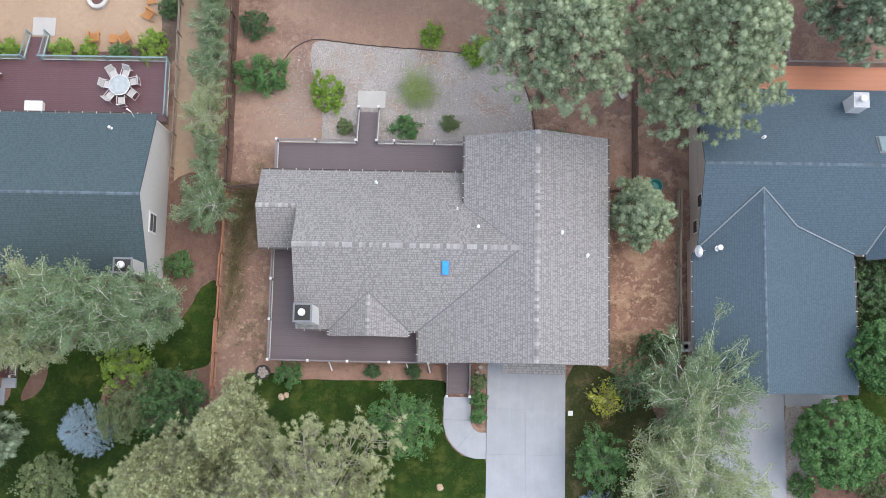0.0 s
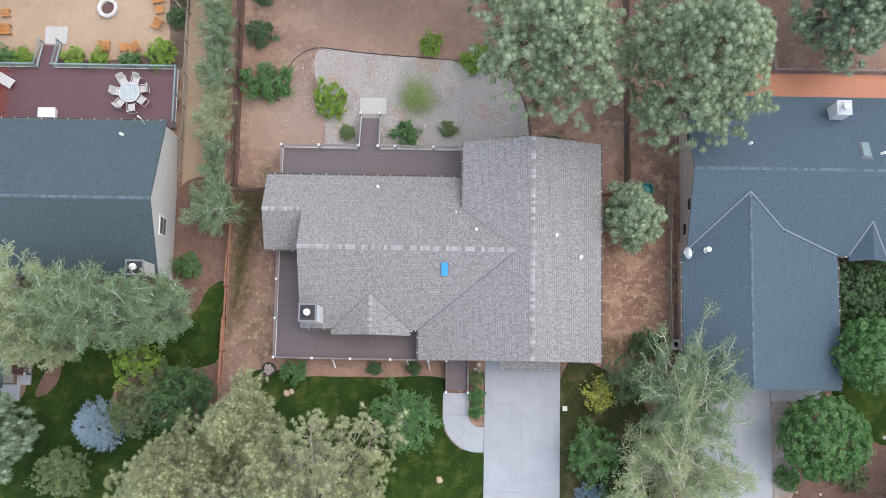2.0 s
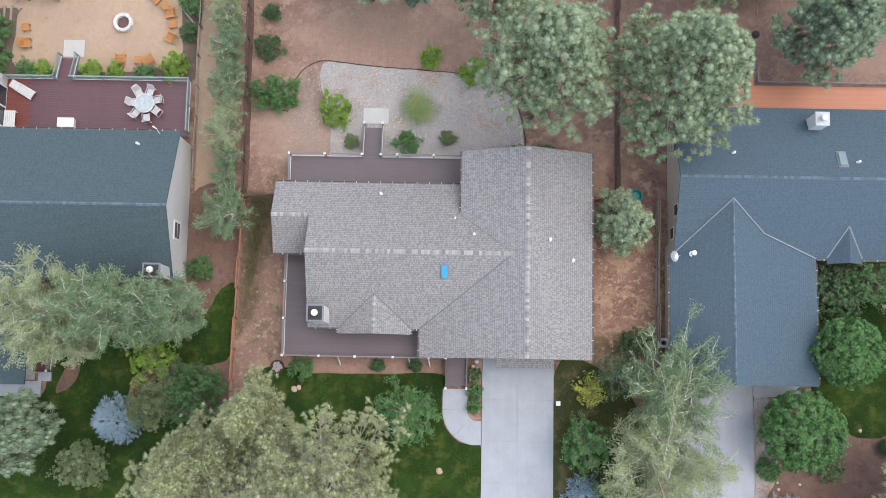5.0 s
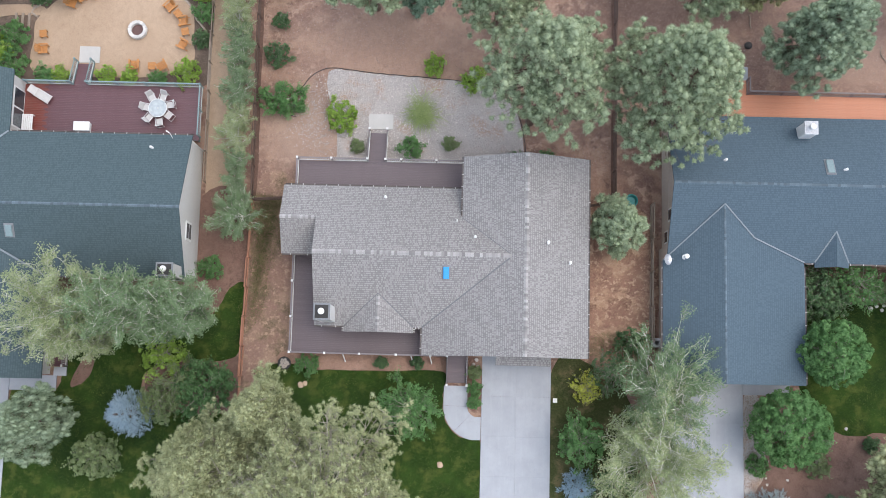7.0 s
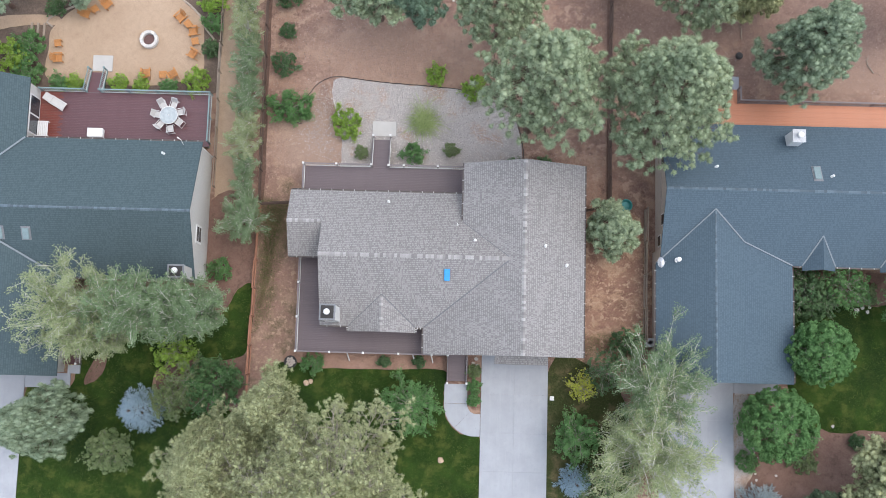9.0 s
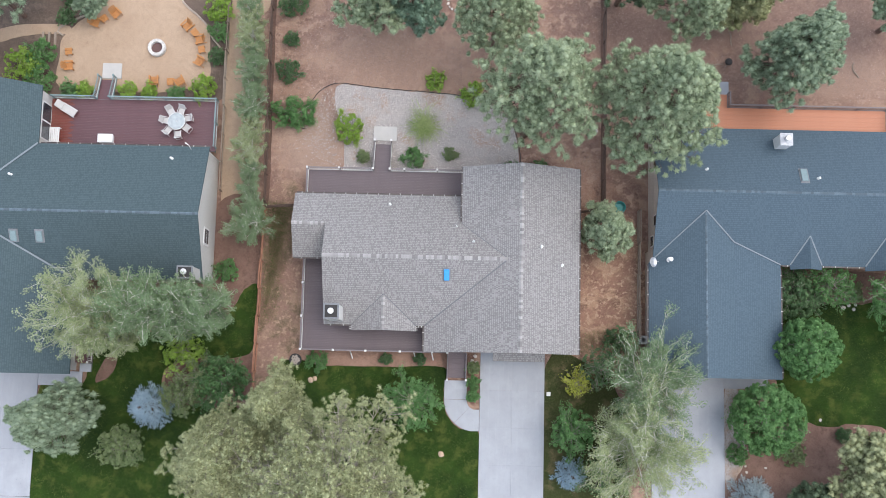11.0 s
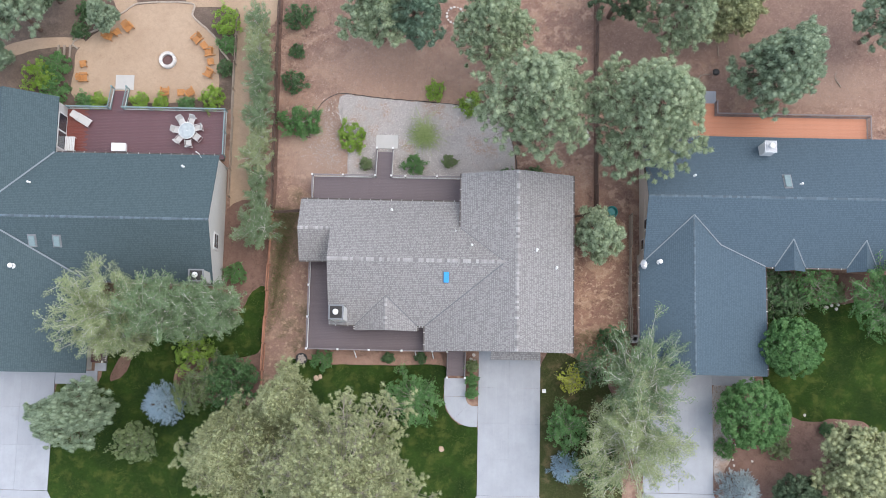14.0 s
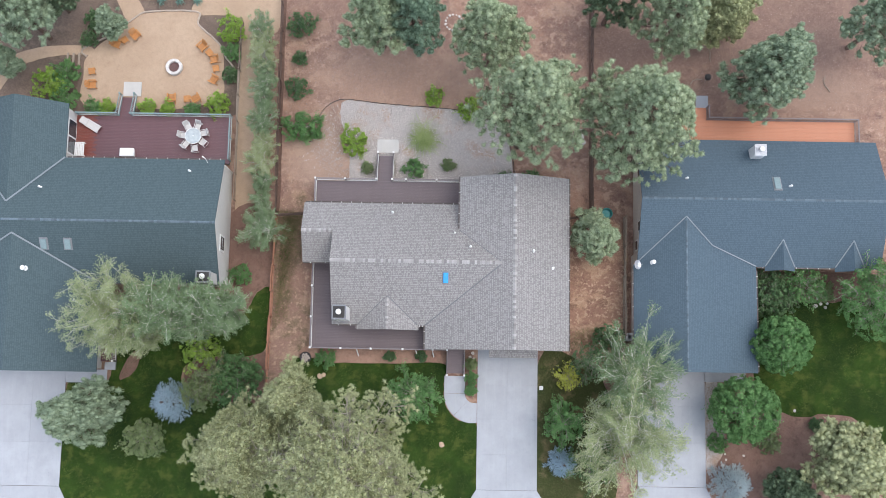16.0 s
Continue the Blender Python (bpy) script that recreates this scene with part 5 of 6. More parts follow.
for k in (0, 1):
    part("pane", box(-20.399, -20.39, 8.52, 9.68, 2.78 + 0.7 * k, 3.38 + 0.7 * k), GLASS_REFLECTING, win, "", True)
chimney(west, -21.75, -20.55, 5.3, 6.25, 2.5, 6.9, SIDING, "pale panelled chimney with a metal cap")
for x in (-35.43, -33.33):
    skylight(west, x, 8.54, zLS(8.54) + 0.03, math.atan(0.563), 0.6, 1.0, SKY_GLASS, "grey-framed roof skylight")
for x, y in ((-36.2, 13.6), (-23.31, 15.4)):
    vent(west, x, y, zLN(y), 0.35)
vent(west, -36.9, 6.34, 5.9, 0.5, 0.11)
gutter(L3(-34.6, 16.6), L3(-20.3, 16.6), west, out=(0, 1))
gutter(L3(-31, 5.35), L3(-20.3, 5.35), west, out=(0, -1))
deck("side_porch", "small red-stained porch with white railing", [(-31.7, -30.3, -1.55, 1.6)], 0.5, DECK_RED, RAIL_GREY, [[(-30.32, -1.5), (-30.32, 0.0), (-30.32, 1.55)]], WHITE)
part("porch_step", box(-31.4, -30.4, -2.3, -1.6, 0.0, 0.25, 0.02), CONCRETE, west, "", True)
wdeck = deck("garden_deck", "oxblood-stained garden deck with grey-green railing", [(-33.55, -20.65, 16.9, 21.3)], 0.9, DECK_RED, RAIL_TEAL,
             [[(-34.9, 21.35), (-33.0, 21.35), (-31.25, 21.35)], [(-29.9, 21.35), (-27.5, 21.35), (-25.1, 21.35), (-22.7, 21.35), (-20.6, 21.35), (-20.6, 19.3), (-20.6, 17.2)]], RAIL_TEAL, 1.0, 0.14, "", 0.17, 0.07)
for i in range(31):
    w = 4.4 / 31
    part("deck_board", box(-35.1, -33.3 + 0.22 * math.sin(i * 1.9), 16.9 + i * w + 0.004, 16.9 + (i + 1) * w - 0.004, 0.872, 0.9 + 0.003, 0.003), DECK_UNFADED, wdeck, "", True)
part("fascia", box(-35.1, -33.5, 16.92, 21.28, 0.6, 0.86), RAIL_TEAL, wdeck, "", True)
steps(wdeck, -31.25, -29.9, 21.3, 23.5, 0.9, DECK_RED, RAIL_TEAL, RAIL_TEAL)

# ---- the house to the east ----
east = thing("neighbour_house", (27, 9, 0), "tan-sided house with slate-blue shingle roof", "house")
zR = lambda y: 5.9 - 0.47 * abs(y - 13.5)
R3 = lambda x, y: (x, y, zR(y))
slope("roof_slope", [R3(16.75, 13.5), R3(38.5, 13.5), R3(38.5, 19.4), R3(16.75, 19.4)], east, ROOF_BLUE)
slope("roof_slope", [R3(16.75, 13.5), R3(38.5, 13.5), R3(38.5, 7.85), R3(16.75, 7.85)], east, ROOF_BLUE)
gW = lambda x: 5.22 - 0.465 * (20.75 - x)
gE = lambda x: 5.22 - 0.465 * (x - 20.75) if x < 23.3 else 4.034 - 0.205 * (x - 23.3)
slope("roof_slope", [(20.75, 12.0, gW(20.75)), (16.45, 7.8, gW(16.45)), (16.45, -1.6, gW(16.45)), (20.75, -1.6, gW(20.75))], east, ROOF_BLUE)
slope("roof_slope", [(20.75, 12.0, gE(20.75)), (23.3, 9.6, gE(23.29)), (23.3, -1.6, gE(23.29)), (20.75, -1.6, gE(20.75))], east, ROOF_BLUE)
slope("roof_slope", [(23.3, 9.6, gE(23.3)), (27.4, 7.85, gE(27.4)), (27.4, -1.6, gE(27.4)), (23.3, -1.6, gE(23.3))], east, ROOF_BLUE)
for cx in (29.5, 35.75):
    for s in (-1, 1):
        slope("dormer_slope", [(cx, 10.2, 4.36), (cx, 7.5, 4.36), (cx + 1.32 * s, 7.5, 3.25), (cx + 1.32 * s, 7.9, 3.25)], east, ROOF_BLUE, 0.1)
        strip((cx, 10.2, 4.36), (cx + 1.32 * s, 7.9, 3.25), east, FLASHING, 0.1, 0.05)
    gable_walls("dormer_wall", 7.75, 9.5, [(cx - 1.1, 2.9), (cx + 1.1, 2.9), (cx + 1.1, 3.33), (cx, 4.22), (cx - 1.1, 3.33)], "y", east, SIDING_TAN)
caps((16.8, 13.5, 5.9), (38.5, 13.5, 5.9), east, CAP_BLUE, 0.2, 0.24)
caps((20.75, -1.6, 5.22), (20.75, 11.9, 5.22), east, CAP_BLUE, 0.16, 0.24)
strip((20.75, 12.0, 5.24), (16.45, 7.8, 3.24), east, FLASHING, 0.1, 0.05)
strip((20.75, 12.0, 5.24), (23.3, 9.6, 4.06), east, FLASHING, 0.1, 0.05)
strip((23.3, 9.6, 4.06), (27.4, 7.88, 3.22), east, FLASHING, 0.1, 0.05)
gable_walls("wall", 17.05, 38.2, [(8.2, 0), (19.0, 0), (19.0, zR(19.0) - 0.2), (13.5, 5.68), (8.2, zR(8.2) - 0.2)], "x", east, SIDING_TAN)
gable_walls("wall", -1.1, 9.0, [(16.8, 0), (27.0, 0), (27.0, gE(27.0) - 0.2), (23.3, 3.83), (20.75, 5.0), (16.8, gW(16.8) - 0.2)], "y", east, SIDING_TAN)
for y0, z0 in ((10.9, 2.6), (15.7, 2.6), (9.3, 1.2)):
    w = part("window", box(17.0, 17.046, y0, y0 + 1.0, z0, z0 + 1.1, 0.01), WHITE, east, "white-framed sash window", True)
    part("pane", box(16.985, 16.999, y0 + 0.1, y0 + 0.9, z0 + 0.1, z0 + 1.0), GLASS_DARK, w, "", True)
for i in range(12):
    part("siding_board", box(17.02, 17.047, 9.0, 18.95, 0.1 + i * 0.2, 0.29 + i * 0.2, 0.004), SIDING_TAN, east, "", True)
chimney(east, 26.8, 27.75, 17.5, 18.45, 3.0, 5.6, WHITE, "pale panelled chimney with a metal cap", PALE_STEEL, "pale metal cap")
skylight(east, 28.8, 15.05, zR(15.05) + 0.03, -math.atan(0.47), 0.6, 1.3, SKY_GLASS, "grey-framed roof skylight")
for x, y in ((20.84, 15.41), (29.9, 14.81)):
    vent(east, x, y, zR(y), 0.35)
vent(east, 18.0, 8.0, 3.9, 0.6, 0.1)
gutter(R3(27.5, 7.85), R3(38.4, 7.85), east, out=(0, -1))
gutter((16.45, -1.5, gW(16.45)), (16.45, 7.7, gW(16.45)), east, out=(-1, 0))
gutter((27.4, -1.5, gE(27.4)), (27.4, 7.5, gE(27.4)), east, out=(1, 0))
dish = part("satellite_dish", lathe([(0.02, -0.02), (0.2, 0.0), (0.34, 0.06), (0.42, 0.13), (0.41, 0.14), (0.33, 0.08), (0.2, 0.025), (0.02, 0.01)], 24), STEEL, east, "grey satellite dish")
dish.matrix_basis = Matrix.Translation(Vector((16.55, 7.75, 4.15)) - Vector(east.location)) @ Matrix.Rotation(radians(38), 4, "Y")
part("dish_mast", tube([(16.75, 7.75, 3.3), (16.7, 7.75, 3.9), (16.55, 7.75, 4.12)], [0.03, 0.03, 0.025], 8), STEEL, east, "", True)
part("dish_arm", tube([(16.55, 7.75, 4.12), (17.0, 7.78, 4.45)], [0.02, 0.02], 6), STEEL, east, "", True)
edeck = deck("cedar_deck", "orange cedar-stained deck with dark railing", [(17.6, 37.5, 19.05, 21.8), (22.2, 23.75, 21.8, 23.0)], 0.9, DECK_ORANGE, RAIL_GREY,
             [[(23.8, 23.0), (23.8, 21.85), (26.6, 21.85), (29.4, 21.85), (32.2, 21.85), (35, 21.85), (37.55, 21.85), (37.55, 19.8)]], None, 1.0, 0.14, "", 0.2)


# ---- fences ----
def fence(name, label, posts, rails, height, post_r, rail_r, material, wire=False):
    """Posts with rails run from post to post; rails: heights."""
    base = thing(name, (*posts[0], 0), label, "fence")
    rng = random.Random(len(posts))
    for x, y in posts:
        part("post", tube([(x, y, -0.1), (x + rng.uniform(-0.02, 0.02), y, height * 0.6), (x + rng.uniform(-0.03, 0.03), y, height + 0.08)], [post_r, post_r, post_r * 0.9], 7), material, base, "", True)
    for (xa, ya), (xb, yb) in zip(posts, posts[1:]):
        for z in rails:
            j = rng.uniform(-0.03, 0.03)
            off = post_r * rng.choice((-0.6, 0.6))
            part("rail", tube([(xa + off, ya - 0.08, z + j), ((xa + xb) / 2 + off, (ya + yb) / 2, z - 0.02), (xb + off, yb + 0.08, z - j)], [rail_r, rail_r * 1.05, rail_r * 0.95], 6), material, base, "", True)
    return base


def line(x0, y0, x1, y1, step=2.45):
    n = max(1, round(math.hypot(x1 - x0, y1 - y0) / step))
    return [(x0 + (x1 - x0) * i / n, y0 + (y1 - y0) * i / n) for i in range(n + 1)]


fence("rail_fence", "orange-stained split-rail fence between two gardens", line(-16.15, 12.2, -16.6, -9), (0.45, 0.85, 1.2), 1.3, 0.085, 0.065, FENCE_ORANGE)
fence("rail_fence", "dark weathered rail fence along the back yard", line(-16.35, 40, -16.2, 12.6), (0.2, 0.5, 0.8, 1.1, 1.4), 1.5, 0.06, 0.04, FENCE_DARK)
fence("rail_fence", "dark weathered rail fence closing the side yard", line(-16.1, 12.25, -13.3, 12.3), (0.5, 1.0, 1.4), 1.5, 0.06, 0.045, FENCE_DARK)
fence("rail_fence", "pale weathered rail fence beside the garden deck", line(-20.15, 31, -20.15, 13.6), (0.4, 0.8, 1.1), 1.2, 0.055, 0.04, FENCE_PALE)
fence("rail_fence", "dark weathered rail fence along the back yard", line(13.15, 40, 13.1, 12.8), (0.2, 0.5, 0.8, 1.1, 1.4), 1.5, 0.06, 0.045, FENCE_DARK)
fence("rail_fence", "brown rail fence beside the neighbouring wall", line(16.15, 12.6, 16.1, 1.6), (0.2, 0.5, 0.8, 1.1, 1.4), 1.5, 0.06, 0.05, FENCE_PALE)
fence("rail_fence", "dark weathered rail fence closing the side yard", line(10.6, 12.3, 13.0, 12.6), (0.5, 1.0, 1.4), 1.5, 0.06, 0.04, FENCE_DARK)

# ---- trees ----
pine(6.3, 19.2, 21, 4.7, 7, 11, PINE, "tall green ponderosa pine behind the house", 440, (0.5, 0.5))
pine(15.2, 18.6, 22, 4.75, 5, 12, PINE, "tall dense green ponderosa pine by the fence", 560, (0.3, 0.3))
pine(3.1, 26.9, 15, 3.3, 4, 13, PINE, "green ponderosa pine in the back yard", 260)
pine(-6.7, 28.6, 15, 3.0, 4, 14, PINE, "tall green ponderosa pine in the back yard", 250)
pine(-3.6, 28.6, 14, 2.7, 3.5, 29, PINE_BLUE, "dark blue-green ponderosa pine in the back yard", 210)
pine(28.1, 24.7, 13, 3.7, 3, 15, PINE_GREY, "grey-green ponderosa pine behind the cedar deck", 400, stretch=(1.15, 0.92), turn=18)
pine(19.4, 29.2, 15, 3.3, 4, 16, PINE, "green ponderosa pine at the wood's edge", 280)
pine(14.4, 31.2, 13, 2.8, 4, 17, PINE_DARK, "dark thin ponderosa pine at the wood's edge", 110)
pine(24.6, 30.4, 9, 2.5, 1.5, 28, PINE_OLIVE, "yellow-green young pine at the wood's edge", 130)
pine(-38.4, 28.9, 12, 2.7, 4, 18, PINE_GREY, "grey-green ponderosa pine beside the sand patio", 230)
pine(-36.9, 31.6, 9, 2.0, 2, 34, PINE_DARK, "dark green pine at the edge of the garden", 120)
pine(-41.2, 25.7, 6, 1.35, 1.2, 30, PINE_GREY, "young grey-green pine beside the garden path", 90, tuft=0.38)
pine(-32.1, 29.7, 5, 1.5, 0.8, 19, PINE_GREY, "young grey-green pine beside the sand patio", 90, tuft=0.34)
pine(-7.7, -10.0, 25, 6.7, 9, 20, PINE_OLIVE, "tall olive-green ponderosa pine on the front lawn", 760, (0.2, 0.3), tuft=0.35, needles=30, core_share=0.38, reach=0.92, twig=0.034)
pine(-16.4, -8.6, 17, 4.3, 5, 21, PINE_OLIVE, "tall olive-green ponderosa pine beside the fence", 540, (0, 0.2), tuft=0.35, needles=30, core_share=0.38, reach=0.92, twig=0.034)
pine(-13.1, -4.6, 17, 2.7, 5, 27, PINE_OLIVE, "slender olive-green ponderosa pine beside the fence", 230, (0.3, 0.3), tuft=0.35, needles=30, core_share=0.38, reach=0.92, twig=0.034)
pine(12.9, 10.45, 8, 2.3, 1.2, 22, PINE, "small rounded green pine between two houses", 190, tuft=0.4)
pine(-31.5, -5.9, 10, 3.1, 2.5, 23, PINE_GREY, "grey-green pine on the neighbouring lawn", 280, stretch=(1.25, 0.85), turn=8)
pine(34.5, -9.0, 9, 3.5, 2.5, 24, PINE_OLIVE, "olive-grey pine beyond the far lawn", 420, needles=28)
pine(29.9, -12.0, 6, 2.4, 1.0, 25, PINE_DARK, "dark green young pine beside the far shrubs", 160)
pine(37.4, 29.2, 12, 3.0, 4, 26, PINE_GREY, "grey-green ponderosa pine at the wood's edge", 180)
spruce(-24.7, -5.0, 5.5, 1.95, 31, SPRUCE, "pale blue spruce on the neighbouring lawn", 110)
spruce(10.3, -9.9, 3.4, 1.35, 32, SPRUCE, "small pale blue spruce beside the driveway", 60)
spruce(25.3, -11.4, 4.6, 2.0, 33, SPRUCE_GREY, "grey-blue spruce beside the neighbouring driveway", 100)
aspen = dict(bark=BARK_PALE, name="aspen_tree", group="aspens", limbs=60, stems=3, flat=0.85, twig=0.024)
leafy(-28.0, 2.6, 15.5, 3.9, 6, 41, ASPEN_PALE, "pale green aspen with bare white twigs over a roof", 30000, 0.11, **aspen)
leafy(-23.4, 2.8, 15, 3.4, 4, 42, ASPEN, "grey-green aspen beside the neighbouring house", 30000, 0.11, **aspen)
leafy(-19.8, 2.8, 13.5, 2.85, 4, 43, ASPEN, "grey-green aspen beside the neighbouring house", 26000, 0.11, **aspen)
leafy(15.3, -6.9, 11.5, 4.3, 2.5, 44, ASPEN_PALE, "pale green birch with bare white twigs by the driveway", 38000, 0.11, **dict(aspen, flat=1.05))
leafy(16.2, -2.2, 9.5, 3.8, 2.5, 45, ASPEN, "grey-green birch beside the neighbouring garage", 30000, 0.11, **dict(aspen, flat=1.1))
leafy(-26.7, 0.7, 12, 2.3, 4, 46, ASPEN_PALE, "pale green aspen with drooping twigs over the lawn", 15000, 0.11, **aspen)
for i, (x, y, h, r) in enumerate(((-18.2, 29.3, 5, 1.3), (-18.0, 26.6, 5.5, 1.4), (-17.8, 23.6, 5, 1.3), (-17.8, 20.4, 5, 1.35), (-17.8, 16.7, 5.5, 1.5), (-17.3, 10.3, 6, 1.9), (-17.8, 13.4, 4, 1.0), (-18.0, 28.0, 4.5, 1.1), (-17.7, 25.1, 4.5, 1.1), (-17.7, 22.0, 4.2, 1.1), (-17.6, 18.5, 4.2, 1.1), (-17.6, 15.0, 4, 1.0), (-17.2, 11.7, 4.5, 1.2))):
    leafy(x + 0.4, y, h, r * 0.92, 1.0, 50 + i, ASPEN_PALE if i % 3 == 1 else ASPEN, "slender grey-green aspen along the fence", int(2300 + 2400 * r * r), 0.088, bark=BARK_PALE, name="aspen_tree", group="aspens along the fence", limbs=32, stems=2, flat=1.25)
leafy(29.3, 0.95, 6.8, 2.45, 0.8, 61, GREEN, "round dense green tree on the far lawn", 26000, 0.14, dense=0.88, inner=0.72)
leafy(26.0, -4.8, 6.2, 2.85, 0.6, 62, GREEN, "round dense green tree beside gravel strip", 30000, 0.14, dense=0.88, inner=0.72)
leafy(-2.9, -4.1, 5, 2.4, 0.8, 63, GREEN, "young green tree on the front lawn", 9500, 0.125, dense=0.3, flat=0.9)
leafy(32.2, 6.5, 3.2, 1.9, 0.5, 64, GREEN, "green shrub by the far house front", 7000, 0.11, dense=0.5)
leafy(38.3, 5.0, 7, 3.6, 1.5, 65, GREEN, "green tree with bare grey branches", 22000, 0.13, dense=0.5, limbs=40, twig=0.03)
leafy(29.0, 7.0, 2.4, 1.2, 0.2, 76, DARK_GREEN, "dark green shrub against the far house front", 2600, 0.12, dense=0.6)
leafy(30.7, 5.2, 2.4, 1.4, 0.2, 77, DARK_GREEN, "dark green shrub against the far house front", 3000, 0.12, dense=0.6)
leafy(29.0, 5.3, 3.2, 1.9, 0.3, 66, DARK_GREEN, "dark green shrub beside the far garage", 11000, 0.13, dense=0.75)
leafy(-22.2, -0.4, 3.6, 1.75, 0.8, 67, LIME, "lime green small tree on the side lawn", 5200, 0.13, dense=0.4)
leafy(-18.7, -2.9, 4.6, 2.25, 0.6, 68, MID_GREEN, "dark green bushy tree beside the fence", 11000, 0.14, dense=0.5)
leafy(-20.9, -2.6, 4.6, 1.7, 0.6, 69, OLIVE_LEAF, "olive-green bushy tree in the mulch bed", 4200, 0.11, dense=0.4)
leafy(-22.4, -4.1, 3.4, 1.6, 0.5, 70, OLIVE_LEAF, "olive-green shrub beside the blue spruce", 7000, 0.12, dense=0.5)
leafy(-26.8, -8.3, 4.4, 1.75, 0.5, 71, OLIVE_LEAF, "grey-green round tree on the neighbouring lawn", 9000, 0.12, dense=0.6)
leafy(10.75, -2.25, 2.6, 1.15, 0.4, 72, YELLOW, "bright yellow-leaved shrub beside the driveway", 1300, 0.13, dense=0.2)
leafy(10.4, -6.3, 4.6, 1.85, 0.5, 73, GREEN, "dark green tree beside the driveway", 7500, 0.13, dense=0.5)
leafy(12.6, -1.0, 5, 1.7, 0.6, 74, DARK_GREEN, "dark green shrub in birch shade", 3000, 0.12, dense=0.3)
leafy(12.9, -9.5, 5, 2.2, 0.6, 75, DARK_GREEN, "dark green undergrowth beneath the birch", 4000, 0.13, dense=0.3)
for i, (x, y, h, r, mat, lab) in enumerate((
        (-14.6, 24.3, 1.4, 1.05, DARK_GREEN, "low green shrub in the back yard"),
        (-14.4, 30.5, 1.6, 1.25, DARK_GREEN, "dark green shrub in the back yard"), (-14.5, 27.3, 1.0, 0.65, DARK_GREEN, "small green shrub in the back yard"),
        (-9.15, 19.2, 1.8, 1.35, LIME, "bright green shrub in the gravel bed"), (-3.46, 16.85, 1.1, 0.95, GREEN, "round dark green shrub by the rear deck"),
        (-0.3, 17.2, 1.0, 0.6, OLIVE_LEAF, "sparse brown-green shrub by the rear deck"), (-1.75, 23.75, 0.9, 0.85, LIME, "bright green low shrub at the gravel edge"),
        (-7.85, 16.85, 0.7, 0.55, OLIVE_LEAF, "small brown-green shrub by the rear steps"), (1.75, 22.6, 1.3, 1.1, LIME, "bright green shrub under the pine"),
        (-11.2, -0.95, 1.0, 0.9, GREEN, "green shrub in the front bed"), (-5.35, -0.65, 0.6, 0.45, DARK_GREEN, "low dark green shrub in the front bed"),
        (-2.45, -0.6, 0.8, 0.5, DARK_GREEN, "dark green shrub in the front bed"), (-19.2, 6.6, 1.4, 1.0, GREEN, "green shrub beside the neighbouring wall"),
        (14.4, 1.5, 1.5, 1.15, DARK_GREEN, "green shrub beside the neighbouring fence"), (2.1, -1.2, 0.8, 0.5, OLIVE_LEAF, "low grey-green plants by the front steps"),
        (2.1, -2.4, 0.9, 0.52, GREEN, "low green plants by the front walk"), (2.15, -3.5, 0.9, 0.55, GREEN, "low green plants by the front walk"),
        (-33.8, 22.2, 1.2, 0.75, GREEN, "green shrub along the garden deck"), (-32.5, 22.2, 1.1, 0.75, LIME, "green shrub along the garden deck"),
        (-28.7, 22.3, 1.1, 0.8, LIME, "green shrub along the garden deck"), (-26.8, 22.2, 1.1, 0.7, LIME, "green shrub along the garden deck"),
        (-24.4, 22.15, 1.1, 0.7, GREEN, "green shrub along the garden deck"), (-22.1, 22.6, 1.5, 1.15, LIME, "large green shrub along the garden deck"),
        (-36.5, 25.4, 1.8, 1.35, GREEN, "green shrub beside the sand patio"), (-38.0, 24.4, 1.8, 1.5, LIME, "yellow-green shrub beside the path"),
        (-36.4, 23.0, 1.7, 1.3, GREEN, "green shrub beside the neighbouring wall"), (-21.0, 29.9, 1.9, 1.3, LIME, "green shrub beside the sand patio"),
        (-20.9, 27.7, 1.5, 0.85, GREEN, "green shrub beside the sand patio"), (-21.0, 25.5, 1.4, 0.7, DARK_GREEN, "dark green shrub beside the sand patio"),
        (-34.3, 30.7, 1.2, 0.85, DARK_GREEN, "dark green shrub at the patio edge"), (-34.5, 28.8, 1.3, 0.8, DARK_GREEN, "dark green shrub at the patio edge"),
        (5.0, 15.9, 0.9, 0.9, DARK_GREEN, "low dark green shrub behind the house"), (7.4, 15.8, 0.8, 1.1, DARK_GREEN, "low dark green shrub behind the house"),
        (33.4, -6.1, 0.8, 0.6, DARK_GREEN, "small dark green shrub in the mulch"), (34.5, 5.9, 0.9, 0.9, OLIVE_LEAF, "brown-green shrub by the far house front"),
        (24.4, -7.9, 0.7, 0.9, GREEN, "low green plants beside the driveway"), (29.0, -7.5, 0.7, 1.2, OLIVE_LEAF, "low brown-green ground cover"))):
    shrub(x, y, h, r, 100 + i, mat, lab, int(1800 + 2000 * r * r), 0.11)
shrub(-14.0, 20.5, 1.9, 2.15, 160, GREEN, "sprawling blue-green shrub in the back yard", 8000, 0.12, flat=0.6)
for i, x in enumerate((-28.0, -26.3, -24.5)):
    fountain_grass(x, 32.9, 0.7, 0.6, 170 + i, AGAVE, "blue-green agave rosette in a garden bed", 90, 2.0)
fountain_grass(-2.65, 19.7, 1.3, 2.15, 5, ARCHING, "large arching yellow-green bush in the gravel bed", 520)


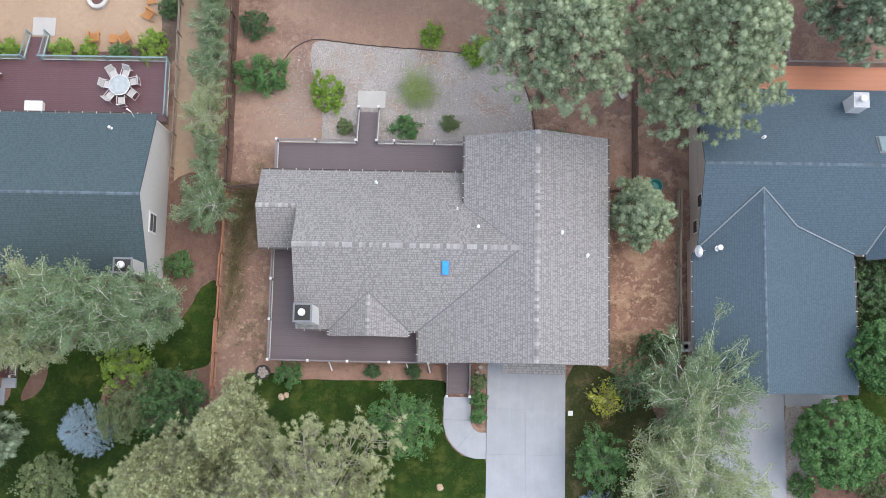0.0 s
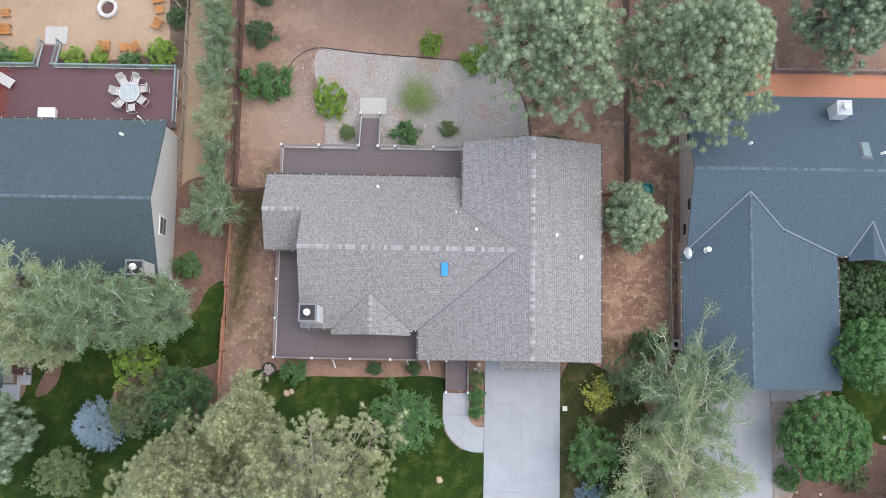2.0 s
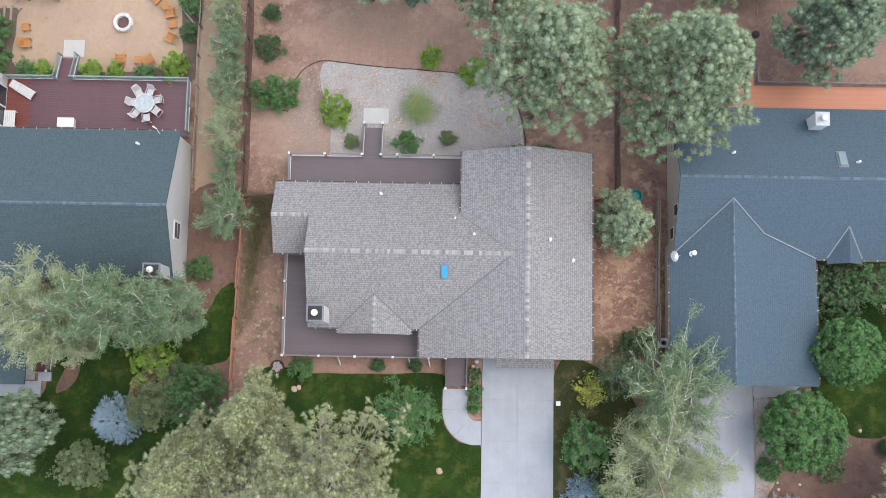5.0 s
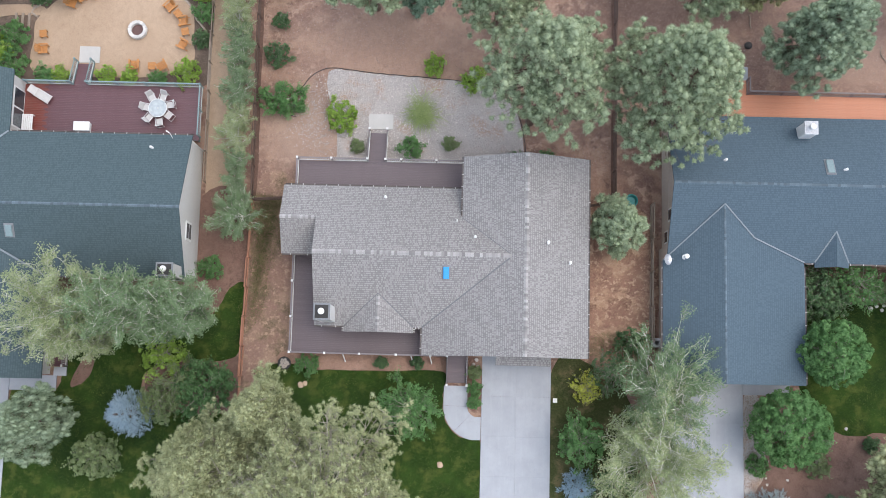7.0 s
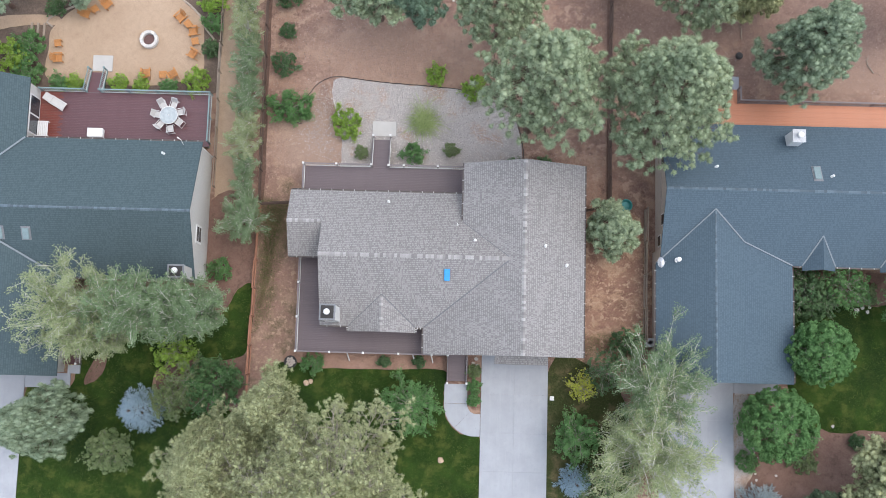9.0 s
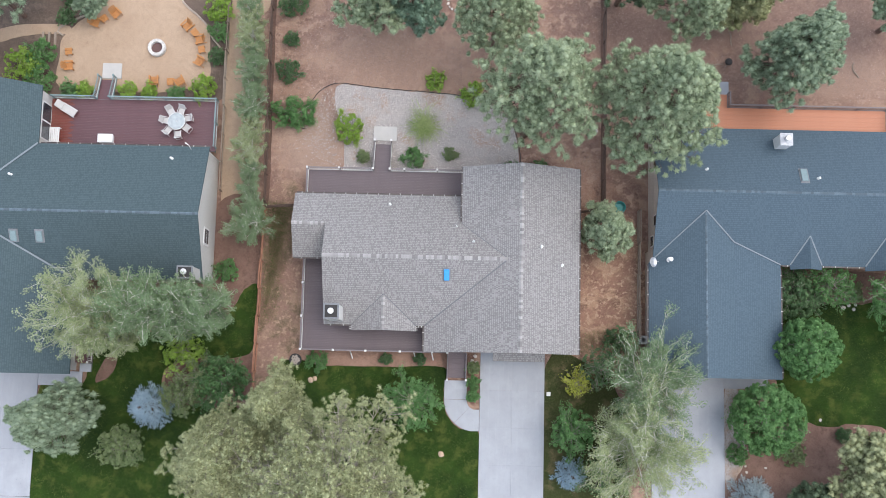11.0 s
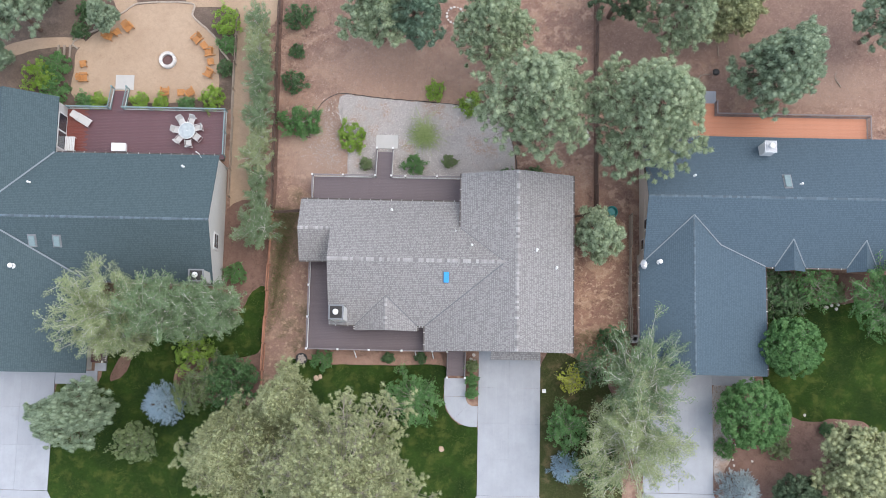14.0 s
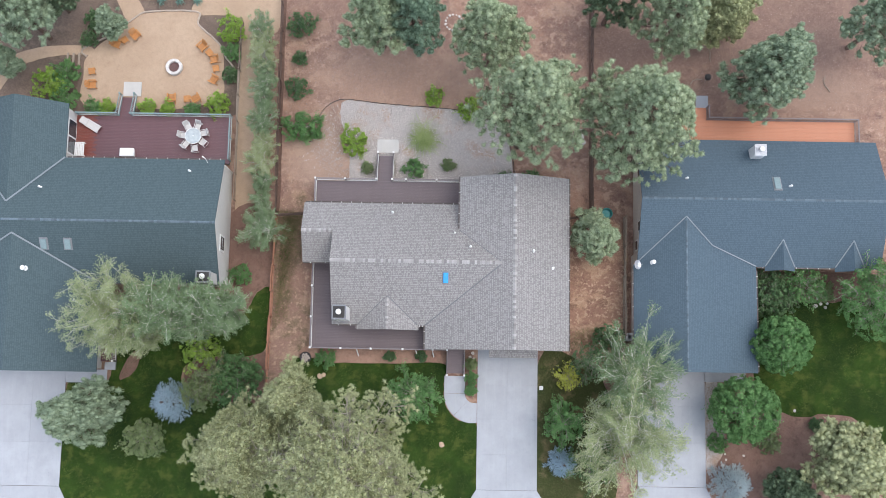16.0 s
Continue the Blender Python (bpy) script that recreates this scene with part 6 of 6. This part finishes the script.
# ---- garden furniture and small things ----
def adirondack(x, y, z, turn):
    """A slatted cedar garden chair with a raked fan back and broad arms."""
    ch = thing("garden_chair", (0, 0, 0), "orange cedar slatted garden chair on the sand patio", "chair", "chairs round the fire pit")
    for i in range(5):
        part("seat_slat", box(-0.27, 0.27, -0.28 + i * 0.115, -0.18 + i * 0.115, 0.34 - i * 0.022, 0.362 - i * 0.022, 0.004), CEDAR, ch)
    for i in range(5):
        a = (i - 2) * 0.055
        part("back_slat", box(-0.05, 0.05, -0.012, 0.012, 0.0, 0.78 - abs(i - 2) * 0.05, 0.004, Matrix.Translation(((i - 2) * 0.112, 0.27, 0.24)) @ Matrix.Rotation(-0.48, 4, "X") @ Matrix.Rotation(a, 4, "Y")), CEDAR, ch)
    for s in (-1, 1):
        part("arm", box(s * 0.36 - 0.07, s * 0.36 + 0.07, -0.36, 0.4, 0.54, 0.565, 0.006), CEDAR, ch)
        part("front_leg", box(s * 0.32 - 0.02, s * 0.32 + 0.02, -0.33, -0.22, 0, 0.54), CEDAR, ch)
        part("back_leg", box(s * 0.3 - 0.02, s * 0.3 + 0.02, -0.3, 0.62, 0.0, 0.1, 0, Matrix.Translation((0, 0, 0.17)) @ Matrix.Rotation(-0.2, 4, "X")), CEDAR, ch)
    ch.matrix_basis = pose(x, y, z, 0, 0, turn)
    return ch


def side_table(x, y, z, turn):
    tb = thing("side_table", (0, 0, 0), "small orange cedar slatted side table", "table", "tables round the fire pit")
    for i in range(5):
        part("top_slat", box(-0.3, 0.3, -0.3 + i * 0.122, -0.19 + i * 0.122, 0.42, 0.445, 0.004), CEDAR, tb)
    for s in (-1, 1):
        for t in (-1, 1):
            part("leg", box(s * 0.24 - 0.03, s * 0.24 + 0.03, t * 0.24 - 0.03, t * 0.24 + 0.03, 0, 0.42), CEDAR, tb)
        part("apron", box(s * 0.24 - 0.012, s * 0.24 + 0.012, -0.2, 0.2, 0.34, 0.419), CEDAR, tb)
    tb.matrix_basis = pose(x, y, z, 0, 0, turn)
    return tb


PIT = (-26.45, 26.3)
one = adirondack(-34.05, 24.45, 0, 0)
chair_spots = [(-34.05, 24.45), (-31.95, 28.45), (-30.2, 29.3), (-23.9, 28.3), (-22.75, 27.1), (-22.65, 25.15), (-26.5, 23.35), (-24.25, 23.3)]
for i, (x, y) in enumerate(chair_spots):
    m = pose(x, y, 0, 0, 0, math.degrees(math.atan2(PIT[1] - y, PIT[0] - x)) + 90 + (i * 37 % 23 - 11))
    if i == 0:
        one.matrix_basis = m
    else:
        copy_thing(one, m)
tab = side_table(-34.2, 25.75, 0, 8)
for x, y, a in ((-31.25, 28.85, 35), (-23.15, 27.75, 40), (-22.45, 26.2, 12), (-25.05, 23.2, 4)):
    copy_thing(tab, pose(x, y, 0, 0, 0, a))

pit = thing("fire_pit", (*PIT, 0), "round pale stone fire pit with charred inside", "fire pit")
part("pit_floor", lathe([(0.5, -0.02), (0.5, 0.12), (0.02, 0.14)], 24), CHAR, pit, "charred ash bed")
for row in range(3):
    for i in range(18):
        a = 2 * math.pi * (i + 0.5 * row) / 18
        m = Matrix.Rotation(a, 4, "Z") @ Matrix.Translation((0.64, 0, 0.07 + row * 0.145)) @ Matrix.Rotation(0.06 * math.sin(i * 3.1 + row), 4, "Z")
        part("ring_stone", box(-0.14, 0.14, -0.108, 0.108, -0.068, 0.068, 0.025, m), RING_STONE, pit)


def sling_chair():
    ch = thing("patio_chair", (0, 0, 0), "white-framed patio chair with pale sling seat", "chair", "chairs round the glass table")
    part("seat", box(-0.25, 0.25, -0.26, 0.22, 0.42, 0.44, 0.008), SLING, ch)
    part("backrest", box(-0.25, 0.25, -0.012, 0.012, 0, 0.56, 0.008, Matrix.Translation((0, 0.24, 0.43)) @ Matrix.Rotation(-0.35, 4, "X")), SLING, ch)
    for s in (-1, 1):
        part("side_frame", tube([(s * 0.28, -0.3, 0.0), (s * 0.28, -0.3, 0.6), (s * 0.28, -0.22, 0.64), (s * 0.28, 0.3, 0.64), (s * 0.28, 0.36, 0.58), (s * 0.28, 0.36, 0.0)], [0.02] * 6, 6), WHITE, ch)
        part("back_frame", tube([(s * 0.26, 0.22, 0.42), (s * 0.26, 0.45, 1.0)], [0.02, 0.02], 6), WHITE, ch)
    part("crossbar", tube([(-0.26, 0.45, 1.0), (0.26, 0.45, 1.0)], [0.02, 0.02], 6), WHITE, ch)
    part("foot_bar", tube([(-0.28, 0.36, 0.04), (0.28, 0.36, 0.04)], [0.018, 0.018], 6), WHITE, ch)
    return ch


TX, TY, TZ = -23.97, 19.35, 0.9
chair = sling_chair()
for i in range(7):
    a = radians(51.4 * i + 20)
    out = 0.98 + 0.05 * (i % 3)
    m = pose(TX + out * math.cos(a), TY + out * math.sin(a), TZ, 0, 0, 51.4 * i + 20 - 90 + (i * 29 % 17 - 8))
    if i == 0:
        chair.matrix_basis = m
    else:
        copy_thing(chair, m)
table = thing("glass_table", (TX, TY, TZ), "round glass-topped patio table with white frame", "table")
part("tabletop", lathe([(0.7, 0.7), (0.72, 0.705), (0.72, 0.715), (0.7, 0.72)], 32), TABLE_GLASS, table, "pale frosted glass top")
part("rim", lathe([(0.72, 0.69), (0.76, 0.7), (0.76, 0.725), (0.722, 0.73), (0.722, 0.69)], 32), WHITE, table)
part("hub", lathe([(0.06, 0.0), (0.06, 0.74), (0.02, 0.8)], 12), WHITE, table)
for i in range(4):
    a = radians(45 + 90 * i)
    part("leg", tube([(0.1 * math.cos(a), 0.1 * math.sin(a), 0.5), (0.5 * math.cos(a), 0.5 * math.sin(a), 0.3), (0.55 * math.cos(a), 0.55 * math.sin(a), 0.0)], [0.025] * 3, 6), WHITE, table)


def lounger(x, y, z, turn):
    lo = thing("sun_lounger", (0, 0, 0), "white-framed sun lounger with pale sling on a deck", "lounger", "loungers on the deck")
    part("bed", box(-0.32, 0.32, -0.95, 0.35, 0.33, 0.36, 0.01), SLING, lo)
    part("backrest", box(-0.32, 0.32, 0, 0.7, -0.015, 0.015, 0.01, Matrix.Translation((0, 0.36, 0.35)) @ Matrix.Rotation(0.6, 4, "X")), SLING, lo)
    for s in (-1, 1):
        part("side_rail", tube([(s * 0.34, -1.0, 0.32), (s * 0.34, 0.5, 0.32)], [0.022] * 2, 6), WHITE, lo)
        for yy in (-0.8, 0.3):
            part("leg", tube([(s * 0.34, yy, 0.32), (s * 0.34, yy, 0)], [0.02] * 2, 6), WHITE, lo)
    lo.matrix_basis = pose(x, y, z, 0, 0, turn)
    return lo


lounger(-33.7, 20.35, 0.9, 60)
bench = thing("deck_bench", (-34.55, 18.0, 0.9), "white slatted bench against the house wall", "bench")
for i in range(6):
    part("seat_slat", box(-0.45 + i * 0.15, -0.32 + i * 0.15, -0.65, 0.65, 0.42, 0.445, 0.004), WHITE, bench)
for s in (-1, 1):
    for t in (-1, 1):
        part("leg", box(s * 0.4 - 0.03, s * 0.4 + 0.03, t * 0.6 - 0.03, t * 0.6 + 0.03, 0, 0.42), WHITE, bench)
    part("end_rail", box(-0.4, 0.4, s * 0.6 - 0.015, s * 0.6 + 0.015, 0.3, 0.419), WHITE, bench)
sbox = thing("storage_box", (-30.1, 17.75, 0.9), "white lidded storage box on a dark red deck", "storage box")
part("body", box(-0.62, 0.62, -0.34, 0.34, 0, 0.5, 0.02), WHITE, sbox)
part("lid", box(-0.66, 0.66, -0.38, 0.38, 0.503, 0.58, 0.025), WHITE, sbox)
slide = part("sliding_door", box(-35.09, -35.04, 17.3, 20.6, 0.95, 3.0, 0.01), WHITE, west, "white-framed sliding glass door", True)
for y in (17.42, 19.02):
    part("pane", box(-35.039, -35.03, y, y + 1.45, 1.1, 2.85), GLASS_DARK, slide, "", True)
part("antenna", tube([(-21.9, 16.3, 4.1), (-21.9, 16.5, 4.9), (-22.2, 16.7, 5.0)], [0.025, 0.025, 0.06], 6), WHITE, west, "small white roof antenna", True)

# ---- by the front deck ----
planter = thing("stone_planter", (-13.05, -0.85, 0), "round black-rimmed planter ring filled with cobbles", "planter")
part("rim", lathe([(0.42, -0.05), (0.5, -0.05), (0.52, 0.3), (0.46, 0.32), (0.42, 0.24)], 24), EDGING, planter, "black rubber rim")
rng_s = random.Random(3)


def stone_mesh(r, seed, flat_k=0.6):
    bm = bmesh.new()
    bmesh.ops.create_icosphere(bm, subdivisions=2, radius=r)
    for v in bm.verts:
        v.co *= 1 + 0.45 * noise.noise(v.co / r * 0.9 + Vector((seed * 3.7, seed, 0)))
        v.co.z *= flat_k
    return bm


for i in range(16):
    a, q = i * 2.4, 0.36 * math.sqrt((i + 0.5) / 16)
    s = part("cobble", stone_mesh(0.1, i), STONE, planter)
    s.location = (q * math.cos(a), q * math.sin(a), 0.24)
for x in (-8.35, -2.95, -1.45):
    dp = part("drain_pipe", tube([(x, -0.08, 0.82), (x + 0.04, -0.2, 0.6), (x + 0.14, -0.62, 0.04)], [0.05, 0.05, 0.055], 8), WHITE, front, "white slanted drain pipe", True)
for x, y, a in ((-0.85, -0.35, 3), (-1.3, -0.85, 38)):
    pv = part("stepping_paver", box(-0.23, 0.23, -0.23, 0.23, -0.03, 0.05, 0.012), TERRACOTTA)
    tagged(pv, "square terracotta paver in the mulch bed", "paver", "pavers")
    pv.matrix_basis = pose(x, y, 0, 0, 0, a)


def boulder(x, y, r, seed, label="rounded tan boulder lying on the ground", mat=STONE, group=""):
    b = part("boulder", stone_mesh(r, seed), mat)
    b.location = (x, y, r * 0.18)
    b.rotation_euler = (0, 0, seed * 1.3)
    return tagged(b, label, "rock", group)



TAN_STONE = pieces("orange_tan_stone", (0.4, 0.29, 0.205), 0.25)
boulder(-11.7, -2.55, 0.25, 2, "rounded orange-tan boulder at the lawn's edge", TAN_STONE, "boulders at the lawn's edge")
boulder(-11.35, -2.4, 0.21, 9, "rounded orange-tan boulder at the lawn's edge", TAN_STONE, "boulders at the lawn's edge")
boulder(-0.45, -8.5, 0.26, 1, "rounded orange-tan boulder on the front lawn", TAN_STONE)
for i, (x, y, r) in enumerate(((12.2, 20.3, 0.28), (12.3, 19.7, 0.34), (12.1, 20.8, 0.2))):
    boulder(x, y, r, 5 + i, "pale rock by the back fence", PALE_STONE, "rocks by the fence")
for i in range(15):
    a = 2 * math.pi * i / 15
    boulder(0.0 + 0.78 * math.cos(a), 31.2 + 0.78 * math.sin(a), 0.09 + 0.025 * (i % 3), 20 + i, "pale stone of a fire ring on bare soil", PALE_STONE, "ring of stones")
for i in range(12):
    a = i * 2.4
    boulder(34.2 + 0.22 * math.sqrt(i) * math.cos(a) * 1.6, 5.2 + 0.22 * math.sqrt(i) * math.sin(a), 0.1 + 0.03 * (i % 4), 50 + i, "white rock edging a planting bed", PALE_STONE, "white bed rocks")
for i, (x, y) in enumerate(((25.2, -8.9), (25.3, -9.4), (25.0, -9.9), (25.4, -7.6), (26.9, -9.0), (31.6, -4.9))):
    boulder(x, y, 0.09 + 0.02 * (i % 3), 70 + i, "small pale rock in the mulch bed", PALE_STONE, "small bed rocks")
for i, (x, y) in enumerate(((2.25, -0.2), (2.0, -0.6), (2.35, -0.75), (2.1, -1.5))):
    boulder(x, y, 0.16, 80 + i, "pale rock beside the front steps", PALE_STONE, "rocks by the steps")

lid = thing("utility_post", (8.5, -3.25, 0), "small square white light post beside the driveway", "light post")
part("post", box(-0.07, 0.07, -0.07, 0.07, -0.05, 0.55, 0.008), FENCE_DARK, lid)
part("cap", add_box(box(-0.17, 0.17, -0.17, 0.17, 0.55, 0.6, 0.012), -0.1, 0.1, -0.1, 0.1, 0.6, 0.67, 0.02), WHITE, lid)
ac = thing("air_conditioner", (16.5, 1.5, 0), "beige square air-conditioning unit with a round fan grille", "air conditioner")
part("cabinet", box(-0.36, 0.36, -0.36, 0.36, 0, 0.75, 0.03), SIDING, ac)
part("fan_opening", lathe([(0.2, 0.751), (0.2, 0.765), (0.02, 0.766)], 24), GUTTER, ac)
for r in (0.08, 0.15, 0.22):
    part("grille_ring", lathe([(r, 0.77), (r + 0.025, 0.77), (r + 0.025, 0.79), (r, 0.79)], 24), SLING, ac)
tub = thing("garden_tub", (14.5, 12.9, 0), "teal plastic tub standing by the fence", "tub")
TEAL = plain("teal_plastic", (0.05, 0.28, 0.27), 0.5)
part("body", lathe([(0.02, 0.03), (0.4, 0.0), (0.5, 0.5), (0.54, 0.52), (0.5, 0.54), (0.46, 0.5), (0.38, 0.06), (0.02, 0.05)], 20), TEAL, tub)
grill = thing("kettle_grill", (24.0, 26.0, 0), "black round kettle barbecue on thin legs", "barbecue")
part("bowl", lathe([(0.05, 0.5), (0.2, 0.52), (0.3, 0.66), (0.32, 0.78), (0.28, 0.9), (0.16, 0.99), (0.03, 1.0)], 20), EDGING, grill)
for i in range(3):
    a = radians(120 * i)
    part("leg", tube([(0.12 * math.cos(a), 0.12 * math.sin(a), 0.6), (0.3 * math.cos(a), 0.3 * math.sin(a), 0)], [0.015] * 2, 6), STEEL, grill)
for i in range(3):
    st = part("timber_step", box(-0.6, 0.6, -0.1, 0.1, -0.05, 0.12, 0.02), FENCE_PALE)
    tagged(st, "pale timber garden step beside the patio", "step", "garden steps")
    st.matrix_basis = pose(-35.6 - 0.55 * i, 27.0, 0, 0, 0, 90)


def branch(x, y, length, turn, seed):
    """A dead branch lying on the soil, with a few stubs."""
    rng = random.Random(seed)
    pts = [(length * t, 0.12 * length * math.sin(5 * t + seed), 0.05 + 0.03 * math.sin(7 * t)) for t in (0, 0.25, 0.5, 0.75, 1.0)]
    bm = tube(pts, [0.06, 0.05, 0.045, 0.03, 0.015], 6)
    ob = part("fallen_branch", bm, FENCE_PALE)
    ob.matrix_basis = pose(x, y, -0.05, 0, 0, turn)
    tagged(ob, "pale dead branch lying on bare soil", "branch", "fallen branches")
    for k in (1, 2, 3):
        p = pts[k]
        a = rng.choice((-1, 1)) * rng.uniform(0.5, 1.1)
        stub = part("stub", tube([p, (p[0] + 0.3 * math.cos(a), p[1] + 0.3 * math.sin(a), 0.08)], [0.025, 0.01], 5), FENCE_PALE, ob)


for i, (x, y, l, a) in enumerate(((22.5, 25.5, 1.6, 30), (24.6, 27.8, 1.3, 110), (30.5, 26.0, 1.8, 70), (33.5, 27.2, 1.4, 20), (16.5, 24.5, 1.2, 150), (35.5, 25.0, 1.6, 100), (8.5, 26.5, 1.0, 60), (-10.5, 28.5, 0.9, 15), (31.8, 29.0, 1.5, 140))):
    branch(x, y, l, a, i)

stake = part("marker_stake", tube([(0, 0, -0.1), (0.02, 0, 0.5), (0.05, 0.02, 1.1)], [0.035, 0.035, 0.03], 6), WHITE)
stake.location = (1.3, -13.2, 0)
tagged(stake, "thin white marker stake on the front lawn", "stake")
